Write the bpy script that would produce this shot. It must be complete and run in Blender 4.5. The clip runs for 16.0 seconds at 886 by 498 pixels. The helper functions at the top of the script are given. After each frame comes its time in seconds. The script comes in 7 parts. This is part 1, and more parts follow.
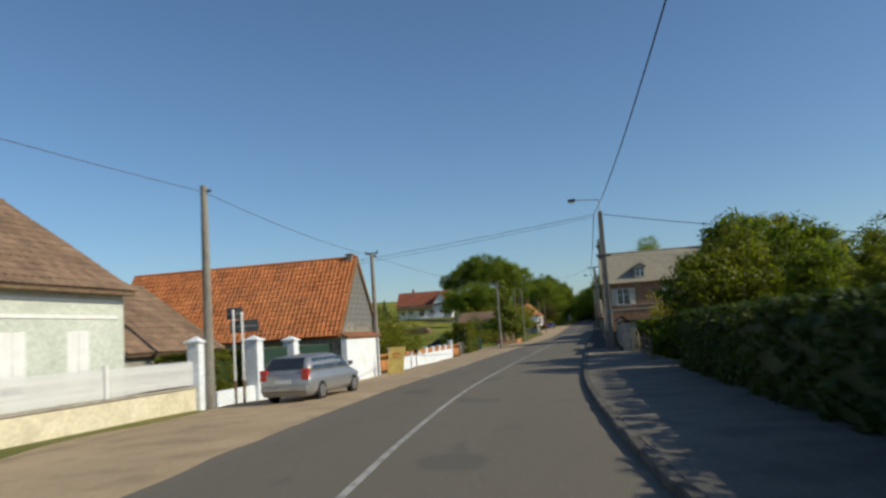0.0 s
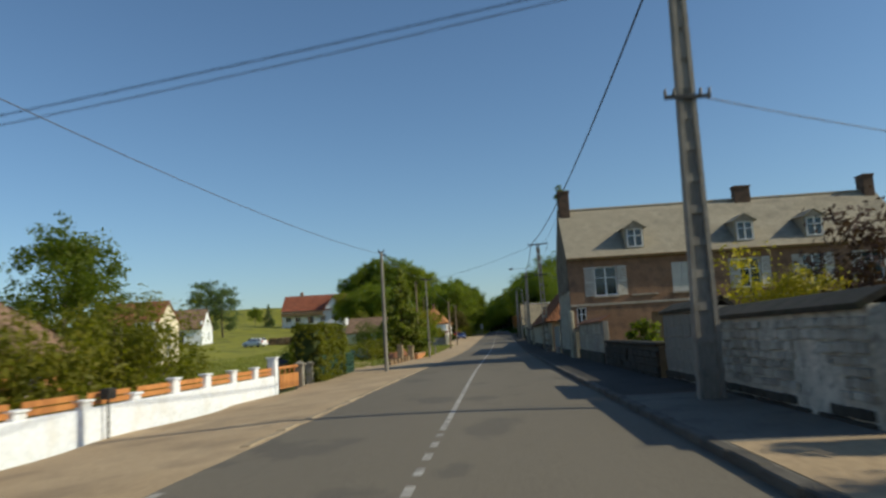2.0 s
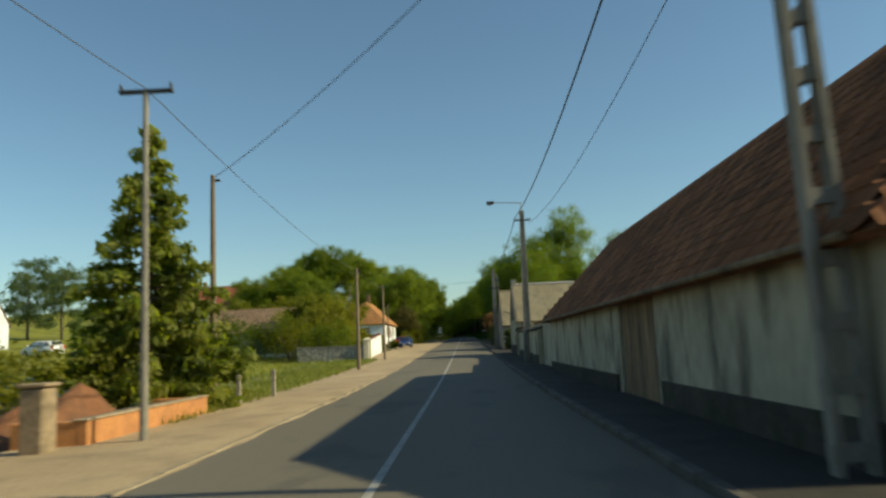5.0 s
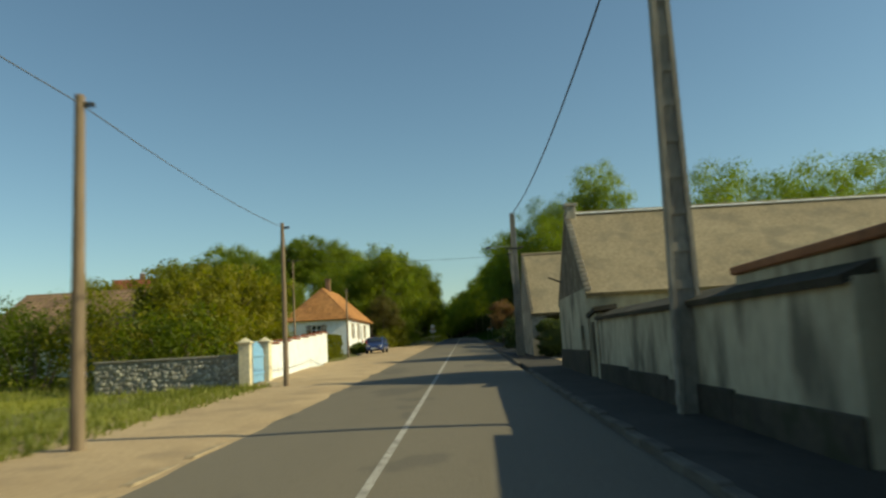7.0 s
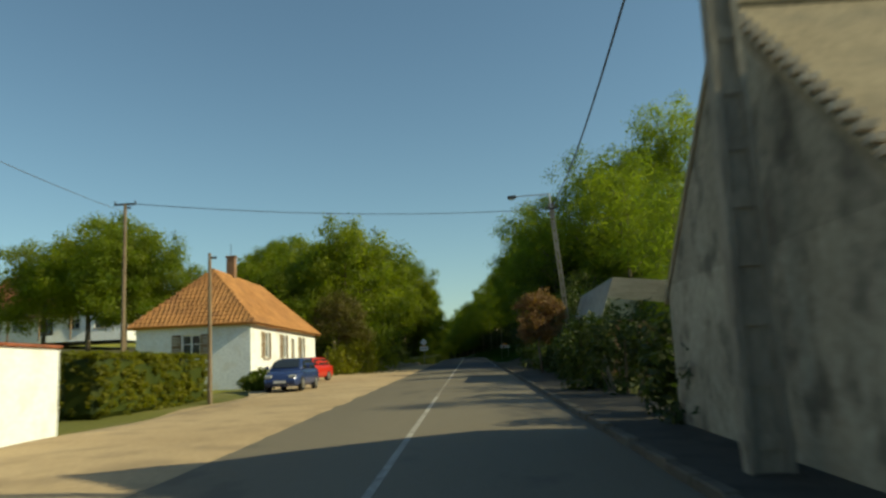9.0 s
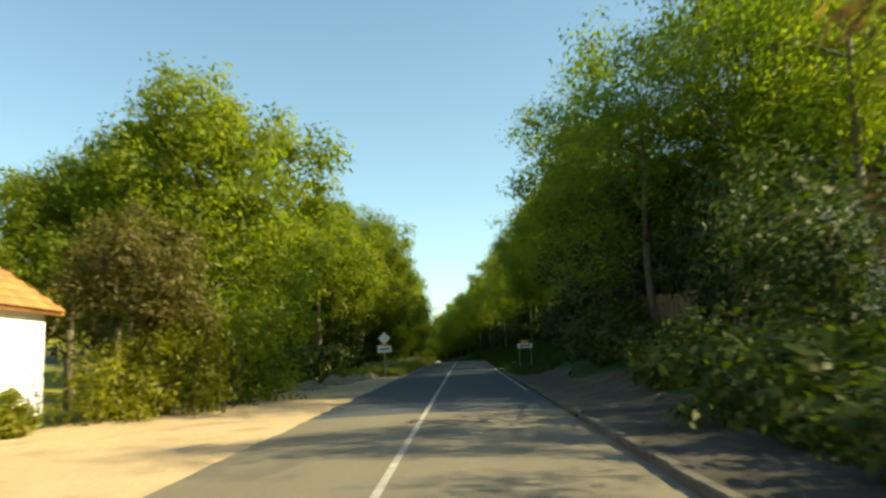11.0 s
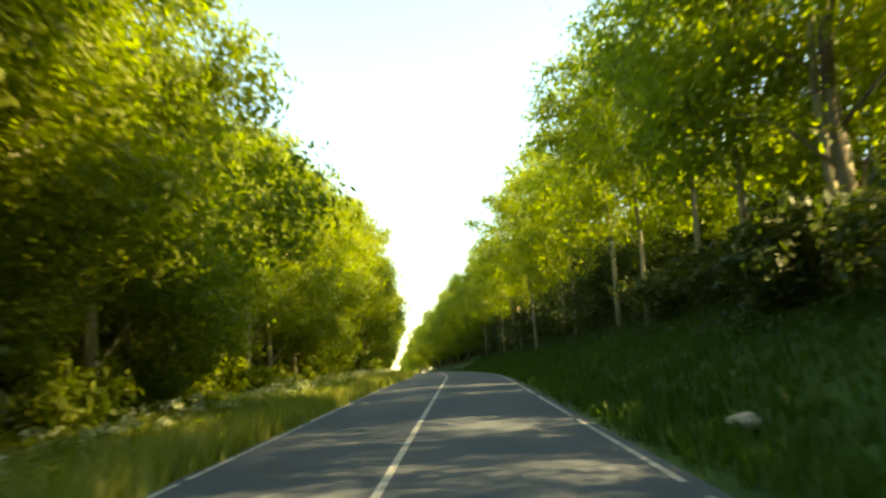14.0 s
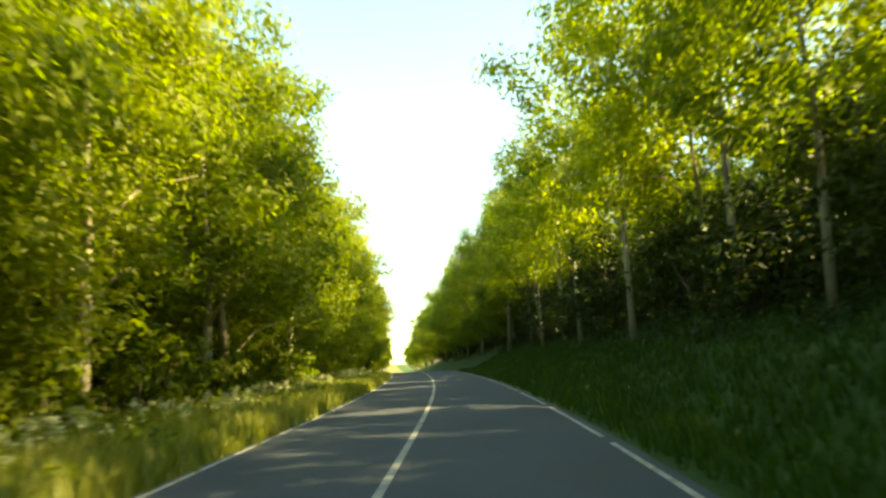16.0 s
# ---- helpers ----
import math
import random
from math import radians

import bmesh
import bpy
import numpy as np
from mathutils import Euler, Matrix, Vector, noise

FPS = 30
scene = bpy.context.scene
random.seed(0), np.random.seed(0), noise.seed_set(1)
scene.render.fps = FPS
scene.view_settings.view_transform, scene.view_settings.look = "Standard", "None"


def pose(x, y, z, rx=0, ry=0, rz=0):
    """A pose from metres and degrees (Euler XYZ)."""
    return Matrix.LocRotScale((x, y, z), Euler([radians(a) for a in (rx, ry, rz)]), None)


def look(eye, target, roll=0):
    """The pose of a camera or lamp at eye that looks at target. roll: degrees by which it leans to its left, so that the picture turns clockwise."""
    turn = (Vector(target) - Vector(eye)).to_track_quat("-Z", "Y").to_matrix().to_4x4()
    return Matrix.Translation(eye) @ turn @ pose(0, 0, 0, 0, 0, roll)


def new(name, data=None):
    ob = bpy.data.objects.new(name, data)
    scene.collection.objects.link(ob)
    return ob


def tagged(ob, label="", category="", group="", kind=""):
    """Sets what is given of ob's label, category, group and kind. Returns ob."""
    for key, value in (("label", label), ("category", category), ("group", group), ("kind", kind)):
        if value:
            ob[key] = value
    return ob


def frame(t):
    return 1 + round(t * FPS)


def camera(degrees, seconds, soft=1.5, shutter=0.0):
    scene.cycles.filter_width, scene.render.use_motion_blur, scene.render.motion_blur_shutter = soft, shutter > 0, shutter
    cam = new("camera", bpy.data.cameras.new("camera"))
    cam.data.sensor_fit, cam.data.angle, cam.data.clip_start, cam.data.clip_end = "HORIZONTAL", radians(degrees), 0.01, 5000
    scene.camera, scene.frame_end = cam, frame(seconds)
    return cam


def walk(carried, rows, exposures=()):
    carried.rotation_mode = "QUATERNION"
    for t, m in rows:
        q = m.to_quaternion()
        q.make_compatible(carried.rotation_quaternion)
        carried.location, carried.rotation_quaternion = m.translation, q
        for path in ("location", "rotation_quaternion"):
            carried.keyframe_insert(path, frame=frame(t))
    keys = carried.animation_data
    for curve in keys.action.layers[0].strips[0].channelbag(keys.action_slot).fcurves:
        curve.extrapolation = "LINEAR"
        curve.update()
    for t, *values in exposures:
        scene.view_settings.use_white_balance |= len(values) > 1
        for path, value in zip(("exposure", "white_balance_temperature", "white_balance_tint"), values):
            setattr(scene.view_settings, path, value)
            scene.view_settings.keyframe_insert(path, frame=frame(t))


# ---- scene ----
EXPOSURES = [(0, 0.02, 5900, 5), (3.0, 0.18, 6400, 0), (4.0, 0.45, 6800, -4), (5.0, 0.33, 7000, -8), (8.2, 0.28, 7500, -10), (10.5, 0.9, 7300, -12), (11.0, 1.5, 8400, -10), (11.5, 2.1, 11500, -5), (12.0, 2.55, 13000, -5), (13, 2.85, 12800, -7), (14, 2.92, 12600, -8), (16, 2.85, 12200, -12)]
SUN_UP, SUN_ROUND, SUN, SKY = 32.0, 97.0, 4.4, 0.10
BEND_IN, CURVE, BEND_OUT, RADIUS, RISE = 50.0, 2.6, 274.0, 600.0, 0.02
# ---- the walk: a car driving up a village street into a wood ----
cam = camera(61.0, 16.0, soft=2.6, shutter=0.3)
PATH = [
    (0, (4.385, 0.916, 1.638), (3.999, 2.866, 1.864), -3.9),
    (0.5, (3.117, 8.905, 1.649), (2.79, 10.865, 1.874), -3.2),
    (1, (2.407, 17.34, 1.61), (2.138, 19.309, 1.84), -2.7),
    (1.5, (1.61, 25.31, 1.368), (1.407, 27.284, 1.618), -2.6),
    (2, (1.24, 34.015, 1.459), (1.099, 35.995, 1.698), -3.3),
    (2.5, (1.048, 42.341, 1.432), (0.954, 44.326, 1.66), -3.4),
    (3, (0.958, 51.115, 1.397), (0.896, 53.095, 1.667), -3.3),
    (3.5, (0.994, 59.214, 1.428), (0.944, 61.196, 1.691), -3.5),
    (4, (1.002, 68.035, 1.389), (0.955, 70.018, 1.644), -3.8),
    (4.5, (1.014, 76.319, 1.376), (0.971, 78.301, 1.633), -3.9),
    (5, (1.051, 85.617, 1.517), (1.002, 87.6, 1.769), -2.5),
    (5.2, (1.094, 88.956, 1.525), (1.042, 90.939, 1.777), -2.1),
    (7.3, (1.132, 123.421, 1.717), (1.077, 125.404, 1.975), -3.4),
    (7.5, (1.182, 126.777, 1.802), (1.122, 128.759, 2.07), -3.5),
    (8, (1.16, 135.526, 1.819), (1.093, 137.504, 2.109), -2.4),
    (8.2, (1.132, 138.871, 1.862), (1.064, 140.846, 2.169), -2.1),
    (10.3, (1.159, 175.208, 2.68), (1.115, 177.185, 2.98), -4.1),
    (10.5, (1.122, 178.675, 2.748), (1.079, 180.652, 3.049), -3.6),
    (11, (1.022, 187.457, 2.908), (0.978, 189.434, 3.211), -2.7),
    (11.5, (1.009, 196.023, 2.968), (0.975, 197.998, 3.281), -3.7),
    (12, (1.049, 204.367, 3.202), (1.015, 206.345, 3.491), -2.7),
    (12.5, (0.915, 212.438, 3.257), (0.898, 214.416, 3.552), -2.0),
    (13, (1.011, 220.828, 3.464), (0.989, 222.8, 3.8), -3.5),
    (13.5, (1.05, 228.916, 3.704), (1.024, 230.891, 4.015), -4.2),
    (14, (0.979, 237.334, 3.796), (0.947, 239.309, 4.108), -3.9),
    (14.5, (0.961, 246.124, 4.066), (0.922, 248.1, 4.375), -4.3),
    (15, (0.91, 254.759, 4.173), (0.865, 256.736, 4.475), -4.2),
    (15.5, (1.013, 263.272, 4.427), (0.954, 265.25, 4.713), -3.7),
    (16, (1.04, 271.743, 4.529), (0.971, 273.721, 4.816), -2.8),
]
walk(cam, [(t, look(eye, target, roll)) for t, eye, target, roll in PATH], EXPOSURES)


# ---- world, sun ----
world = bpy.data.worlds.new("world")
scene.world = world
world.use_nodes = True
wn = world.node_tree
sky = wn.nodes.new("ShaderNodeTexSky")
sky.sky_type, sky.sun_disc = "NISHITA", False
sky.sun_elevation, sky.sun_rotation = radians(SUN_UP), radians(SUN_ROUND)
sky.air_density, sky.dust_density, sky.ozone_density = 1.0, 0.5, 3.5
wn.links.new(sky.outputs[0], wn.nodes["Background"].inputs[0])
wn.nodes["Background"].inputs[1].default_value = SKY
sun = new("sun", bpy.data.lights.new("sun", "SUN"))
sun.data.energy, sun.data.angle, sun.data.color = SUN, radians(0.6), (1.0, 0.855, 0.64)
a, e = radians(SUN_ROUND), radians(SUN_UP)
sun.matrix_world = look((0, 0, 60), Vector((0, 0, 60)) - Vector((math.sin(a) * math.cos(e), math.cos(a) * math.cos(e), math.sin(e))))


# ---- materials ----
def shader(name, rough=0.8, metal=0.0, spec=0.3):
    m = bpy.data.materials.new(name)
    m.use_nodes = True
    b = m.node_tree.nodes["Principled BSDF"]
    b.inputs["Roughness"].default_value, b.inputs["Metallic"].default_value = rough, metal
    b.inputs["Specular IOR Level"].default_value = spec
    return m, m.node_tree, b


def blotch(t, scale, detail=4.0, stretch=(1, 1, 1), where="Object"):
    c = t.nodes.new("ShaderNodeTexCoord")
    mp = t.nodes.new("ShaderNodeMapping")
    mp.inputs["Scale"].default_value = stretch
    t.links.new(c.outputs[where], mp.inputs[0])
    n = t.nodes.new("ShaderNodeTexNoise")
    n.inputs["Scale"].default_value, n.inputs["Detail"].default_value = scale, detail
    t.links.new(mp.outputs[0], n.inputs["Vector"])
    return n.outputs[0]


def ramp(t, value, stops):
    r = t.nodes.new("ShaderNodeValToRGB")
    while len(r.color_ramp.elements) < len(stops):
        r.color_ramp.elements.new(0.5)
    for el, (p, c) in zip(r.color_ramp.elements, stops):
        el.position, el.color = p, (*c, 1)
    t.links.new(value, r.inputs[0])
    return r.outputs[0]


def blend(t, fac, a, b, how="MIX"):
    n = t.nodes.new("ShaderNodeMix")
    n.data_type, n.blend_type = "RGBA", how
    for socket, v in ((n.inputs[0], fac), (n.inputs[6], a), (n.inputs[7], b)):
        if isinstance(v, (int, float)):
            socket.default_value = v
        elif isinstance(v, tuple):
            socket.default_value = (*v, 1)
        else:
            t.links.new(v, socket)
    return n.outputs[2]


def relief(t, b, height, strength=0.3, far=0.02):
    n = t.nodes.new("ShaderNodeBump")
    n.inputs["Strength"].default_value, n.inputs["Distance"].default_value = strength, far
    t.links.new(height, n.inputs["Height"])
    t.links.new(n.outputs[0], b.inputs["Normal"])


def surface(name, c1, c2, stain=None, big=0.35, fine=9.0, rough=0.85, metal=0.0, bump=0.35, stretch=(1, 1, 1), vary=0.0, where="Object", amount=0.6):
    """A worn surface: two colours in large blotches, fine grain, and stains over them."""
    m, t, b = shader(name, rough, metal)
    col = ramp(t, blotch(t, big, 5, stretch, where), [(0.35, c1), (0.65, c2)])
    grain = blotch(t, fine, 6, stretch, where)
    col = blend(t, 0.35, col, ramp(t, grain, [(0.3, tuple(v * 0.55 for v in c1)), (0.7, tuple(min(1, v * 1.25) for v in c2))]))
    if stain:
        col = blend(t, ramp(t, blotch(t, big * 2.7, 7, stretch, where), [(0.5, (0, 0, 0)), (0.66, (amount,) * 3)]), col, stain)
    if vary:
        o = t.nodes.new("ShaderNodeObjectInfo")
        g = t.nodes.new("ShaderNodeNewGeometry")
        s = t.nodes.new("ShaderNodeMath")
        s.operation = "ADD"
        t.links.new(o.outputs["Random"], s.inputs[0])
        t.links.new(g.outputs["Random Per Island"], s.inputs[1])
        f = t.nodes.new("ShaderNodeMath")
        f.operation = "FRACT"
        t.links.new(s.outputs[0], f.inputs[0])
        col = blend(t, 1.0, col, ramp(t, f.outputs[0], [(0.0, (1 - vary,) * 3), (1.0, (1 + vary * 0.25,) * 3)]), "MULTIPLY")
    t.links.new(col, b.inputs["Base Color"])
    relief(t, b, grain, bump)
    return m


def leaf_material(name, dark, light, gold=None, through_light=0.45):
    m = bpy.data.materials.new(name)
    m.use_nodes = True
    t = m.node_tree
    b = t.nodes["Principled BSDF"]
    b.inputs["Roughness"].default_value, b.inputs["Specular IOR Level"].default_value = 0.55, 0.25
    g = t.nodes.new("ShaderNodeNewGeometry")
    col = ramp(t, g.outputs["Random Per Island"], [(0.0, dark), (0.55, light), (1.0, gold or light)])
    mass = blend(t, 0.5, ramp(t, blotch(t, 0.35, 3), [(0.35, dark), (0.65, gold or light)]), ramp(t, blotch(t, 1.1, 3), [(0.38, dark), (0.62, gold or light)]))
    col = blend(t, 0.68, col, mass)
    o = t.nodes.new("ShaderNodeObjectInfo")
    col = blend(t, 1.0, col, ramp(t, o.outputs["Random"], [(0, (0.75, 0.8, 0.8)), (1, (1.15, 1.1, 1.0))]), "MULTIPLY")
    t.links.new(col, b.inputs["Base Color"])
    tr = t.nodes.new("ShaderNodeBsdfTranslucent")
    t.links.new(blend(t, 1.0, col, (1.68, 1.88, 0.62), "MULTIPLY"), tr.inputs[0])
    mx = t.nodes.new("ShaderNodeMixShader")
    mx.inputs[0].default_value = through_light
    t.links.new(b.outputs[0], mx.inputs[1])
    t.links.new(tr.outputs[0], mx.inputs[2])
    t.links.new(mx.outputs[0], t.nodes["Material Output"].inputs[0])
    return m


def plain(name, c, rough=0.5, metal=0.0, spec=0.4):
    """Paint, plastic or metal with a faint mottling and dust."""
    m, t, b = shader(name, rough, metal, spec)
    t.links.new(ramp(t, blotch(t, 3.0, 6), [(0.3, tuple(v * 0.85 for v in c)), (0.7, c)]), b.inputs["Base Color"])
    return m


def asphalt_material(name, dark, light, grit=1.0):
    m, t, b = shader(name, 0.88, 0, 0.25)
    base = ramp(t, blotch(t, 0.25, 5, (1, 0.12, 1)), [(0.3, dark), (0.7, light)])
    stones = blotch(t, 60, 4)
    base = blend(t, 0.5, base, ramp(t, stones, [(0.35, tuple(v * 0.5 * grit for v in dark)), (0.7, tuple(v * 1.25 * grit for v in light))]))
    patch = ramp(t, blotch(t, 0.6, 6, (1, 0.5, 1)), [(0.58, (0, 0, 0)), (0.63, (0.35,) * 3)])
    base = blend(t, patch, base, (0.06, 0.058, 0.055))
    t.links.new(base, b.inputs["Base Color"])
    relief(t, b, stones, 0.35, 0.01)
    return m


ASPHALT = asphalt_material("asphalt", (0.130, 0.114, 0.086), (0.198, 0.173, 0.132))
# Same asphalt made darker and bluer for the wood's shade and white balance.
WOOD_ASPHALT = asphalt_material("wood_shade_asphalt", (0.047, 0.055, 0.069), (0.072, 0.083, 0.101))
GRAVEL = surface("sandy_gravel", (0.35, 0.255, 0.15), (0.46, 0.345, 0.21), (0.24, 0.18, 0.115), 0.3, 14, 0.95, bump=0.5)
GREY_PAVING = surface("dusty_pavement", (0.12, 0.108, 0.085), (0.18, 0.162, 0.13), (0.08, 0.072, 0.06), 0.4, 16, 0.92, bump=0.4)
# Darker copy of the footway grey, with the buildings' shade in the colour.
PAVING = surface("shade_dark_pavement", (0.034, 0.031, 0.026), (0.06, 0.053, 0.044), (0.022, 0.02, 0.017), 0.4, 16, 0.92, bump=0.4)
DUSTY_KERB = surface("dusty_kerb", (0.30, 0.235, 0.15), (0.40, 0.32, 0.21), (0.22, 0.17, 0.11), 1.5, 20, 0.9, vary=0.15)
# East kerb concrete taken darker to stand for its shadow.
DARK_KERB = surface("shade_dark_kerb", (0.09, 0.08, 0.065), (0.15, 0.135, 0.11), (0.05, 0.045, 0.04), 1.5, 20, 0.9, vary=0.3)
# Mossy stone, taken darker to stand for shade along the street as well.
MOSS_SHADE = surface("moss_and_shade_stone", (0.035, 0.032, 0.025), (0.075, 0.065, 0.048), (0.03, 0.035, 0.016), 0.8, 9, 0.95, bump=0.6, vary=0.3, amount=0.8)
# Grass green lowered so the bank carries its shade in the colour.
BANK = surface("shade_toned_bank_grass", (0.020, 0.056, 0.007), (0.034, 0.082, 0.011), (0.030, 0.052, 0.010), 0.3, 8, 0.95, bump=0.6)
KERBSTONE = surface("kerb_concrete", (0.34, 0.30, 0.25), (0.46, 0.41, 0.34), (0.2, 0.18, 0.15), 1.5, 20, 0.9, vary=0.25)
GRASS = surface("grass_ground", (0.085, 0.092, 0.018), (0.15, 0.15, 0.03), (0.20, 0.17, 0.07), 0.12, 6, 0.95, bump=0.6, amount=0.5)
MEADOW = surface("meadow", (0.175, 0.18, 0.014), (0.245, 0.235, 0.022), (0.06, 0.075, 0.016), 0.10, 3, 0.95, bump=0.8, amount=0.85)
DIRT = surface("brown_dirt", (0.055, 0.046, 0.030), (0.10, 0.084, 0.058), (0.15, 0.126, 0.09), 0.6, 8, 0.95, bump=0.8)
CHALK = surface("chalky_soil", (0.14, 0.112, 0.072), (0.25, 0.205, 0.14), (0.08, 0.065, 0.04), 0.9, 7, 0.95, bump=0.7)
FOREST_FLOOR = surface("forest_floor", (0.045, 0.05, 0.018), (0.085, 0.085, 0.03), (0.11, 0.08, 0.045), 0.5, 5, 0.95, bump=0.6)
WHITE_LINE = surface("road_paint", (0.28, 0.265, 0.235), (0.44, 0.42, 0.38), (0.15, 0.14, 0.125), 1.6, 25, 0.8, amount=0.85)
WHITE_WALL = surface("white_render", (0.72, 0.755, 0.80), (0.79, 0.82, 0.86), (0.60, 0.57, 0.50), 0.5, 8, 0.85, bump=0.2, amount=0.4)
CREAM_WALL = surface("cream_render", (0.62, 0.55, 0.38), (0.74, 0.66, 0.48), (0.45, 0.38, 0.25), 0.5, 8, 0.85, amount=0.5)
GREEN_WALL = surface("pale_green_render", (0.50, 0.53, 0.45), (0.60, 0.62, 0.54), (0.36, 0.38, 0.30), 0.5, 8, 0.85, bump=0.2, amount=0.4)
ORANGE_BRICK = surface("orange_brick_wall", (0.50, 0.22, 0.08), (0.60, 0.28, 0.11), (0.38, 0.17, 0.08), 0.8, 12, 0.85, vary=0.2)
BROWN_BRICK = surface("brown_brick", (0.20, 0.115, 0.07), (0.30, 0.18, 0.11), (0.12, 0.08, 0.06), 0.8, 14, 0.9, vary=0.3)
SOOTY_BRICK = surface("sooty_brick", (0.075, 0.05, 0.035), (0.13, 0.085, 0.058), (0.04, 0.034, 0.03), 1.2, 14, 0.9, bump=0.6)
BROWN_RENDER = surface("dark_brown_render", (0.085, 0.068, 0.045), (0.16, 0.128, 0.088), (0.27, 0.235, 0.175), 0.7, 7, 0.95, bump=0.7, amount=0.6)
TAN_STONE = surface("tan_stone", (0.30, 0.225, 0.14), (0.42, 0.32, 0.21), (0.16, 0.12, 0.08), 1.2, 9, 0.92, bump=0.6, vary=0.2)
GREY_STONE = surface("weathered_stone", (0.26, 0.235, 0.185), (0.40, 0.37, 0.30), (0.11, 0.10, 0.08), 0.6, 7, 0.92, bump=0.6, vary=0.25, amount=0.8)
BLOCK = surface("concrete_block", (0.33, 0.305, 0.23), (0.48, 0.44, 0.345), (0.10, 0.09, 0.075), 0.7, 10, 0.92, bump=0.5, vary=0.22, amount=0.7)
MORTAR = surface("mortar", (0.22, 0.20, 0.16), (0.33, 0.30, 0.25), (0.13, 0.12, 0.10), 1.2, 12, 0.95)
GREY_PLASTER = surface("grey_plaster", (0.17, 0.16, 0.13), (0.27, 0.255, 0.215), (0.38, 0.36, 0.31), 0.6, 6, 0.93, bump=0.5, stretch=(1, 1, 0.5), amount=0.6)
DAMP_RENDER = surface("stained_render", (0.31, 0.275, 0.195), (0.46, 0.415, 0.305), (0.10, 0.09, 0.065), 0.45, 5, 0.92, bump=0.5, stretch=(1, 1, 0.45), amount=0.85)
GREY_GABLE = surface("slate_gable", (0.12, 0.12, 0.115), (0.24, 0.23, 0.21), (0.32, 0.28, 0.22), 0.6, 8, 0.9, bump=0.5)
FLINT = surface("flint_stone", (0.28, 0.265, 0.22), (0.62, 0.58, 0.48), (0.10, 0.09, 0.085), 2.5, 14, 0.8, vary=0.45, bump=0.5)
ORANGE_TILE = surface("orange_clay_tile", (0.50, 0.16, 0.05), (0.66, 0.25, 0.085), (0.34, 0.13, 0.06), 0.5, 12, 0.85, vary=0.35, amount=0.6)
RUST_TILE = surface("rusty_clay_tile", (0.20, 0.085, 0.04), (0.32, 0.14, 0.065), (0.12, 0.065, 0.04), 0.5, 12, 0.9, vary=0.45, amount=0.7)
TAN_TILE = surface("tan_clay_tile", (0.36, 0.165, 0.06), (0.47, 0.235, 0.09), (0.26, 0.125, 0.06), 0.5, 12, 0.85, vary=0.3, amount=0.6)
RED_TILE = surface("red_clay_tile", (0.22, 0.07, 0.04), (0.31, 0.105, 0.055), (0.16, 0.065, 0.04), 0.5, 12, 0.85, vary=0.3)
BROWN_TILE = surface("brown_tile", (0.20, 0.13, 0.085), (0.29, 0.19, 0.12), (0.13, 0.09, 0.06), 0.5, 10, 0.85, vary=0.25)
SLATE = surface("grey_slate", (0.27, 0.235, 0.17), (0.36, 0.32, 0.24), (0.19, 0.17, 0.13), 0.4, 12, 0.85, vary=0.12, amount=0.6)
FIBRE = surface("fibre_cement_sheet", (0.21, 0.172, 0.112), (0.28, 0.235, 0.158), (0.13, 0.115, 0.085), 0.5, 9, 0.85, bump=0.2)
SHEET = surface("galvanised_sheet", (0.17, 0.19, 0.175), (0.26, 0.28, 0.255), (0.13, 0.105, 0.08), 0.7, 10, 0.7, 0.2, bump=0.15, stretch=(1, 1, 0.3))
PALE_SHEET = surface("weathered_roof_sheet", (0.40, 0.41, 0.40), (0.52, 0.53, 0.51), (0.30, 0.29, 0.26), 0.8, 10, 0.75, bump=0.15, stretch=(1, 1, 0.3), amount=0.5)
POLE_CONCRETE = surface("pole_concrete", (0.20, 0.185, 0.155), (0.30, 0.275, 0.23), (0.13, 0.115, 0.095), 1.2, 16, 0.9, stretch=(1, 1, 0.3))
POLE_WOOD = surface("pole_timber", (0.16, 0.115, 0.075), (0.26, 0.20, 0.14), (0.09, 0.07, 0.05), 1.0, 14, 0.9, stretch=(1, 1, 0.12))
BARK = surface("bark", (0.085, 0.065, 0.045), (0.19, 0.155, 0.115), (0.14, 0.15, 0.09), 1.4, 10, 0.95, bump=0.8, stretch=(1, 1, 0.25))
PALE_BARK = surface("pale_bark", (0.22, 0.19, 0.13), (0.36, 0.32, 0.22), (0.12, 0.11, 0.07), 1.4, 10, 0.95, bump=0.6, stretch=(1, 1, 0.25))
OAK = surface("orange_wood", (0.42, 0.17, 0.045), (0.56, 0.25, 0.075), (0.30, 0.12, 0.04), 1.2, 12, 0.6, stretch=(1, 1, 0.3), vary=0.15)
OLD_WOOD = surface("weathered_wood", (0.18, 0.115, 0.06), (0.30, 0.21, 0.12), (0.09, 0.065, 0.045), 1.0, 12, 0.9, stretch=(1, 1, 0.3), vary=0.3)
TERRACOTTA = surface("terracotta", (0.40, 0.17, 0.085), (0.52, 0.25, 0.14), (0.3, 0.14, 0.08), 1.5, 12, 0.9, vary=0.2)
WHITE_PAINT = plain("white_paint", (0.80, 0.79, 0.76), 0.45)
GREY_PAINT = plain("grey_shutter_paint", (0.55, 0.53, 0.47), 0.6)
BLUE_PAINT = plain("sky_blue_paint", (0.22, 0.44, 0.68), 0.5)
GREEN_PAINT = plain("green_paint", (0.045, 0.105, 0.062), 0.6)
NET_GREEN = plain("net_green", (0.02, 0.055, 0.035), 0.8)
YELLOW_PAINT = surface("yellow_board_paint", (0.64, 0.47, 0.12), (0.74, 0.58, 0.18), (0.52, 0.38, 0.10), 1.0, 9, 0.6)
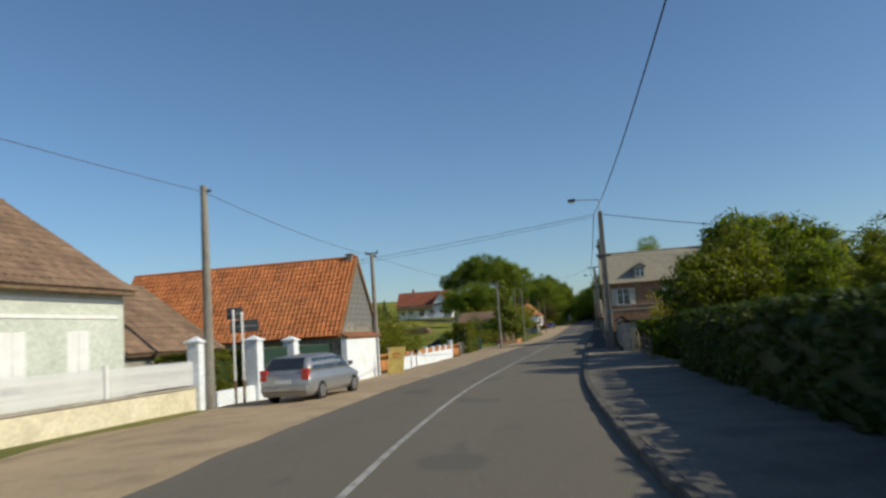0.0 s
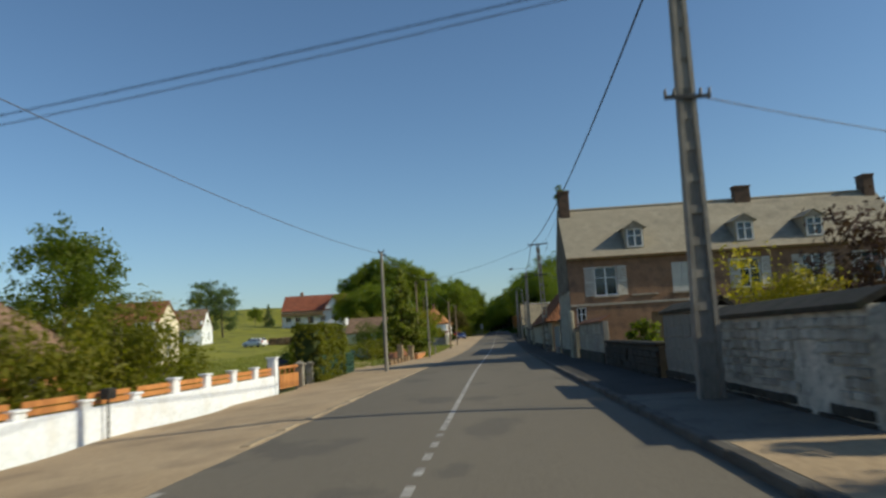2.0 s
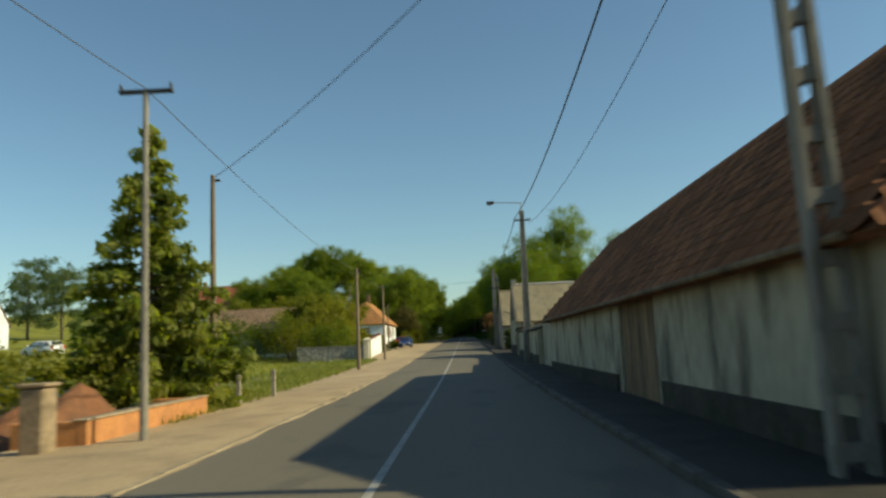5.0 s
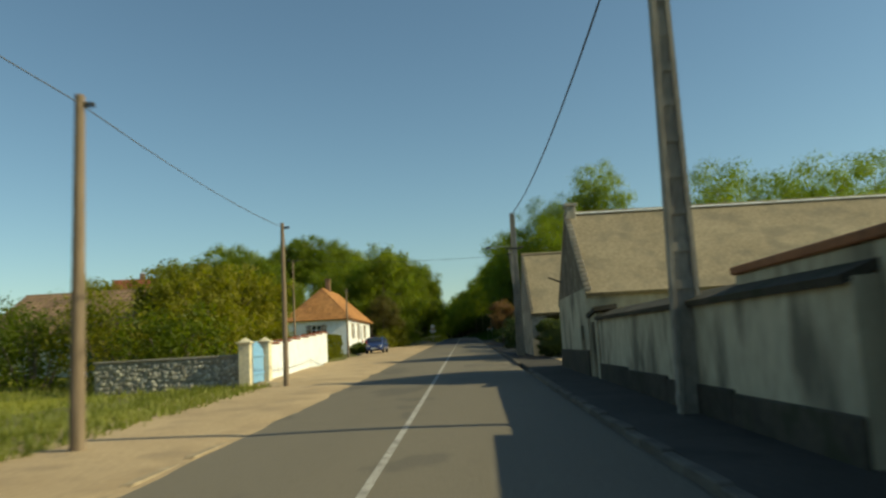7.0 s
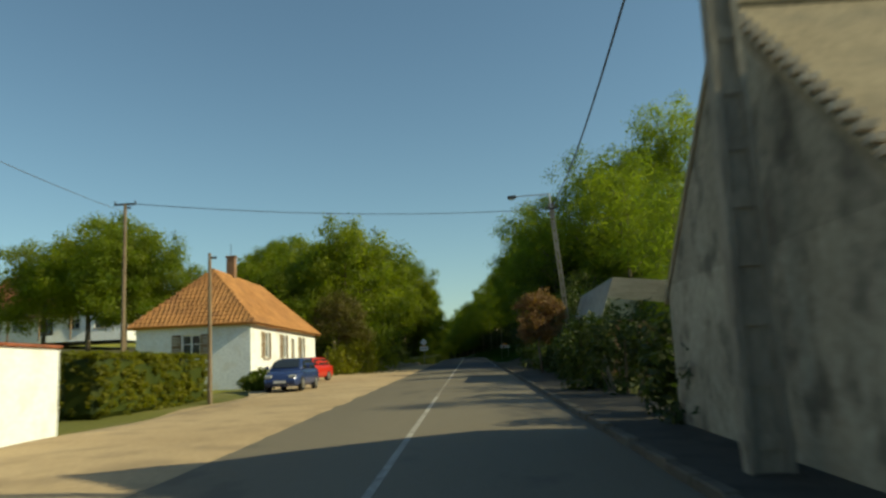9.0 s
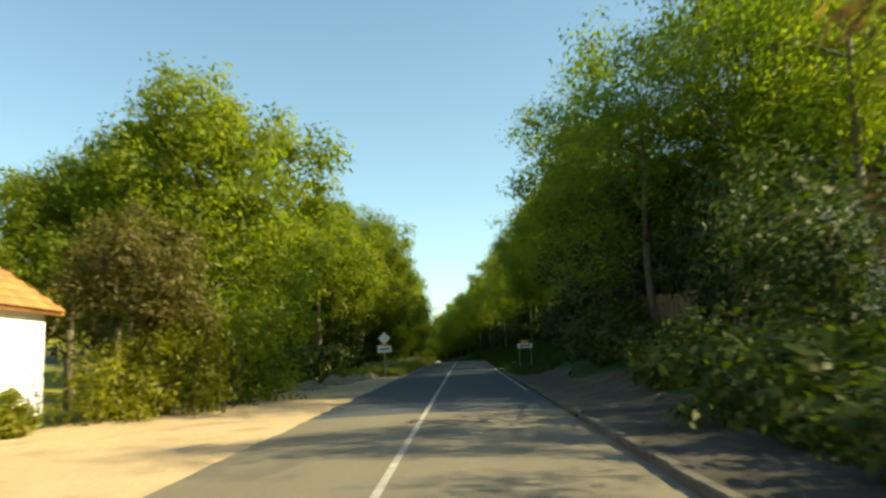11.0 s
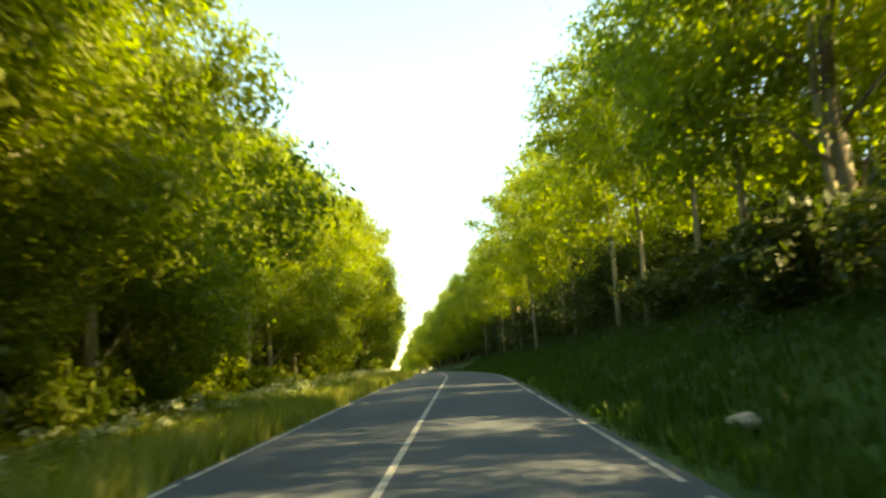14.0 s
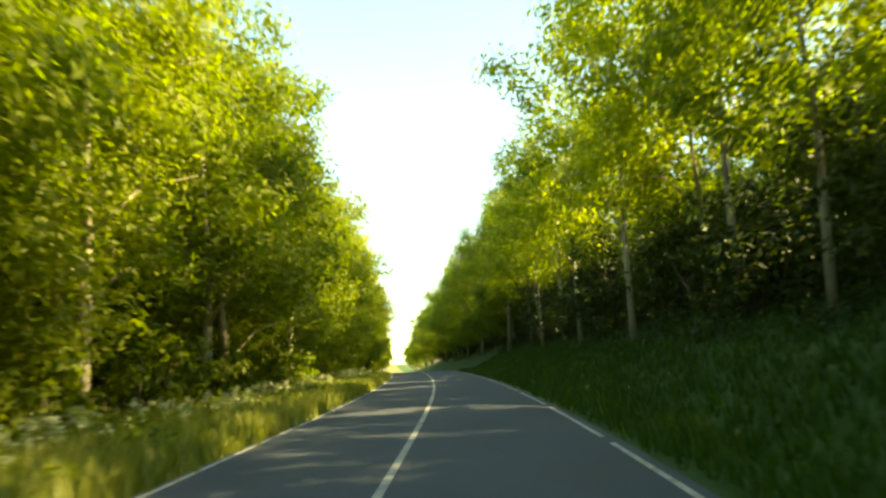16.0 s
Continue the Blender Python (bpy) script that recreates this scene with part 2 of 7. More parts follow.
RED_PAINT = plain("red_sign_paint", (0.60, 0.09, 0.04), 0.4)
ORANGE_PAINT = plain("orange_sign_paint", (0.75, 0.30, 0.05), 0.4)
DARK_METAL = plain("dark_metal", (0.045, 0.043, 0.04), 0.5, 0.4)
STEEL = plain("galvanised_steel", (0.40, 0.40, 0.39), 0.45, 0.8)
SIGN_BACK = plain("sign_back_dark_grey", (0.11, 0.115, 0.12), 0.55, 0.2)
SIGN_WHITE = plain("sign_white", (0.74, 0.75, 0.74), 0.35)
BLACK = plain("black_rubber", (0.02, 0.02, 0.02), 0.75)
WIRE = plain("cable_black", (0.02, 0.02, 0.022), 0.6)
GREY_WIRE = plain("cable_grey", (0.10, 0.10, 0.10), 0.6)
SILVER_CAR = plain("silver_car_paint", (0.38, 0.385, 0.39), 0.28, 0.55, 0.6)
RED_CAR = plain("red_car_paint", (0.50, 0.03, 0.02), 0.25, 0.0, 0.6)
BLUE_CAR = plain("blue_car_paint", (0.035, 0.06, 0.17), 0.25, 0.2, 0.6)
DARK_CAR = plain("dark_car_paint", (0.03, 0.03, 0.05), 0.25, 0.2, 0.6)
WHITE_CAR = plain("white_car_paint", (0.72, 0.72, 0.72), 0.3, 0.0, 0.6)
LAMP_RED = plain("red_lamp_glass", (0.45, 0.02, 0.015), 0.2, 0, 0.7)
LAMP_CLEAR = plain("clear_lamp_glass", (0.65, 0.65, 0.62), 0.12, 0.3, 0.7)
# Near-black that stands for the lack of light indoors.
DARK_GAP = plain("dark_interior", (0.03, 0.027, 0.024), 0.9)
CURTAIN = surface("net_curtain", (0.52, 0.54, 0.55), (0.66, 0.68, 0.68), None, 1.5, 9, 0.9, stretch=(4, 4, 0.3))

m, t, b = shader("window_glass", 0.06, 0.0, 0.8)
b.inputs["Base Color"].default_value = (0.10, 0.12, 0.13, 1)
b.inputs["Transmission Weight"].default_value = 0.55
GLASS = m
m, t, b = shader("car_glass", 0.05, 0.0, 0.9)
b.inputs["Base Color"].default_value = (0.025, 0.03, 0.035, 1)
CAR_GLASS = m

LEAF = leaf_material("broad_leaves", (0.035, 0.060, 0.008), (0.090, 0.125, 0.012), (0.160, 0.180, 0.014), 0.55)
LEAF_GOLD = leaf_material("sunny_leaves", (0.080, 0.118, 0.018), (0.136, 0.176, 0.023), (0.200, 0.213, 0.027), 0.55)
# LEAF_GOLD raised in brightness, so crowns carry sunlight in their colour.
LEAF_SUN = leaf_material("sun_brightened_leaves", (0.090, 0.132, 0.018), (0.158, 0.196, 0.024), (0.235, 0.245, 0.030), 0.55)
LEAF_OLIVE = leaf_material("olive_leaves", (0.095, 0.105, 0.012), (0.165, 0.165, 0.018), (0.24, 0.215, 0.022), 0.5)
LEAF_BANK = leaf_material("bank_leaves", (0.085, 0.125, 0.024), (0.135, 0.178, 0.030), (0.190, 0.212, 0.034), 0.65)
# Darkest leaf colours; inside woods and hedges they stand for deep shade.
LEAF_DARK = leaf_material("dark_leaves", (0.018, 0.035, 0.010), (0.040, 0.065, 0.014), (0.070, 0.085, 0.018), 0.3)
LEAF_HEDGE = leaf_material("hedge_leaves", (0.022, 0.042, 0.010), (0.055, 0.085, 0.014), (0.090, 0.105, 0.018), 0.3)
LEAF_RED = leaf_material("bronze_leaves", (0.10, 0.052, 0.032), (0.185, 0.098, 0.056), (0.25, 0.15, 0.078), 0.4)
LEAF_BROWN = leaf_material("brownish_leaves", (0.070, 0.058, 0.020), (0.130, 0.105, 0.032), (0.180, 0.150, 0.045), 0.4)
LEAF_PURPLE = leaf_material("purple_leaves", (0.022, 0.012, 0.014), (0.055, 0.026, 0.028), (0.085, 0.045, 0.035), 0.25)
LEAF_YELLOW = leaf_material("yellow_blossom", (0.20, 0.17, 0.015), (0.42, 0.33, 0.02), (0.55, 0.43, 0.03), 0.35)
PINE_NEEDLE = leaf_material("blue_green_needles", (0.055, 0.09, 0.055), (0.11, 0.15, 0.08), (0.16, 0.19, 0.09), 0.5)
NEEDLE = leaf_material("spruce_needles", (0.095, 0.13, 0.03), (0.20, 0.22, 0.046), (0.30, 0.28, 0.06), 0.55)
GRASS_BLADE = leaf_material("tall_grass", (0.10, 0.125, 0.022), (0.18, 0.195, 0.04), (0.25, 0.25, 0.08), 0.4)
# Blades in the same lowered green, shade included.
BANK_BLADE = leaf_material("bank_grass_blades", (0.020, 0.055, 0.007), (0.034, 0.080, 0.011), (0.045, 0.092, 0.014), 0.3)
PARSLEY = leaf_material("pale_flower_heads", (0.20, 0.22, 0.12), (0.32, 0.33, 0.22), (0.45, 0.45, 0.34), 0.3)
LILAC = leaf_material("lilac_bloom", (0.06, 0.055, 0.055), (0.14, 0.12, 0.13), (0.22, 0.19, 0.20), 0.3)


# ---- geometry helpers ----
def part(name, bm, material, parent=None, label="", kind="", at=None):
    me = bpy.data.meshes.new(name)
    bm.to_mesh(me)
    bm.free()
    for mat in material if isinstance(material, (list, tuple)) else (material,):
        me.materials.append(mat)
    ob = new(name, me)
    if parent is not None:
        ob.parent = parent
    if at is not None:
        ob.matrix_basis = at
    return tagged(ob, label, "", "", kind)


def share(name, me, parent, m, label=""):
    ob = new(name, me)
    ob.parent, ob.matrix_basis = parent, m
    return tagged(ob, label)


def raw(name, verts, faces, material, parent=None, label="", kind="", smooth=False):
    me = bpy.data.meshes.new(name)
    me.from_pydata(verts, [], faces)
    me.materials.append(material)
    if smooth:
        me.shade_smooth()
    ob = new(name, me)
    if parent is not None:
        ob.parent = parent
    return tagged(ob, label, "", "", kind)


def thing(name, m, label, category, group="", kind=""):
    ob = new(name)
    ob.matrix_basis = m
    ob.empty_display_size = 0.3
    return tagged(ob, label, category, group, kind)


def box(bm, x0, x1, y0, y1, z0, z1, bevel=0.0):
    vs = bmesh.ops.create_cube(bm, size=1, matrix=Matrix.Translation(((x0 + x1) / 2, (y0 + y1) / 2, (z0 + z1) / 2)) @ Matrix.Diagonal((abs(x1 - x0), abs(y1 - y0), abs(z1 - z0), 1)))["verts"]
    if bevel:
        bmesh.ops.bevel(bm, geom=list({e for v in vs for e in v.link_edges}), offset=bevel, segments=1, affect="EDGES")
    return bm


def boxed(*dims, bevel=0.01):
    return box(bmesh.new(), *dims, bevel)


def rod(bm, a, b, r0, r1=None, seg=8):
    a, b = Vector(a), Vector(b)
    d = b - a
    m = Matrix.Translation((a + b) / 2) @ d.to_track_quat("Z", "Y").to_matrix().to_4x4()
    bmesh.ops.create_cone(bm, cap_ends=True, segments=seg, radius1=r0, radius2=r0 if r1 is None else r1, depth=d.length, matrix=m)
    return bm


def prism(bm, outline, d0, d1, axis="y"):
    """Sweeps a flat outline of (u, v) along an axis: y takes u, v as x, z; x takes them as y, z; z takes them as x, y."""
    put = {"y": lambda u, v, d: (u, d, v), "x": lambda u, v, d: (d, u, v), "z": lambda u, v, d: (u, v, d)}[axis]
    a = [bm.verts.new(put(u, v, d0)) for u, v in outline]
    b = [bm.verts.new(put(u, v, d1)) for u, v in outline]
    n = len(outline)
    bm.faces.new(a)
    bm.faces.new(b[::-1])
    for i in range(n):
        bm.faces.new((a[i], b[i], b[(i + 1) % n], a[(i + 1) % n]))
    bmesh.ops.recalc_face_normals(bm, faces=bm.faces[:])
    return bm


def wall_cut(bm, length, height, thick, holes, axis="x", off=(0, 0, 0)):
    """A wall along an axis from 0 to length, with openings (u0, u1, z0, z1) right through it."""
    us = sorted({0, length, *(h[0] for h in holes), *(h[1] for h in holes)})
    zs = sorted({0, height, *(h[2] for h in holes), *(h[3] for h in holes)})
    for u0, u1 in zip(us, us[1:]):
        z_from = None
        for z0, z1 in zip(zs, zs[1:]):
            mid = ((u0 + u1) / 2, (z0 + z1) / 2)
            hole = any(h[0] < mid[0] < h[1] and h[2] < mid[1] < h[3] for h in holes)
            if not hole and z_from is None:
                z_from = z0
            if z_from is not None and (hole or z1 == zs[-1]):
                top = z0 if hole else z1
                if axis == "x":
                    box(bm, off[0] + u0, off[0] + u1, off[1], off[1] + thick, off[2] + z_from, off[2] + top)
                else:
                    box(bm, off[0], off[0] + thick, off[1] + u0, off[1] + u1, off[2] + z_from, off[2] + top)
                z_from = None
    bmesh.ops.remove_doubles(bm, verts=bm.verts[:], dist=0.0005)
    return bm


def lattice(xs, zs, y0, y1, cols, rows, axis="y"):
    """One welded grille: bars at the given column and row intervals between the breakpoints."""
    bm = bmesh.new()
    xs, zs = sorted({round(v, 4) for v in xs}), sorted({round(v, 4) for v in zs})
    for a, b in zip(xs, xs[1:]):
        for c, d in zip(zs, zs[1:]):
            mx, mz = (a + b) / 2, (c + d) / 2
            if any(p < mx < q for p, q in cols) or any(p < mz < q for p, q in rows):
                if axis == "y":
                    box(bm, a, b, y0, y1, c, d)
                else:
                    box(bm, y0, y1, a, b, c, d)
    bmesh.ops.remove_doubles(bm, verts=bm.verts[:], dist=0.0005)
    return bm


def road_x(y):
    """Where the road's middle line runs."""
    bow = 0.15 + 0.1 * smooth(20, 34, y) - 0.25 * smooth(38, 72, y)
    if y < BEND_IN:
        return CURVE * (1 - max(y, -30) / BEND_IN) ** 3 + bow
    d = min(max(y - BEND_OUT, 0), 66)
    return bow - d * d / (2 * RADIUS) - max(0, y - BEND_OUT - 66) * 66 / RADIUS


def road_z(y):
    if y > 140:
        d = min(max(y - 265, 0), 25)
        return RISE * (min(y, 265) - 120) + RISE * d - 0.018 * d * d / 50 + 0.002 * max(0, min(y, 335) - 290) - 0.016 * max(0, min(y, 700) - 348)
    return RISE * (y - 100) ** 2 / 80 if y > 100 else 0.0


def smooth(a, b, v):
    v = min(1, max(0, (v - a) / (b - a)))
    return v * v * (3 - 2 * v)


def ground_z(x, y):
    """The lie of the land: a field rising on the west side, a wooded bank on the east side."""
    z = road_z(y)
    u = x - road_x(y)
    if u < 0:
        z -= 0.075 * max(0, min(-u, 8) - 3) * (0.35 + 0.65 * smooth(18, 34, y)) * (1 - 0.55 * smooth(60, 80, y)) * (1 - smooth(105, 135, y))
        z += 0.062 * max(0, min(-u, 85) - 13) * (min(260, max(0, y)) / 200) ** 1.2 * (1 - 0.8 * smooth(110, 400, -u)) * (1 - smooth(300, 700, y))
        z += 0.9 * smooth(6.5, 14, -u) * smooth(222, 240, y)
        z += 9.0 * smooth(280, 350, y) * smooth(14, 45, -u) * (1 - smooth(120, 300, -u))
    else:
        z += smooth(188, 226, y) * 0.5 * max(0, min(u, 24) - 4.9) * (1 - smooth(60, 260, u)) * (1 - smooth(420, 800, y))
    if abs(u) > 6:
        z += 0.12 * noise.noise((x * 0.15, y * 0.15, 0)) * smooth(6, 10, abs(u))
    return z


def place(x, y, turn=0, lift=0.0):
    return pose(x, y, ground_z(x, y) + lift, 0, 0, turn)


def strip(name, u0, u1, y0, y1, lift, material, step=2.0, parent=None, kind="structure", label="", across=2, crown=0.0, edge=None):
    """A band of ground along the road from y0 to y1 and from u0 to u1 beside its middle, with a turned-down edge."""
    verts, faces, ys = [], [], []
    n = max(1, int((y1 - y0) / step))
    for i in range(n + 1):
        y = y0 + (y1 - y0) * i / n
        a, c = (u0(y) if callable(u0) else u0), (u1(y) if callable(u1) else u1)
        row = [(a, -0.25)] + [(a + (c - a) * k / across, (lift if k < across or edge is None else edge) + crown * (1 - (2 * k / across - 1) ** 2)) for k in range(across + 1)] + [(c, -0.25)]
        for u, dz in row:
            verts.append((road_x(y) + u, y, ground_z(road_x(y) + u, y) + dz))
    w = across + 3
    for i in range(n):
        for k in range(w - 1):
            faces.append((i * w + k, i * w + k + 1, (i + 1) * w + k + 1, (i + 1) * w + k))
    return raw(name, verts, faces, material, parent, label, kind)


# ---- plants ----
def leaf_mesh(name, centres, count, spread, size, material, rng, flat=0.35, droop=0.0):
    """Many small leaves in clumps round the given centres, each a bent four-cornered blade of its own."""
    c = np.repeat(np.array(centres, float), count, axis=0)
    n = len(c)
    d = rng.normal(size=(n, 3))
    d /= np.linalg.norm(d, axis=1)[:, None] + 1e-6
    p = c + d * (spread * rng.random((n, 1)) ** 0.6) * np.array([1, 1, 0.75])
    nrm = d * 0.95 + rng.normal(size=(n, 3)) * 0.36 + np.array([0, 0, flat])
    nrm /= np.linalg.norm(nrm, axis=1)[:, None] + 1e-6
    along = np.cross(nrm, rng.normal(size=(n, 3)))
    along /= np.linalg.norm(along, axis=1)[:, None] + 1e-6
    along[:, 2] -= droop
    side = np.cross(nrm, along)
    s = size * (0.6 + 0.8 * rng.random((n, 1)))
    v = np.stack([p - along * s, p + side * s * 0.42, p + along * s, p - side * s * 0.42], 1).reshape(-1, 3)
    me = bpy.data.meshes.new(name)
    me.vertices.add(4 * n)
    me.vertices.foreach_set("co", v.ravel())
    me.loops.add(4 * n)
    me.loops.foreach_set("vertex_index", np.arange(4 * n, dtype=np.int32))
    me.polygons.add(n)
    me.polygons.foreach_set("loop_start", np.arange(0, 4 * n, 4, dtype=np.int32))
    me.update(calc_edges=True)
    me.materials.append(material)
    return me


def tree_meshes(height, radius, seed, leaf, bark=BARK, clumps=130, per=42, size=0.17, low=0.22, trunk=0.2, lean=0.0, crown_from=0.35):
    """Trunk with forking limbs, and a crown of leaf clumps at the limbs' ends and between them."""
    rng = np.random.default_rng(seed)
    bm = bmesh.new()
    top = Vector((lean * height, 0, height * 0.82))
    pts = [Vector((0, 0, -0.4)), Vector((lean * height * 0.15 + 0.1 * rng.normal(), 0.1 * rng.normal(), height * 0.3)), Vector((lean * height * 0.5, 0.2 * rng.normal(), height * 0.58)), top]
    rad = [trunk * 1.25, trunk * 0.85, trunk * 0.55, trunk * 0.15]
    for i in range(3):
        rod(bm, pts[i], pts[i + 1], rad[i], rad[i + 1], 7)
    lobes = []
    for k in range(9):
        h = crown_from + (0.92 - crown_from) * (k + 0.5) / 9
        ang = k * 2.4 + rng.normal() * 0.3
        reach = radius * (0.95 - 0.55 * abs(h - 0.55)) * (0.7 + 0.4 * rng.random())
        start = Vector((lean * height * h * 0.8, 0, height * h * 0.78))
        end = start + Vector((math.cos(ang) * reach * 0.75, math.sin(ang) * reach * 0.75, height * (0.07 + 0.08 * rng.random())))
        mid = (start + end) / 2 + Vector((0, 0, 0.12 * reach))
        rod(bm, start, mid, trunk * 0.34, trunk * 0.22, 5)
        rod(bm, mid, end, trunk * 0.22, trunk * 0.06, 5)
        for j in range(2):
            e2 = mid + Vector((rng.normal(), rng.normal(), 0.6 + rng.random())).normalized() * reach * 0.55
            rod(bm, mid, e2, trunk * 0.14, trunk * 0.04, 4)
        lobes.append((np.array(end), reach * 0.62))
    lobes.append((np.array((lean * height, 0, height * 0.84)), radius * 0.55))
    lobes.append((np.array((lean * height * 0.6, 0, height * 0.62)), radius * 0.7))
    trunk_me = bpy.data.meshes.new("trunk")
    bm.to_mesh(trunk_me)
    bm.free()
    trunk_me.materials.append(bark)
    trunk_me.shade_smooth()
    centres = []
    for k in range(clumps):
        c, r = lobes[int(rng.integers(len(lobes)))]
        d = rng.normal(size=3)
        d /= np.linalg.norm(d)
        p = c + d * r * (0.55 + 0.5 * rng.random()) * np.array([1, 1, 0.8])
        p[2] = min(max(p[2], height * low), height * 1.02)
        centres.append(p)
    return trunk_me, leaf_mesh("crown", centres, per, radius * 0.2 + 0.15, size, leaf, rng)


def plant_tree(meshes, x, y, turn, s, label, category="tree", group="", name="tree", lift=0.0):
    ob = thing(name, place(x, y, turn, lift), label, category, group)
    ob.scale = (s, s, s)
    share("trunk", meshes[0], ob, Matrix())
    share("crown", meshes[1], ob, Matrix())
    return ob


def bush(name, x, y, w, d, h, leaf, label, seed, turn=0, n=60, per=40, size=0.10, lift=0.0, category="bush", lobes=7, group=""):
    """An uneven shrub: several stems and leaf clumps over lumpy domes."""
    rng = np.random.default_rng(seed)
    ob = thing(name, place(x, y, turn, lift), label, category, group)
    bm = bmesh.new()
    tips = []
    for k in range(lobes):
        ax, ay = rng.uniform(-0.34, 0.34) * w, rng.uniform(-0.34, 0.34) * d
        hz = h * rng.uniform(0.45, 0.8)
        rod(bm, (ax * 0.3, ay * 0.3, -0.2), (ax, ay, hz), 0.035 + 0.01 * h, 0.015, 5)
        tips.append(((ax, ay, hz), min(w, d) * 0.28, h * 0.26))
    part("stem", bm, BARK, ob)
    cs = []
    for k in range(n):
        (cx, cy, cz), r, rz = tips[int(rng.integers(lobes))]
        v = rng.normal(size=3)
        v /= np.linalg.norm(v)
        cs.append((cx + v[0] * r * 1.1, cy + v[1] * r * 1.1, max(0.08 * h, cz + v[2] * rz - 0.12 * h * (rng.random() < 0.45) * 3)))
    share("foliage", leaf_mesh("foliage", cs, per, 0.13 * min(w, d) + 0.08 * h, size, leaf, rng), ob, Matrix())
    return ob


def hedge(name, x, y, length, w, h, leaf, label, seed, turn=0, dense=260, size=0.075, category="hedge", top=0.0, lift=0.0):
    """A clipped hedge along its own y: a dark core standing for the shade inside and a skin of leaves, with rounded
    shoulders.
    """
    rng = np.random.default_rng(seed)
    ob = thing(name, place(x, y, turn, lift), label, category)
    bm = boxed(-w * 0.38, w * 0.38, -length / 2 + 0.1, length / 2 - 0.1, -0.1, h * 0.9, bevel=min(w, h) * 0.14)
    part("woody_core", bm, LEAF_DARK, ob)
    area = 2 * length * h + length * w + 2 * w * h
    n = int(area * dense / 20)
    cs = []
    while len(cs) < n:
        f = rng.random() * area
        u, v = rng.uniform(-0.5, 0.5), rng.random()
        wob = 0.08 * noise.noise((u * length * 0.8, v * 3, seed))
        if f < 2 * length * h:
            s = 1 if rng.random() < 0.5 else -1
            cs.append((s * (w * 0.44 * (1 - 0.2 * v ** 4) + wob), u * length, v * h))
        elif f < 2 * length * h + length * w:
            cs.append(((v - 0.5) * w * 0.9, u * length, h * 0.96 + wob + top * rng.random() ** 3))
        else:
            cs.append((u * w * 0.9, (1 if rng.random() < 0.5 else -1) * (length * 0.485), v * h))
    share("foliage", leaf_mesh("foliage", cs, 20, 0.16, size, leaf, rng, 0.2), ob, Matrix())
    return ob


def conifer(name, x, y, h, r, label, seed, leaf=NEEDLE, tiers=24, spray=(18, 0.30, 0.14)):
    """A spruce: straight trunk, whorls of drooping boughs set with needle sprays."""
    rng = np.random.default_rng(seed)
    ob = thing(name, place(x, y, rng.random() * 360), label, "tree")
    bm = bmesh.new()
    rod(bm, (0, 0, -0.3), (0, 0, h * 0.98), 0.16, 0.02, 8)
    part("trunk", bm, BARK, ob)
    bm, cs = bmesh.new(), []
    for k in range(tiers):
        f = k / (tiers - 1)
        z = h * (0.08 + 0.88 * f)
        reach = r * (1 - f) ** 0.85 * (0.8 + 0.35 * rng.random()) + 0.12
        for j in range(max(4, int(9 * (1 - f)) + 3)):
            ang = rng.random() * 6.283
            rr = reach * rng.uniform(0.7, 1.12)
            tip = Vector((math.cos(ang) * rr, math.sin(ang) * rr, z - 0.16 * rr + 0.12 * rr * f))
            rod(bm, (0, 0, z), tip, 0.03, 0.008, 4)
            for q in range(max(2, int(rr * 4))):
                g = 0.25 + 0.75 * (q + rng.random()) / max(2, int(rr * 4))
                cs.append((tip.x * g, tip.y * g, z + (tip.z - z) * g - 0.05))
    part("bough_work", bm, BARK, ob, "", "stuff")
    share("needles", leaf_mesh("needles", cs, *spray, leaf, rng, 0.5, 0.25), ob, Matrix())
    return ob


# ---- kinds of things ----
def tile_verts(w, h):
    """One pantile: an S-shaped cross-section, its lower edge lifted over the next course."""
    xs = [(-0.5, 0.015), (-0.25, 0.0), (0.0, 0.015), (0.25, 0.045), (0.5, 0.02)]
    low = [(u * w, -0.02, z + 0.022) for u, z in xs]
    high = [(u * w, h * 1.04, z) for u, z in xs]
    lip = [(u * w, -0.02, z - 0.004) for u, z in xs]
    v = lip + low + high
    f = [(i, i + 1, i + 6, i + 5) for i in range(4)] + [(i + 5, i + 6, i + 11, i + 10) for i in range(4)]
    return v, f


def tiled_slope(parent, origin, along, up, rows, material, w=0.24, h=0.30, loose=None):
    """Courses of pantiles up a slope; rows gives each course's (u0, u1). loose: a test on (u, v) that picks the tiles built singly."""
    along, up = Vector(along).normalized(), Vector(up).normalized()
    nrm = along.cross(up)
    m = Matrix((along, up, nrm)).transposed().to_4x4()
    tv, tf = tile_verts(w, h)
    single = bpy.data.meshes.new("tile")
    single.from_pydata(tv, [], tf)
    single.materials.append(material)
    verts, faces, made = [], [], 0
    for k, (u0, u1) in enumerate(rows):
        n = max(1, int((u1 - u0) / w))
        for i in range(n):
            u, v = u0 + (i + 0.5) * (u1 - u0) / n, k * h
            lift = 0.008 * math.sin(i * 12.9 + k * 7.1)
            at = Vector(origin) + along * u + up * v + nrm * (0.03 + lift)
            if loose and made < 140 and loose(u, v):
                share("tile", single, parent, Matrix.Translation(at) @ m)
                made += 1
                continue
            b = len(verts)
            for x, y, z in tv:
                verts.append(at + along * x + up * y + nrm * z)
            faces += [tuple(b + q for q in f) for f in tf]
    if verts:
        raw("tiling", verts, faces, material, parent, "", "stuff")


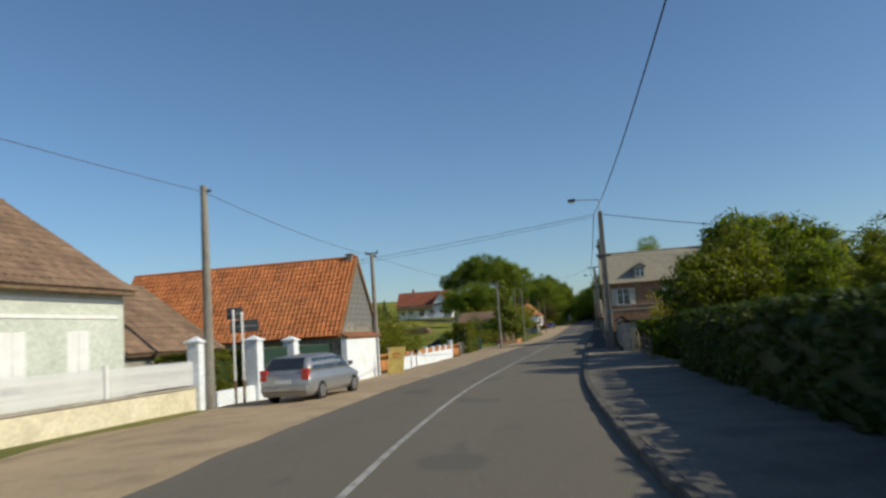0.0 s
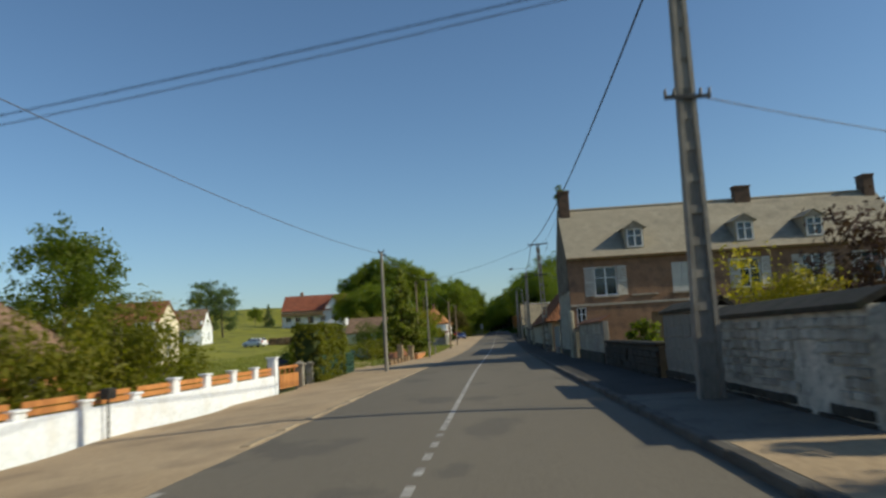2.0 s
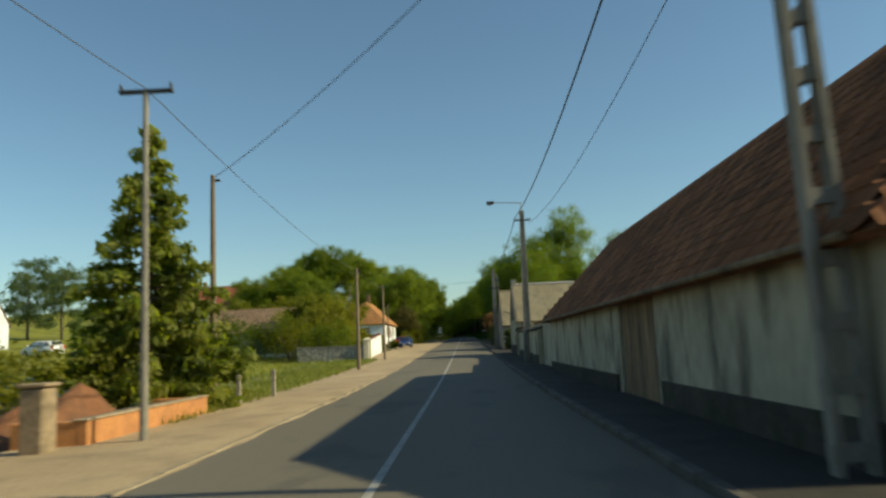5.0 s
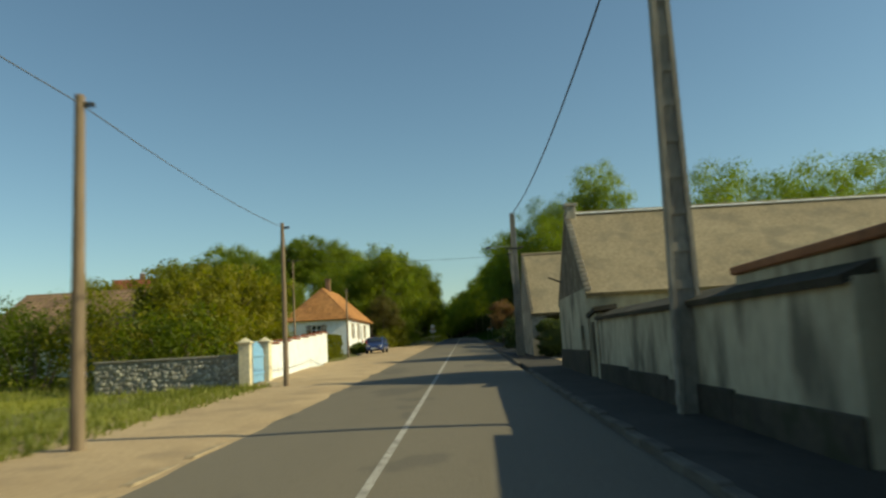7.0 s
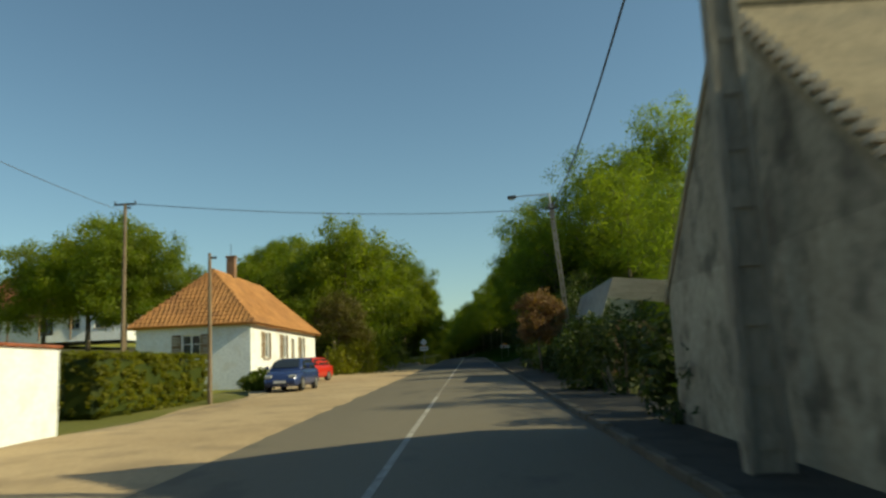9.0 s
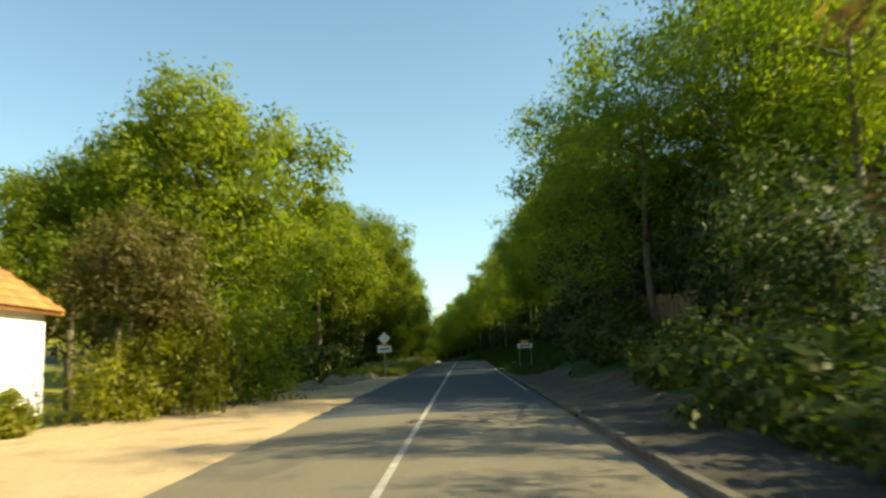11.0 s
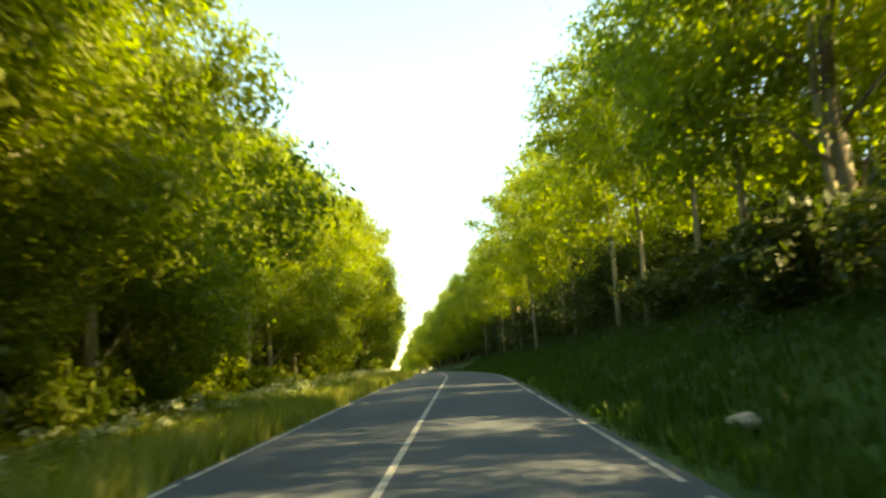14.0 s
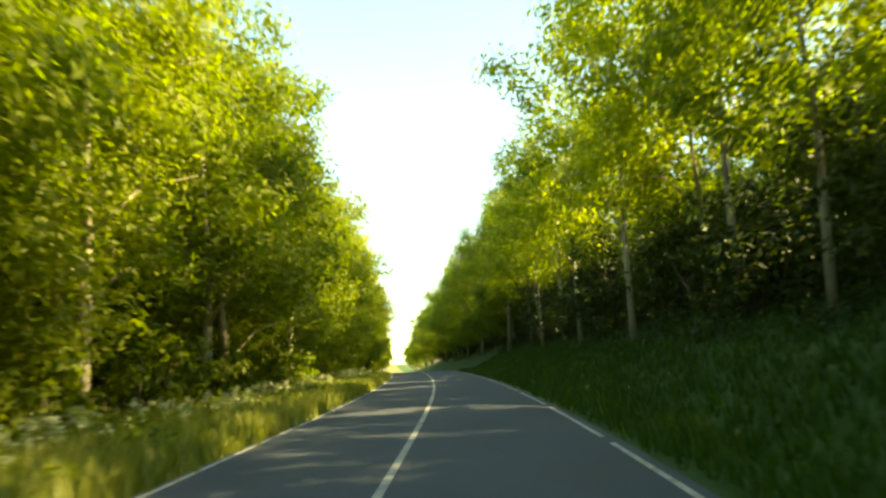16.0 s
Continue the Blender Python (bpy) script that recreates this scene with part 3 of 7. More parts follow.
def window(parent, m, w, h, frame=WHITE_PAINT, shutters=None, bars=1, curtain=True, sill=KERBSTONE, angle=172):
    """A casement at the pose m: x across, z up, facing -y, backed by a curtain, else a sheet coloured dark for an unlit
    room.
    """
    f = 0.06
    cols = [(0, f), (w - f, w)] + [(w * (k + 1) / (bars + 1) - 0.035, w * (k + 1) / (bars + 1) + 0.035) for k in range(bars)]
    rows = [(0, f), (h - f, h), (h * 0.62 - 0.018, h * 0.62 + 0.018)]
    bm = lattice([v for c in cols for v in c], [v for r in rows for v in r], 0.06, 0.14, cols, rows)
    ob = part("window", bm, frame, parent, at=m)
    part("pane", boxed(f, w - f, 0.095, 0.103, f, h - f, bevel=0), GLASS, ob).visible_shadow = False
    part("curtain" if curtain else "room_shade_sheet", boxed(0.02, w - 0.02, 0.24, 0.26, 0.02, h - 0.02, bevel=0), CURTAIN if curtain else DARK_GAP, ob)
    if sill:
        part("sill", boxed(-0.08, w + 0.08, -0.09, 0.14, -0.10, -0.005), sill, ob)
    if shutters:
        for side in (-1, 1):
            s = shutter_mesh(w / 2 + 0.05, h, shutters)
            x = -0.02 if side < 0 else w + 0.02
            share("shutter", s, ob, Matrix.Translation((x, -0.05, 0)) @ Matrix.Rotation(radians(angle if side < 0 else 180 - angle), 4, "Z"))
    return ob


SHUTTERS = {}


def shutter_mesh(w, h, mat):
    key = (round(w, 2), round(h, 2), mat.name)
    if key not in SHUTTERS:
        cols = [(0, 0.07), (w - 0.07, w)]
        n = int(h / 0.11)
        rows = [(k * h / n, k * h / n + 0.075) for k in range(n)] + [(h - 0.08, h), (h * 0.5 - 0.05, h * 0.5 + 0.05)]
        bm = lattice([v for c in cols for v in c], [v for r in rows for v in r], -0.02, 0.02, cols, rows)
        me = bpy.data.meshes.new("shutter")
        bm.to_mesh(me)
        bm.free()
        me.materials.append(mat)
        SHUTTERS[key] = me
    return SHUTTERS[key]


def chimney(parent, x, y, z0, z1, w=0.7, d=0.5, mat=BROWN_BRICK, pots=2, lean=0):
    bm = bmesh.new()
    box(bm, x - w / 2, x + w / 2, y - d / 2, y + d / 2, z0, z1 - 0.14, 0.02)
    box(bm, x - w / 2 - 0.05, x + w / 2 + 0.05, y - d / 2 - 0.05, y + d / 2 + 0.05, z1 - 0.14, z1 - 0.02, 0.02)
    ob = part("chimney", bm, mat, parent)
    for k in range(pots):
        bm = bmesh.new()
        rod(bm, (x + (k - (pots - 1) / 2) * 0.3, y, z1 - 0.03), (x + (k - (pots - 1) / 2) * 0.3, y, z1 + 0.22), 0.11, 0.09, 10)
        part("chimney_pot", bm, TERRACOTTA, ob)


def slab(bm, corners, thick):
    """A roof slope of four or three corners, given thickness downwards along its normal."""
    vs = [Vector(c) for c in corners]
    n = (vs[1] - vs[0]).cross(vs[2] - vs[0]).normalized()
    if n.z < 0:
        n = -n
    a = [bm.verts.new(v) for v in vs]
    b = [bm.verts.new(v - n * thick) for v in vs]
    bm.faces.new(a)
    bm.faces.new(b[::-1])
    for i in range(len(a)):
        bm.faces.new((a[i], b[i], b[(i + 1) % len(a)], a[(i + 1) % len(a)]))
    bmesh.ops.recalc_face_normals(bm, faces=bm.faces[:])
    return bm


def house(name, m, w, d, eave, ridge, walls, roof, label, category="house", run="x", hip=(0, 0), holes=None, over=0.3, gable=None, side_over=0.12, tiles=None, base=-0.8):
    """Four walls with openings, gables and a roof; ridge along its own x or y. holes: side -> (u0, u1, z0, z1) openings."""
    ob = thing(name, m, label, category)
    holes = holes or {}
    t = 0.3
    up = lambda hs: [(a, b, z0 - base, z1 - base) for a, b, z0, z1 in hs]  # noqa: E731
    part("wall", wall_cut(bmesh.new(), w, eave - base, t, up(holes.get("front", [])), "x", (0, 0, base)), walls, ob)
    part("wall", wall_cut(bmesh.new(), w, eave - base, t, up(holes.get("back", [])), "x", (0, d - t, base)), walls, ob)
    part("wall", wall_cut(bmesh.new(), d - 2 * t, eave - base, t, up(holes.get("left", [])), "y", (0, t, base)), walls, ob)
    part("wall", wall_cut(bmesh.new(), d - 2 * t, eave - base, t, up(holes.get("right", [])), "y", (w - t, t, base)), walls, ob)
    h0, h1 = hip
    slopes = []
    if run == "x":
        slope = (ridge - eave) / (d / 2)
        oz = over * slope
        l0, l1 = (-over if h0 else -side_over), (w + over if h1 else w + side_over)
        r0, r1 = (h0 if h0 else l0), (w - h1 if h1 else l1)
        slopes.append([(l0, -over, eave - oz), (l1, -over, eave - oz), (r1, d / 2, ridge), (r0, d / 2, ridge)])
        slopes.append([(l1, d + over, eave - oz), (l0, d + over, eave - oz), (r0, d / 2, ridge), (r1, d / 2, ridge)])
        if h0:
            slopes.append([(l0, d + over, eave - oz), (l0, -over, eave - oz), (r0, d / 2, ridge)])
        else:
            part("gable", prism(bmesh.new(), [(0, eave), (d, eave), (d / 2, ridge - 0.1)], 0, t, "x"), gable or walls, ob)
        if h1:
            slopes.append([(l1, -over, eave - oz), (l1, d + over, eave - oz), (r1, d / 2, ridge)])
        else:
            part("gable", prism(bmesh.new(), [(0, eave), (d, eave), (d / 2, ridge - 0.1)], w - t, w, "x"), gable or walls, ob)
        part("ridge_cap", rod(bmesh.new(), (r0, d / 2, ridge + 0.02), (r1, d / 2, ridge + 0.02), 0.09, 0.09, 8), roof, ob)
    else:
        slope = (ridge - eave) / (w / 2)
        oz = over * slope
        l0, l1 = (-over if h0 else -side_over), (d + over if h1 else d + side_over)
        r0, r1 = (h0 if h0 else l0), (d - h1 if h1 else l1)
        slopes.append([(-over, l1, eave - oz), (-over, l0, eave - oz), (w / 2, r0, ridge), (w / 2, r1, ridge)])
        slopes.append([(w + over, l0, eave - oz), (w + over, l1, eave - oz), (w / 2, r1, ridge), (w / 2, r0, ridge)])
        if h0:
            slopes.append([(-over, l0, eave - oz), (w + over, l0, eave - oz), (w / 2, r0, ridge)])
        else:
            part("gable", prism(bmesh.new(), [(0, eave), (w, eave), (w / 2, ridge - 0.1)], 0, t, "y"), gable or walls, ob)
        if h1:
            slopes.append([(w + over, l1, eave - oz), (-over, l1, eave - oz), (w / 2, r1, ridge)])
        else:
            part("gable", prism(bmesh.new(), [(0, eave), (w, eave), (w / 2, ridge - 0.1)], d - t, d, "y"), gable or walls, ob)
        part("ridge_cap", rod(bmesh.new(), (w / 2, r0, ridge + 0.02), (w / 2, r1, ridge + 0.02), 0.09, 0.09, 8), roof, ob)
    for k, s in enumerate(slopes):
        sl = part("roof", slab(bmesh.new(), s, 0.12), roof, ob)
        if tiles:
            a, b, c, e = (Vector(s[0]), Vector(s[1]), Vector(s[2]), Vector(s[3] if len(s) > 3 else s[2]))
            along = (b - a).normalized()
            rise = (e - a) - along * (e - a).dot(along)
            n = max(1, int(rise.length / tiles[1]))
            length = (b - a).length
            rows = []
            for q in range(n):
                f = (q + 0.3) / n
                rows.append(((e - a).dot(along) * f, length + ((c - b).dot(along)) * f))
            pick = tiles[2].get(k) if len(tiles) > 2 else None
            tiled_slope(sl, a, along, rise, rows, roof, tiles[0], rise.length / n, pick)
    part("floor", boxed(t, w - t, t, d - t, -0.1, 0.0, bevel=0), DARK_GAP, ob)
    return ob


def gutter(parent, a, b):
    part("gutter", rod(bmesh.new(), a, b, 0.05, 0.05, 8), OLD_WOOD, parent)


def concrete_pole(name, x, y, h, label, turn=0, lean=0.0, lamp=None, arms=(), ground=None, width=0.30, web=0.0, deep=0.11):
    """A tapered concrete pole of two ribs joined by rungs, the way power companies cast them."""
    ob = thing(name, pose(x, y, (ground_z(x, y) if ground is None else ground), 0, lean, turn), label, "utility pole", "poles along the street")
    for s in (-1, 1):
        bm = bmesh.new()
        prism(bm, [(s * width, -0.5), (s * (width - 0.075), -0.5), (s * 0.05, h), (s * 0.13, h)], -deep, deep, "y")
        part("rib", bm, POLE_CONCRETE, ob)
    n = int(h / 0.62)
    for k in range(n):
        z = 0.3 + k * (h - 0.5) / n
        wz = (width - 0.05) * (1 - z / h) + 0.07
        part("rung", boxed(-wz, wz, -deep * 0.77, deep * 0.77, z, z + (0.16 if k < n - 4 else 0.5), bevel=0), POLE_CONCRETE, ob)
    if web:
        part("web", prism(bmesh.new(), [(-width + 0.06, web * h), (width - 0.06, web * h), (0.06, h), (-0.06, h)] if web > 0.02 else [(-width + 0.03, -0.3), (width - 0.03, -0.3), (0.06, h), (-0.06, h)], -0.05, 0.05, "y"), POLE_CONCRETE, ob)
    for z, half, yy in arms:
        arm = part("crossarm", boxed(-half, half, -0.14, -0.09, z - 0.04, z + 0.04), DARK_METAL, ob)
        for s in (-1, -0.6, 0.6, 1):
            part("insulator", rod(bmesh.new(), (s * half * 0.94, -0.115, z + 0.04), (s * half * 0.94, -0.115, z + 0.16), 0.035, 0.025, 8), DARK_METAL, arm)
    if lamp:
        reach, lz = lamp
        arm = bmesh.new()
        rod(arm, (0, 0, h - 0.3), (0, 0, lz), 0.035, 0.035, 8)
        rod(arm, (0.0, 0, lz), (-reach, 0, lz + 0.08), 0.03, 0.025, 8)
        a = part("lamp_arm", arm, STEEL, ob)
        bm = boxed(-reach - 0.42, -reach + 0.06, -0.13, 0.13, lz - 0.02, lz + 0.16, bevel=0.05)
        part("lamp_head", bm, DARK_METAL, a)
        part("lamp_glass", boxed(-reach - 0.36, -reach - 0.02, -0.09, 0.09, lz - 0.07, lz - 0.015, bevel=0.02), LAMP_CLEAR, a)
    return ob


def round_pole(name, x, y, h, label, mat=POLE_CONCRETE, r=0.12, arm=None, turn=0, lean=(0, 0), ground=None, caps=True):
    ob = thing(name, pose(x, y, (ground_z(x, y) if ground is None else ground), lean[0], lean[1], turn), label, "utility pole", "poles along the street")
    part("shaft", rod(bmesh.new(), (0, 0, -0.5), (0, 0, h), r * 1.2, r * 0.75, 12), mat, ob)
    if arm:
        part("crossarm", boxed(-arm, arm, -0.05, 0.05, h - 0.06, h + 0.02), DARK_METAL, ob)
        for s in (-1, 1):
            part("insulator", rod(bmesh.new(), (s * arm * 0.92, 0, h + 0.02), (s * arm * 0.92, 0, h + 0.14), 0.04, 0.025, 8), DARK_METAL, ob)
    if caps:
        part("bracket", boxed(-0.05, 0.26, -0.035, 0.035, h - 0.22, h - 0.14), DARK_METAL, ob)
    return ob


def wire(a, b, sag, r=0.014, mat=WIRE, label="sagging black overhead cable between two poles", n=14):
    """An overhead cable hanging between two points."""
    a, b = Vector(a), Vector(b)
    cu = bpy.data.curves.new("overhead_cable", "CURVE")
    cu.dimensions, cu.bevel_depth, cu.bevel_resolution = "3D", r, 1
    sp = cu.splines.new("POLY")
    sp.points.add(n)
    for i in range(n + 1):
        f = i / n
        p = a.lerp(b, f) - Vector((0, 0, 4 * sag * f * (1 - f)))
        sp.points[i].co = (*p, 1)
    cu.materials.append(mat)
    return tagged(new("overhead_cable", cu), label, "cable", "overhead cables")


def wheel(parent, x, y, r=0.31, w=0.19):
    s = 1 if x > 0 else -1
    bm = bmesh.new()
    rod(bm, (x - s * w / 2, y, r), (x + s * w / 2, y, r), r, r, 20)
    bmesh.ops.bevel(bm, geom=[e for e in bm.edges if e.calc_length() < 0.12], offset=0.02, segments=1, affect="EDGES")
    tyre = part("tyre", bm, BLACK, parent)
    bm = bmesh.new()
    rod(bm, (x + s * (w / 2 - 0.03), y, r), (x + s * (w / 2 + 0.012), y, r), r * 0.66, r * 0.6, 16)
    for k in range(5):
        a = k * 1.2566
        box(bm, x + s * (w / 2 + 0.01), x + s * (w / 2 + 0.022), y + math.cos(a) * r * 0.3 - 0.04, y + math.cos(a) * r * 0.3 + 0.04, r + math.sin(a) * r * 0.3 - 0.04, r + math.sin(a) * r * 0.3 + 0.04)
    part("rim", bm, STEEL, tyre)


def shell(sections):
    """Skin through cross-sections, each a (y, [(x, z), ...]) half-outline from sill to roof middle, mirrored."""
    bm = bmesh.new()
    rings = []
    for y, half in sections:
        right = [bm.verts.new((x, y, z)) for x, z in half]
        left = [bm.verts.new((-x, y, z)) for x, z in reversed(half)]
        rings.append(right + left)
    n = len(rings[0])
    for a, b in zip(rings, rings[1:]):
        for i in range(n - 1):
            bm.faces.new((a[i], a[i + 1], b[i + 1], b[i]))
        bm.faces.new((a[n - 1], a[0], b[0], b[n - 1]))
    bm.faces.new(rings[0][::-1])
    bm.faces.new(rings[-1])
    bmesh.ops.recalc_face_normals(bm, faces=bm.faces[:])
    for f in bm.faces:
        f.smooth = True
    return bm


def car(name, m, paint, label, length=4.4, width=1.72, height=1.45, estate=True, category="car"):
    """A parked car facing its own +y: painted shell, glass, wheels, lamps, bumpers and mirrors."""
    ob = thing(name, m, label, category)
    L, W, H = length / 2, width / 2, height
    back = -L + (0.10 if estate else 0.35)
    def low(y, w, top):
        return (y, [(w * 0.90, 0.22), (w, 0.38), (w, 0.62), (w * 0.95, top - 0.04), (w * 0.82, top)])
    belt = H * 0.66
    part("body", shell([low(-L, W * 0.86, belt * 0.93), low(-L + 0.12, W * 0.97, belt), low(-L * 0.5, W, belt), low(L * 0.35, W, belt), low(L * 0.55, W * 0.99, belt * 0.97), low(L * 0.85, W * 0.93, belt * 0.82), low(L, W * 0.78, belt * 0.62)]), paint, ob)
    def cab(y, top, wt):
        return (y, [(W * 0.90, belt - 0.03), (W * 0.86, belt + (top - belt) * 0.5), (wt, top - 0.05), (wt * 0.8, top)])
    part("cabin", shell([cab(back, belt + 0.04, W * 0.78), cab(back + 0.32, H * 0.97, W * 0.70), cab(-0.1, H, W * 0.72), cab(L * 0.22, H * 0.97, W * 0.70), cab(L * 0.56, belt + 0.02, W * 0.8)]), paint, ob)
    zb, zt = belt + 0.03, H - 0.12
    y0, y1, y2 = back + 0.28, L * 0.22, L * 0.46
    for s in (-1, 1):
        for a, c, d, e in ((y0 + 0.02, y0 + 0.72 if estate else y0 + 0.5, 0.16, 0.0), (y0 + (0.80 if estate else 0.58), -0.02, 0, 0), (0.05, y2, 0, y2 - y1 - 0.05)):
            bm = bmesh.new()
            ob_x = lambda z: s * (W * 0.905 - (z - belt) / (H - belt) * W * 0.15 + 0.012)  # noqa: E731
            vs = [bm.verts.new((ob_x(z), y, z)) for y, z in ((a, zb), (c, zb), (c - e, zt), (a + d, zt))]
            bm.faces.new(vs)
            r = bmesh.ops.extrude_face_region(bm, geom=bm.faces[:])
            bmesh.ops.translate(bm, vec=(-s * 0.02, 0, 0), verts=[v for v in r["geom"] if isinstance(v, bmesh.types.BMVert)])
            part("side_window", bm, CAR_GLASS, ob)
    part("windscreen", slab(bmesh.new(), [(-W * 0.72, L * 0.545, belt + 0.07), (W * 0.72, L * 0.545, belt + 0.07), (W * 0.62, L * 0.245, H * 0.955), (-W * 0.62, L * 0.245, H * 0.955)], -0.02), CAR_GLASS, ob)
    part("rear_window", slab(bmesh.new(), [(W * 0.72, back - 0.0, belt + 0.10), (-W * 0.72, back - 0.0, belt + 0.10), (-W * 0.62, back + 0.27, H * 0.93), (W * 0.62, back + 0.27, H * 0.93)], -0.02), CAR_GLASS, ob)
    for s in (-1, 1):
        part("tail_lamp", boxed(s * W * 0.66, s * W * 0.92, -L - 0.012, -L + 0.16, 0.68, 0.68 + (0.34 if estate else 0.16), bevel=0.02), LAMP_RED, ob)
        part("headlamp", boxed(s * W * 0.45, s * W * 0.82, L - 0.2, L + 0.01, 0.56, 0.70, bevel=0.03), LAMP_CLEAR, ob)
        part("mirror", boxed(s * (W + 0.02), s * (W + 0.18), L * 0.36, L * 0.36 + 0.1, belt + 0.02, belt + 0.16, bevel=0.03), paint, ob)
        for y in (-L * 0.60, L * 0.62):
            wheel(ob, s * (W - 0.09), y)
    part("bumper", boxed(-W * 0.9, W * 0.9, -L - 0.06, -L + 0.1, 0.34, 0.54, bevel=0.05), paint, ob)
    part("bumper", boxed(-W * 0.84, W * 0.84, L - 0.1, L + 0.05, 0.30, 0.50, bevel=0.05), paint, ob)
    part("number_plate", boxed(-0.26, 0.26, -L - 0.075, -L - 0.055, 0.60, 0.71, bevel=0), SIGN_WHITE, ob)
    part("number_plate", boxed(-0.26, 0.26, L + 0.045, L + 0.062, 0.36, 0.47, bevel=0), SIGN_WHITE, ob)
    return ob


def grass_tufts(name, y0, y1, u0, u1, n, h, mat, label, seed, step=0.0):
    """Blades of grass strewn over a band beside the road, in one mesh."""
    rng = np.random.default_rng(seed)
    verts, faces = [], []
    for i in range(n):
        y = rng.uniform(y0, y1)
        a, b = (u0(y), u1(y)) if callable(u0) else (u0, u1)
        x = road_x(y) + rng.uniform(a, b)
        z = ground_z(x, y)
        for k in range(4):
            ang, hh = rng.random() * 6.28, h * rng.uniform(0.5, 1.15)
            dx, dy = math.cos(ang), math.sin(ang)
            px, py = x + rng.normal() * 0.12, y + rng.normal() * 0.12
            w = 0.02 + 0.02 * rng.random()
            q = len(verts)
            verts += [(px - dy * w, py + dx * w, z - 0.05), (px + dy * w, py - dx * w, z - 0.05), (px + dx * hh * 0.45, py + dy * hh * 0.45, z + hh)]
            faces.append((q, q + 1, q + 2))
    return tagged(raw(name, verts, faces, mat), label, "grass", "", "stuff")


def masonry(parent, m, length, height, bw, bh, mesh_mat, piece="block", gap=0.012, seed=0, proud=0.03, cut=None):
    """Courses of single blocks standing proud of a wall face, in bond, sharing a few meshes."""
    rng = random.Random(seed)
    meshes = []
    for k in range(5):
        bm = box(bmesh.new(), -bw / 2 + gap / 2, bw / 2 - gap / 2, -proud, 0.03, gap / 2, bh - gap / 2, 0.012)
        for v in bm.verts:
            v.co += Vector((rng.uniform(-1, 1) * 0.008, rng.uniform(-1, 1) * 0.012, rng.uniform(-1, 1) * 0.008))
        me = bpy.data.meshes.new(piece)
        bm.to_mesh(me)
        bm.free()
        me.materials.append(mesh_mat)
        meshes.append(me)
    z = 0.0
    while z < height - bh * 0.6:
        hz = min(rng.uniform(0.8, 1.25) * bh, height - z)
        x = -rng.random() * bw * 0.5
        while x < length - bw * 0.3:
            wx = rng.uniform(0.62, 1.4) * bw
            a, b = max(0.0, x), min(length, x + wx)
            x += wx
            worn = noise.noise((a * 0.7, z * 0.9, seed * 3.1)) > 0.32
            if b - a < bw * 0.25 or worn or (cut and not cut((a + b) / 2, z + hz)):
                continue
            share(piece, rng.choice(meshes), parent, m @ Matrix.Translation(((a + b) / 2, rng.uniform(-0.01, 0.012), z + rng.uniform(-0.008, 0.008))) @ Matrix.Rotation(rng.uniform(-0.015, 0.015), 4, "Y") @ Matrix.Diagonal(((b - a) / bw, 1, hz / bh, 1)))
        z += hz


# ---- the ground, the road and its edges ----
def build_ground():
    us = [-900, -550, -350, -230, -160, -120, -95, -80, -70, -60, -51, -43, -36, -30, -25, -20, -17, -14.5, -12.5, -11, -10, -9, -8, -7, -6, -5, -4, -3.3, -2, 2, 3.4, 4.2, 5, 5.6, 6.2, 7, 8, 9, 10, 11.5, 13, 15, 17.5, 20, 23, 27, 32, 40, 55, 80, 130, 220, 450, 900]
    ys = [-160, -100, -70] + [-50 + 2.5 * i for i in range(181)] + [415, 440, 480, 540, 640, 800, 1100, 1600]
    verts, faces, mats = [], [], []
    for y in ys:
        for u in us:
            x = road_x(y) + u
            z = ground_z(x, y) - (0.10 if -8.6 < u < 5.5 else 0.0) * (1 - smooth(400, 440, y))
            verts.append((x, y, z))
    w = len(us)
    for i in range(len(ys) - 1):
        for k in range(w - 1):
            faces.append((i * w + k, i * w + k + 1, (i + 1) * w + k + 1, (i + 1) * w + k))
            u, y = (us[k] + us[k + 1]) / 2, (ys[i] + ys[i + 1]) / 2
            if y > 236 and (-48 < u < -7 or u > 11) or (y > 196 and u > 11):
                mats.append(2)
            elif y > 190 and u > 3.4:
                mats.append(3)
            elif u < -11 and y > 40:
                mats.append(1)
            else:
                mats.append(0)
    ob = raw("ground", verts, faces, GRASS, None, "grassy ground with a rising field and a wooded bank", "structure", True)
    ob.data.materials.append(MEADOW)
    ob.data.materials.append(FOREST_FLOOR)
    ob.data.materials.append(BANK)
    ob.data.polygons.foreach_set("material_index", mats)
    tagged(ob, "", "ground")


build_ground()
tagged(strip("road", -2.95, 3.3, -50, 206, 0.0, ASPHALT, 2.0, across=6, crown=0.05), "worn grey asphalt road with a slight crown", "road")
tagged(strip("road_upper", -2.95, 3.3, 206, 720, 0.0, WOOD_ASPHALT, 2.0, across=6, crown=0.05), "smooth asphalt road through the wood, coloured darker and bluer for shade", "road")
TRACK = lambda y: -7.4 - 3.4 * smooth(78, 96, y) - 4.5 * smooth(94, 114, y)  # noqa: E731
tagged(strip("farm_track", lambda y: TRACK(y) - 1.1, lambda y: TRACK(y) + 1.1 + 0.2 * math.sin(y), 77, 116, 0.04, GRAVEL, 1.0, across=3), "sandy farm track curving into the field", "track")
tagged(strip("pavement_west", lambda y: -7.9 + 0.3 * math.sin(y * 0.7) - 1.6 * smooth(180, 195, y) + 3.2 * smooth(216, 232, y), lambda y: -2.86 + 0.16 * noise.noise((y * 0.45, 3.0, 0)) + 0.1 * noise.noise((y * 1.7, 9.0, 0)), -50, 238, 0.03, GRAVEL, 0.6, across=8, edge=0.004), "sandy gravel footway beside the road", "pavement")
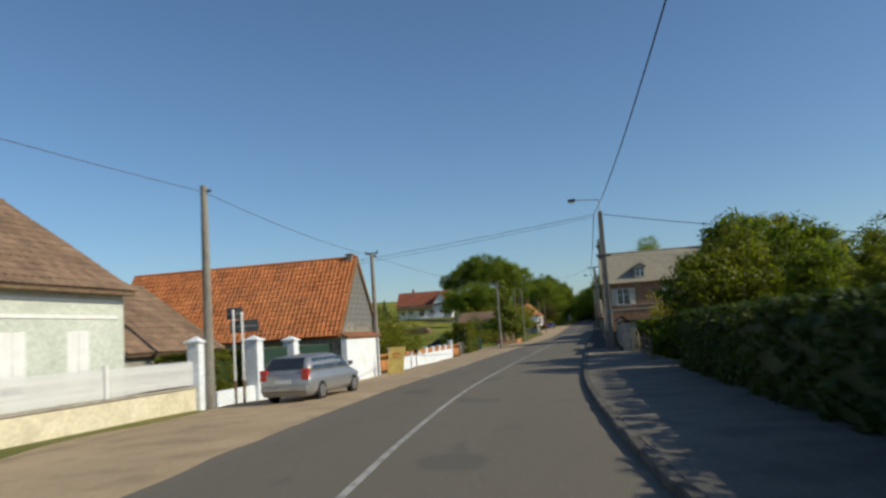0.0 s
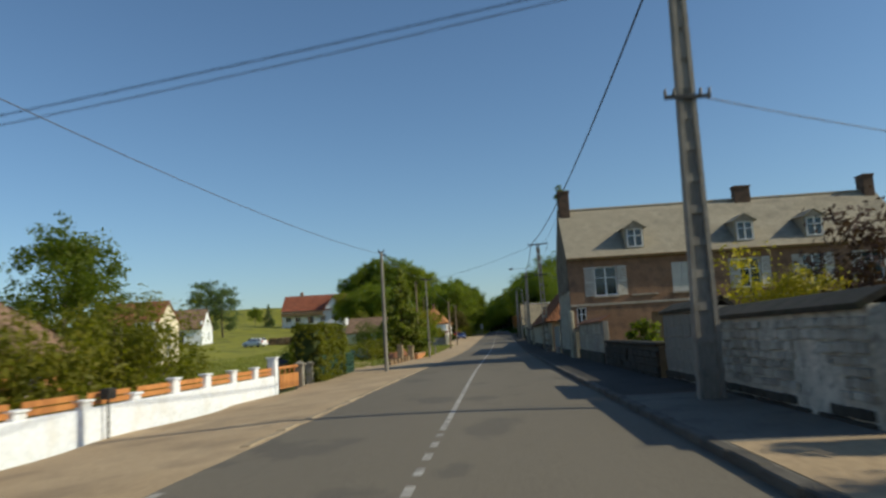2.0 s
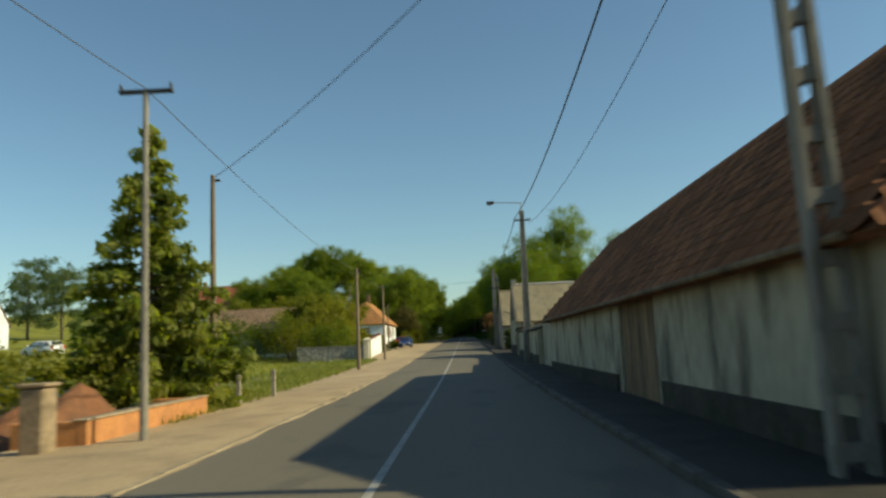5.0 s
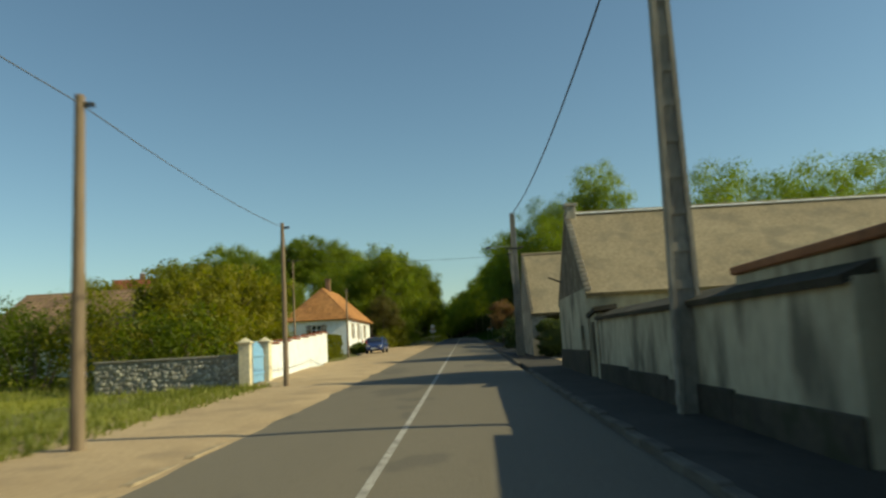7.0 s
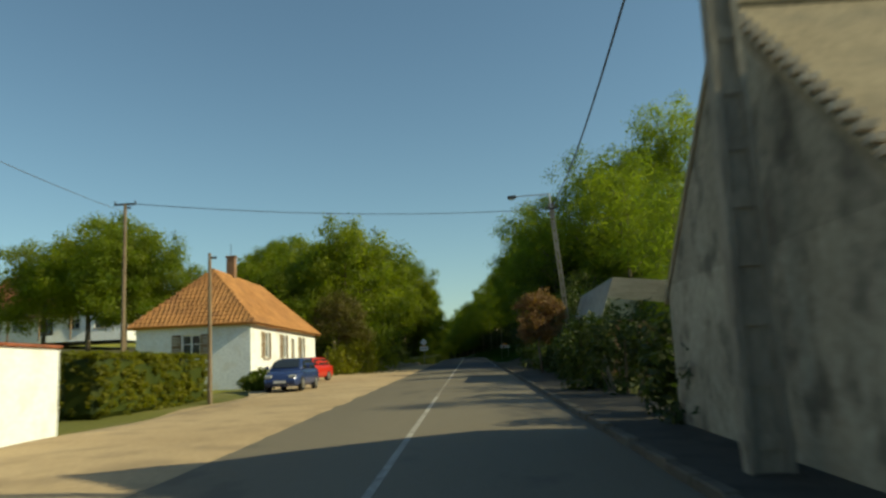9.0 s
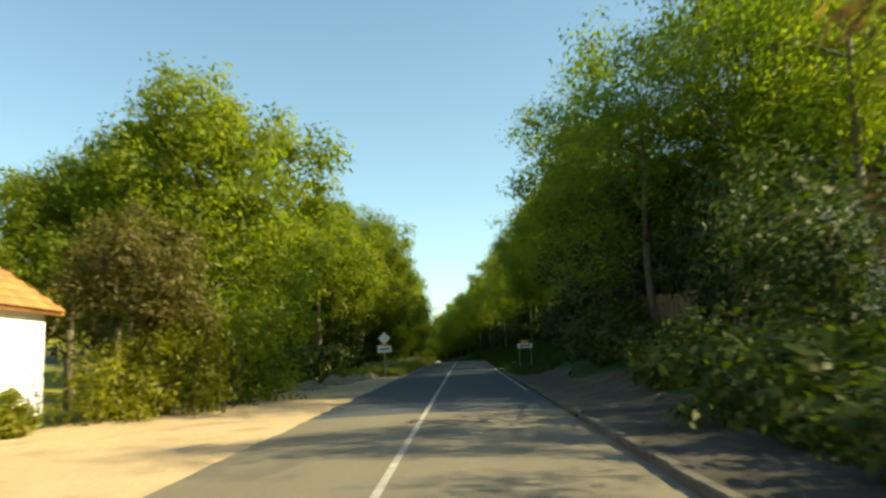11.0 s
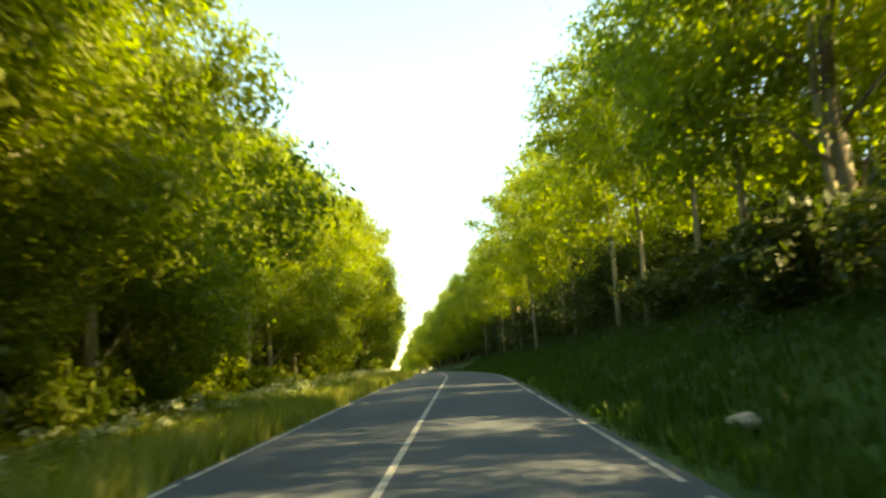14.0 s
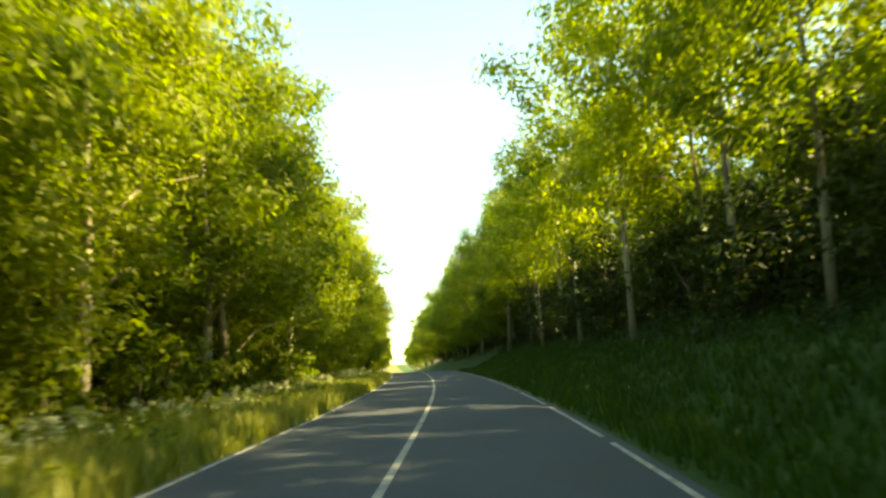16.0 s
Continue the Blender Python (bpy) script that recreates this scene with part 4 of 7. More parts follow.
tagged(strip("pavement_south", 3.45, 6.6, -50, 50, 0.11, GREY_PAVING, 2.0, across=3), "worn grey asphalt footway beside the hedge", "pavement")
tagged(strip("pavement_east", 3.45, lambda y: 6.6 - 1.3 * smooth(48, 60, y), 50.004, 204, 0.11, PAVING, 2.0, across=3), "footway beside the road, its grey darkened to stand for shade", "pavement")
tagged(strip("verge_east", 3.3, lambda y: 5.4 + 0.4 * math.sin(y * 0.6) + 0.8 * (1 - smooth(212, 220, y)), 204.004, 241, 0.05, DIRT, 1.5, across=3), "bare brown verge at the foot of the bank", "verge")
tagged(strip("driveway", 3.5, 6.5, 38.5, 43.0, 0.116, GRAVEL, 1.0, across=3), "patch of sandy driveway across the footway", "pavement")
tagged(strip("drive", 5.2, 9.0, 146.5, 156.5, 0.115, GRAVEL, 2.0, across=3), "pale gravel drive between hedges", "pavement")


def lines():
    """White paint: the middle line and the edge lines, each stroke a part of the road's marking."""
    mark = thing("middle_line", Matrix(), "worn white middle line painted on the asphalt", "road marking", "", "structure")
    def stroke(u, w, a, b):
        n = max(2, int((b - a) / 2.5))
        vs, fs = [], []
        for i in range(n + 1):
            y = a + (b - a) * i / n
            z = road_z(y) + 0.05 * (1 - ((u - 0.175) / 3.125) ** 2) + 0.004
            vs += [(road_x(y) + u - w / 2, y, z), (road_x(y) + u + w / 2, y, z)]
        for i in range(n):
            fs.append((2 * i, 2 * i + 1, 2 * i + 3, 2 * i + 2))
        return vs, fs
    y = -40.0
    for a, b, dash, gap in ((-40, 39.5, 79.5, 0), (40, 45.6, 0.5, 0.55), (46, 84, 38, 0), (84, 86, 1, 1), (86, 176, 90, 0), (176, 190, 0.5, 0.6), (190, 520, 330, 0)):
        y = a
        while y < b - 0.1:
            raw("stroke", *stroke(0.0, 0.105, y, min(b, y + dash)), WHITE_LINE, mark)
            y += dash + gap
    edge = thing("edge_line", Matrix(), "broken white edge line along the carriageway", "road marking", "", "structure")
    y = 214.0
    while y < 440:
        raw("stroke", *stroke(3.1, 0.09, y, y + 7.0), WHITE_LINE, edge)
        raw("stroke", *stroke(-2.8, 0.10, y + 18, y + 25.5), WHITE_LINE, edge)
        y += 7.8
    side = thing("parking_line", Matrix(), "faded white line at the road's gravel edge", "road marking", "", "structure")
    raw("stroke", *stroke(-2.75, 0.12, 30, 42), WHITE_LINE, side)


lines()
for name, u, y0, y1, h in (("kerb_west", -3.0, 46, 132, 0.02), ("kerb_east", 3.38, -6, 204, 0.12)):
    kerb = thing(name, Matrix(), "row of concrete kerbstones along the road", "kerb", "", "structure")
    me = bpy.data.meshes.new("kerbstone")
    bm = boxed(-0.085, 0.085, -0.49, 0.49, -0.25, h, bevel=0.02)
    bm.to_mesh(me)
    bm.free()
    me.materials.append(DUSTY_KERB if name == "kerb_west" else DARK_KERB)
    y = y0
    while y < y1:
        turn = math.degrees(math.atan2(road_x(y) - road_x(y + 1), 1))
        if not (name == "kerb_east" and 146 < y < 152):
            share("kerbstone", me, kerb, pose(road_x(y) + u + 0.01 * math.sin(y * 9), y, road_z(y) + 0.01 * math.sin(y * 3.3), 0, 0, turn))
        y += 1.0


def soil_heap(x, y, w, d, h, mat, label, seed):
    """A low lumpy heap of loose soil."""
    bm = bmesh.new()
    n = 14
    grid = []
    for i in range(n + 1):
        row = []
        for k in range(n + 1):
            u, v = 2 * i / n - 1, 2 * k / n - 1
            r = min(1.0, math.hypot(u, v))
            z = h * (1 - r * r) * (0.75 + 0.7 * noise.noise((u * 2.3 + seed, v * 2.3, 1.0))) + 0.06 * noise.noise((u * 7, v * 7, seed)) * (1 - r)
            px, py = x + u * w / 2, y + v * d / 2
            row.append(bm.verts.new((px - x, py - y, ground_z(px, py) - ground_z(x, y) + z - 0.12 * r)))
        grid.append(row)
    for i in range(n):
        for k in range(n):
            bm.faces.new((grid[i][k], grid[i + 1][k], grid[i + 1][k + 1], grid[i][k + 1]))
    ob = part("soil_mound", bm, mat, None, label, at=place(x, y, 0, 0.08))
    ob.data.shade_smooth()
    tagged(ob, label, "mound", "soil mounds")


for k, (x, y, w, d, h) in enumerate(((-5.6, 226.5, 2.0, 4.0, 0.5), (-5.2, 230.0, 1.7, 3.4, 0.45), (-4.7, 233.0, 1.4, 3.0, 0.4), (-6.4, 222.5, 2.2, 4.5, 0.4))):
    soil_heap(x, y, w, d, h, CHALK, "low heap of pale chalky soil on the verge", k)
soil_heap(-8.2, 102.8, 2.6, 5.6, 1.05, RUST_TILE, "heap of crushed red brick behind the bed", 31)
for k, (x, y, w, d, h) in enumerate(((4.7, 233.5, 1.6, 3.4, 0.14), (5.0, 229.5, 1.8, 3.6, 0.16))):
    soil_heap(x, y, w, d, h, DIRT, "small low soil heap at the bank's foot", 10 + k)


def manhole():
    ob = thing("manhole_cover", place(4.75, 40.2, 8, 0.12), "rusty square manhole cover in the driveway", "manhole cover")
    part("frame", lattice((-0.36, -0.3, 0.3, 0.36), (-0.36, -0.3, 0.3, 0.36), 0.0, 0.02, [(-0.36, -0.3), (0.3, 0.36)], [(-0.36, -0.3), (0.3, 0.36)]), OLD_WOOD, ob).matrix_basis = Matrix.Rotation(radians(-90), 4, "X")
    part("lid", boxed(-0.29, 0.29, -0.29, 0.29, -0.02, 0.012, bevel=0.004), DARK_METAL, ob)


manhole()


# ---- west side of the street ----
def green_house():
    ob = house("house", pose(-18.2, 12.5, -0.2), 8.6, 8.8, 4.0, 7.0, GREEN_WALL, BROWN_TILE, "pale green rendered house with a brown tiled roof", run="y", hip=(2.6, 0),
               holes={"right": [(1.0, 1.9, 1.0, 2.6), (3.6, 4.5, 1.0, 2.6), (6.0, 6.9, 1.0, 2.6)]}, over=0.35, tiles=(0.3, 0.36))
    for y in (1.3, 3.9, 6.3):
        w = window(ob, pose(8.6, y, 1.0, 0, 0, 90), 0.9, 1.6, WHITE_PAINT)
        for s in (0.0, 0.455):
            part("closed_shutter", boxed(s, s + 0.44, -0.02, 0.03, 0.35 if y < 4 else 0.0, 1.6), WHITE_PAINT, w)
    gutter(ob, (8.95, 0, 3.66), (8.95, 8.8, 3.66))
    for z in (2.95, 3.4):
        part("band", boxed(8.6, 8.63, 0.3, 8.5, z, z + 0.1, bevel=0), WHITE_PAINT, ob)
    shed = house("lean_to", pose(-16.6, 22.0, -0.3), 6.4, 6.0, 2.2, 4.6, GREY_STONE, BROWN_TILE, "low grey annexe with a steep brown roof", "shed", run="y", over=0.3, tiles=(0.3, 0.36))
    return ob


def picket_fence():
    """Low rendered wall with white plastic pickets on it."""
    wall = thing("garden_wall", pose(-8.1, 4.0, -0.12), "low cream rendered garden wall under a white fence", "wall")
    part("footing", boxed(-0.16, 0.0, 0, 19.2, -0.3, 0.62), CREAM_WALL, wall)
    part("coping", boxed(-0.2, 0.04, 0, 19.2, 0.624, 0.69), KERBSTONE, wall)
    f = thing("picket_fence", pose(-8.1, 4.0, 0.57), "white picket fence standing on a low wall", "fence")
    pick = bpy.data.meshes.new("picket")
    bm = prism(bmesh.new(), [(-0.04, 0.04), (0.04, 0.04), (0.04, 0.72), (0, 0.79), (-0.04, 0.72)], -0.1, -0.075, "x")
    bm.to_mesh(pick)
    bm.free()
    pick.materials.append(WHITE_PAINT)
    y = 0.1
    while y < 19.1:
        share("picket", pick, f, pose(0, y, 0))
        y += 0.13
    for z in (0.16, 0.56):
        part("rail", boxed(-0.135, -0.1, 0.02, 19.18, z, z + 0.07, bevel=0), WHITE_PAINT, f)
    for y in (0.02, 4.8, 9.6, 14.4, 19.14):
        part("post", boxed(-0.13, -0.02, y - 0.05, y + 0.06, 0, 0.86), WHITE_PAINT, f)


def gate_pillar(x, y, h, w=0.42, mat=WHITE_WALL, label="white rendered gate pillar with a moulded cap"):
    ob = thing("gate_pillar", place(x, y, 0, -0.15), label, "pillar", "white pillars")
    part("shaft", boxed(-w / 2, w / 2, -w / 2, w / 2, -0.1, h, bevel=0.02), mat, ob)
    part("cap", boxed(-w / 2 - 0.06, w / 2 + 0.06, -w / 2 - 0.06, w / 2 + 0.06, h, h + 0.07), mat, ob)
    bm = bmesh.new()
    bmesh.ops.create_cone(bm, cap_ends=True, segments=4, radius1=w * 0.72, radius2=0.03, depth=0.14, matrix=Matrix.Translation((0, 0, h + 0.14)) @ Matrix.Rotation(radians(45), 4, "Z"))
    part("cap_top", bm, mat, ob)


def barn():
    near = {0: lambda u, v: u > 10.9}
    ob = house("barn", pose(-20.25, 35.15, -0.4), 12.6, 5.9, 2.75, 6.3, GREY_STONE, ORANGE_TILE, "old barn with an orange pantile roof and dark slated gable", "barn", run="x",
               holes={"right": [(2.0, 3.0, 0.2, 2.0)]}, over=0.35, gable=GREY_GABLE, tiles=(0.23, 0.3, near))
    part("door", boxed(12.45, 12.5, 2.3, 3.3, 0.2, 2.0), OLD_WOOD, ob)
    part("verge_board", slab(bmesh.new(), [(12.62, -0.38, 2.25), (12.76, -0.38, 2.25), (12.76, 2.95, 6.35), (12.62, 2.95, 6.35)], 0.14), OLD_WOOD, ob)
    part("verge_board", slab(bmesh.new(), [(12.76, 6.28, 2.25), (12.62, 6.28, 2.25), (12.62, 2.95, 6.35), (12.76, 2.95, 6.35)], 0.14), OLD_WOOD, ob)
    chimney(ob, 12.35, 2.95, 5.9, 6.55, 0.3, 0.4, GREY_STONE, 0)
    # slates on the gable
    me = bpy.data.meshes.new("slate")
    bm = box(bmesh.new(), 0, 0.018, -0.155, 0.155, 0, 0.3)
    bm.to_mesh(me)
    bm.free()
    me.materials.append(GREY_GABLE)
    z = 2.9
    while z < 6.0:
        half = 2.95 * (6.3 - z - 0.3) / 3.55
        n = int(2 * half / 0.32)
        for i in range(n):
            share("slate", me, ob, pose(12.6 + 0.006 * (i % 2), 2.95 - half + (i + 0.5) * 2 * half / max(1, n), z, 0, 3))
        z += 0.27
    g = thing("garage_wall", pose(-7.25, 34.9, -0.42), "white rendered wall of a garage with a grey flashing", "wall")
    part("wall_face", boxed(-0.3, 0.0, 0, 5.3, -0.3, 2.16, bevel=0.015), WHITE_WALL, g)
    part("flashing", boxed(-0.34, 0.05, -0.04, 5.34, 2.164, 2.26), KERBSTONE, g)
    part("mossy_ledge", slab(bmesh.new(), [(0.12, -0.05, 2.27), (0.12, 5.35, 2.27), (-0.5, 5.35, 2.55), (-0.5, -0.05, 2.55)], 0.07), RUST_TILE, g)
    part("downpipe", rod(bmesh.new(), (0.07, 4.75, -0.3), (0.07, 4.75, 2.2), 0.05, 0.05, 8), STEEL, g)
    part("plinth", boxed(-0.1, 0.03, 0, 5.3, -0.3, 0.14, bevel=0.01), DAMP_RENDER, g)


def mesh_garden():
    """White dwarf wall with pillars and green windbreak netting between them."""
    w = thing("dwarf_wall", pose(-8.0, 24.9, -0.4), "white dwarf wall carrying green windbreak netting", "wall")
    part("wall_face", boxed(-0.22, 0.0, -1.75, 10.7, -0.3, 0.68, bevel=0.015), WHITE_WALL, w)
    for y in (2.0, 5.4):
        gate_pillar(-8.1, 24.9 + y, 2.3, 0.5)
    for a, b in ((2.3, 5.1), (5.7, 10.6)):
        n = thing("windbreak_net", pose(-8.1, 24.9, -0.4), "dark green windbreak netting on wire", "netting", "nets")
        k = int((b - a) / 0.07)
        cols = [(a + i * 0.07, a + i * 0.07 + 0.055) for i in range(k)]
        rows = [(0.7, 0.73), (1.3, 1.33), (1.97, 2.0)]
        bm = lattice([v for c in cols for v in c], [v for r in rows for v in r], -0.01, 0.0, cols, rows, "x")
        part("net", bm, NET_GREEN, n)
        for z in (0.75, 1.35, 1.98):
            part("strand", rod(bmesh.new(), (0.012, a, z), (0.012, b, z), 0.008, 0.008, 5), STEEL, n)


def traffic_signs():
    s = thing("road_sign", place(-7.25, 23.7), "dark back of a wide road sign on two white posts", "road sign", "signs at the gate")
    for x, h in ((0.0, 3.1), (0.3, 3.0)):
        post = part("post", rod(bmesh.new(), (x, 0, -0.3), (x, 0, h), 0.04, 0.04, 8), WHITE_PAINT, s)
        part("collar", rod(bmesh.new(), (x, 0, -0.05), (x, 0, 0.8), 0.045, 0.045, 8), OLD_WOOD, post)
    for z, x0, x1 in ((2.35, -0.15, 0.85), (2.78, -0.25, 0.3)):
        plate = part("plate", boxed(x0, x1, 0.045, 0.065, z, z + 0.38, bevel=0.005), SIGN_BACK, s)
        part("clamp", boxed(x0 + 0.05, x1 - 0.05, 0.03, 0.045, z + 0.16, z + 0.2, bevel=0), STEEL, plate)


def advert_board():
    b = thing("notice_board", place(-6.0, 38.9, -3), "faded yellow notice board leaning on the footway", "sign")
    part("panel", slab(bmesh.new(), [(-0.47, -0.12, 0.08), (0.38, -0.12, 0.08), (0.49, 0.1, 1.42), (-0.36, 0.1, 1.42)], 0.04), YELLOW_PAINT, b)
    for s in (-1, 1):
        part("leg", rod(bmesh.new(), (s * 0.38 - 0.04, 0.0, -0.05), (s * 0.38 + 0.06, 0.16, 1.42), 0.025, 0.025, 6), OLD_WOOD, b)
    for z, w in ((1.02, 0.22), (0.84, 0.16)):
        y = -0.12 + (z - 0.08) / 1.34 * 0.22
        part("bar", boxed(-w, w, y - 0.012, y + 0.02, z, z + 0.1, bevel=0), ORANGE_PAINT, b)


def pillar_wall():
    """White garden wall with pillars, terracotta caps and wooden infill panels between them."""
    w = thing("garden_wall", pose(-8.0, 45.4, -0.33), "white rendered garden wall with pillars and orange wooden rails", "wall")
    part("wall_face", boxed(-0.22, 0.0, 0, 19.2, -0.3, 0.72, bevel=0.015), WHITE_WALL, w)
    y = 0.25
    while y < 19.3:
        tall = 1.42 if y > 18 else 1.1 if y > 8 else 0.86 if y > 1 else 1.35
        big = tall > 1.2
        p = part("pillar", boxed(-0.28 if big else -0.21, 0.05 if big else -0.01, y - 0.2, y + 0.2, 0.0 if big else 0.7, tall, bevel=0.02), WHITE_WALL, w)
        part("pillar_cap", boxed(-0.34 if big else -0.25, 0.11 if big else 0.03, y - 0.24, y + 0.24, tall, tall + 0.06), WHITE_WALL, p)
        y += 2.33
    y = 0.25
    while y < 17.5:
        for z in (0.76, 0.92):
            part("board", boxed(-0.15, -0.11, y + 0.21, y + 2.12, z, z + 0.13, bevel=0.008), OAK, w)
        y += 2.33
    b = thing("letter_box", pose(-7.85, 50.9, -0.33), "small dark letter box on a post at the wall", "letter box")
    part("post", rod(bmesh.new(), (0, 0, -0.1), (0, 0, 0.9), 0.03, 0.03, 6), DARK_METAL, b)
    part("box", boxed(-0.12, 0.12, -0.16, 0.16, 0.88, 1.12, bevel=0.02), DARK_METAL, b)
    for y0, n in ((42.6, 9), (65.1, 9)):
        g = thing("garden_gate", pose(-8.1, y0, -0.33), "orange-brown wooden driveway gate, closed", "gate")
        part("rail", boxed(-0.05, 0.0, 0, 2.9, 0.25, 0.36), OAK, g)
        part("rail", boxed(-0.05, 0.0, 0, 2.9, 0.95, 1.06), OAK, g)
        for i in range(n + 3):
            part("slat", boxed(-0.03, 0.025, 0.03 + i * 0.24, 0.25 + i * 0.24, 0.12, 0.72, bevel=0.01), OAK, g)
            if i % 3 == 0:
                part("upright", boxed(-0.03, 0.02, 0.06 + i * 0.24, 0.16 + i * 0.24, 0.72, 1.0, bevel=0), OAK, g)
    for y, h in ((68.3, 1.15), (70.2, 1.1)):
        gate_pillar(-8.1, y, h, 0.36, GREY_STONE, "weathered concrete gate post")


def green_fence():
    f = thing("mesh_fence", pose(-7.6, 70.4, -0.3), "green welded mesh fence with thin posts", "fence")
    for k in range(5):
        part("post", boxed(-0.025, 0.025, k * 2.0 - 0.025, k * 2.0 + 0.025, -0.2, 1.35, bevel=0), GREEN_PAINT, f)
    for k in range(4):
        cols = [(k * 2 + 0.05 + i * 0.1, k * 2 + 0.075 + i * 0.1) for i in range(20)]
        rows = [(z, z + 0.03) for z in (0.08, 0.5, 0.9, 1.27)]
        bm = lattice([v for c in cols for v in c], [v for r in rows for v in r], -0.008, 0.008, cols, rows, "x")
        part("panel", bm, GREEN_PAINT, f)


def side_houses():
    ob = house("bungalow", pose(-25.0, 50.5, -0.5), 11.0, 9.0, 2.6, 7.0, ORANGE_BRICK, BROWN_TILE, "orange brick bungalow under a low brown tiled roof", run="y", hip=(3.6, 3.6),
               holes={"right": [(1.2, 2.4, 0.9, 2.2), (4.2, 5.2, 0.0, 2.1), (6.2, 7.4, 0.9, 2.2)]}, over=0.5, tiles=(0.3, 0.36))
    window(ob, pose(11.0, 1.5, 0.9, 0, 0, 90), 1.2, 1.3)
    window(ob, pose(11.0, 6.5, 0.9, 0, 0, 90), 1.2, 1.3)
    part("door", boxed(10.86, 10.9, 4.5, 5.5, 0, 2.1), OAK, ob)
    part("cable_mast", rod(bmesh.new(), (5.5, 0.7, 2.4), (5.5, 0.7, 7.1), 0.04, 0.035, 8), STEEL, ob)
    ob = house("balcony_house", place(-42.7, 111, 0, -0.1), 8.0, 5.0, 4.5, 6.6, CREAM_WALL, RUST_TILE, "two-storey cream house with stacked white balconies", run="x",
               holes={"front": [(1.0, 2.2, 0.2, 2.1), (4.6, 5.8, 0.2, 2.1), (1.0, 2.2, 2.6, 4.0), (4.6, 5.8, 2.6, 4.0)], "right": [(1.5, 2.7, 0.6, 2.0), (1.5, 2.7, 2.7, 4.0)]}, over=0.5, tiles=(0.3, 0.36))
    for x, z in ((1.0, 0.2), (4.6, 0.2), (1.0, 2.6), (4.6, 2.6)):
        window(ob, pose(x, 0, z), 1.2, 1.9 if z < 1 else 1.4)
    window(ob, pose(8.0, 1.8, 0.6, 0, 0, 90), 1.2, 1.4)
    window(ob, pose(8.0, 1.8, 2.7, 0, 0, 90), 1.2, 1.3)
    part("balcony", boxed(6.0, 8.2, -1.4, 0, 2.15, 2.4), WHITE_WALL, ob)
    part("balcony_beam", boxed(6.0, 8.2, -1.4, -1.1, 3.95, 4.25), WHITE_WALL, ob)
    for x in (6.05, 7.85):
        part("column", boxed(x, x + 0.28, -1.38, -1.12, -0.6, 3.95, bevel=0.02), WHITE_WALL, ob)
    for k in range(7):
        part("baluster", boxed(6.42 + k * 0.2, 6.49 + k * 0.2, -1.3, -1.22, 2.45, 3.2, bevel=0), WHITE_PAINT, ob)
    part("handrail", boxed(6.34, 7.84, -1.34, -1.18, 3.2, 3.3), WHITE_PAINT, ob)
    ob = house("white_house", place(-63.0, 166, 8), 10.2, 8.0, 2.9, 6.2, WHITE_WALL, BROWN_TILE, "small white house with a dark roof on the field", run="x",
               holes={"front": [(1.0, 2.2, 0.9, 2.1), (4.0, 7.0, 0.1, 2.2)], "right": [(2.2, 3.2, 3.0, 3.9), (4.4, 5.4, 0.9, 2.0)]}, over=0.5, tiles=(0.35, 0.4))
    window(ob, pose(1.0, 0, 0.9), 1.2, 1.2)
    window(ob, pose(10.2, 4.7, 0.9, 0, 0, 90), 1.0, 1.1)
    window(ob, pose(4.0, 0, 0.1), 3.0, 2.1, DARK_METAL, None, 2, False, None)
    part("vent", boxed(10.2, 10.23, 3.7, 4.3, 4.2, 4.7), GREY_PAINT, ob)
    ob = house("red_roofed_house", place(-61.5, 247, 4, 0.9), 18.0, 11.0, 4.2, 8.4, WHITE_WALL, RED_TILE, "large white house with a red tiled roof on the hill", run="x",
               holes={"front": [(1.2, 2.6, 0.8, 2.1), (4.0, 5.4, 0.8, 2.1), (7.4, 9.2, 0.1, 2.2), (11.0, 12.6, 0.8, 2.1), (14.4, 16.6, 0.8, 2.4)], "right": [(4, 5.2, 4.4, 5.6), (2.2, 3.6, 0.9, 2.2), (6.4, 7.8, 0.9, 2.2)]}, over=0.6, tiles=(0.4, 0.42))
    for x, w in ((1.2, 1.4), (4.0, 1.4), (11.0, 1.6), (14.4, 2.2)):
        window(ob, pose(x, 0, 0.8), w, 1.3, WHITE_PAINT, None, 1, False)
    window(ob, pose(7.4, 0, 0.1), 1.8, 2.1, OLD_WOOD, None, 1, False, None)
    for y in (2.5, 6.7):
        window(ob, pose(18.0, y, 0.9, 0, 0, 90), 1.4, 1.3, WHITE_PAINT, None, 1, False)
    part("cross_gable", prism(bmesh.new(), [(12.6, 4.0), (17.4, 4.0), (15.0, 7.4)], -0.9, 3.5, "y"), WHITE_WALL, ob)
    for s in ((12.1, -1.3, 3.6, 15.0, 7.75), (17.9, -1.3, 3.6, 15.0, 7.75)):
        part("roof", slab(bmesh.new(), [(s[0], -1.3, 3.55), (s[0], 5.0, 3.55), (15.0, 5.0, 7.75), (15.0, -1.3, 7.75)], 0.15), RED_TILE, ob)
    chimney(ob, 5.0, 5.5, 8.0, 9.4, 0.8, 0.6)
    part("veranda_front", boxed(0.2, 12.2, -1.6, -0.02, 2.35, 2.5), OLD_WOOD, ob)
    part("balcony_boarding", boxed(0.2, 12.2, -1.65, -1.58, 2.5, 3.4), OLD_WOOD, ob)
    for x in (0.3, 4.2, 8.1, 12.0):
        part("veranda_post", boxed(x, x + 0.16, -1.6, -1.44, -0.6, 3.9), OLD_WOOD, ob)
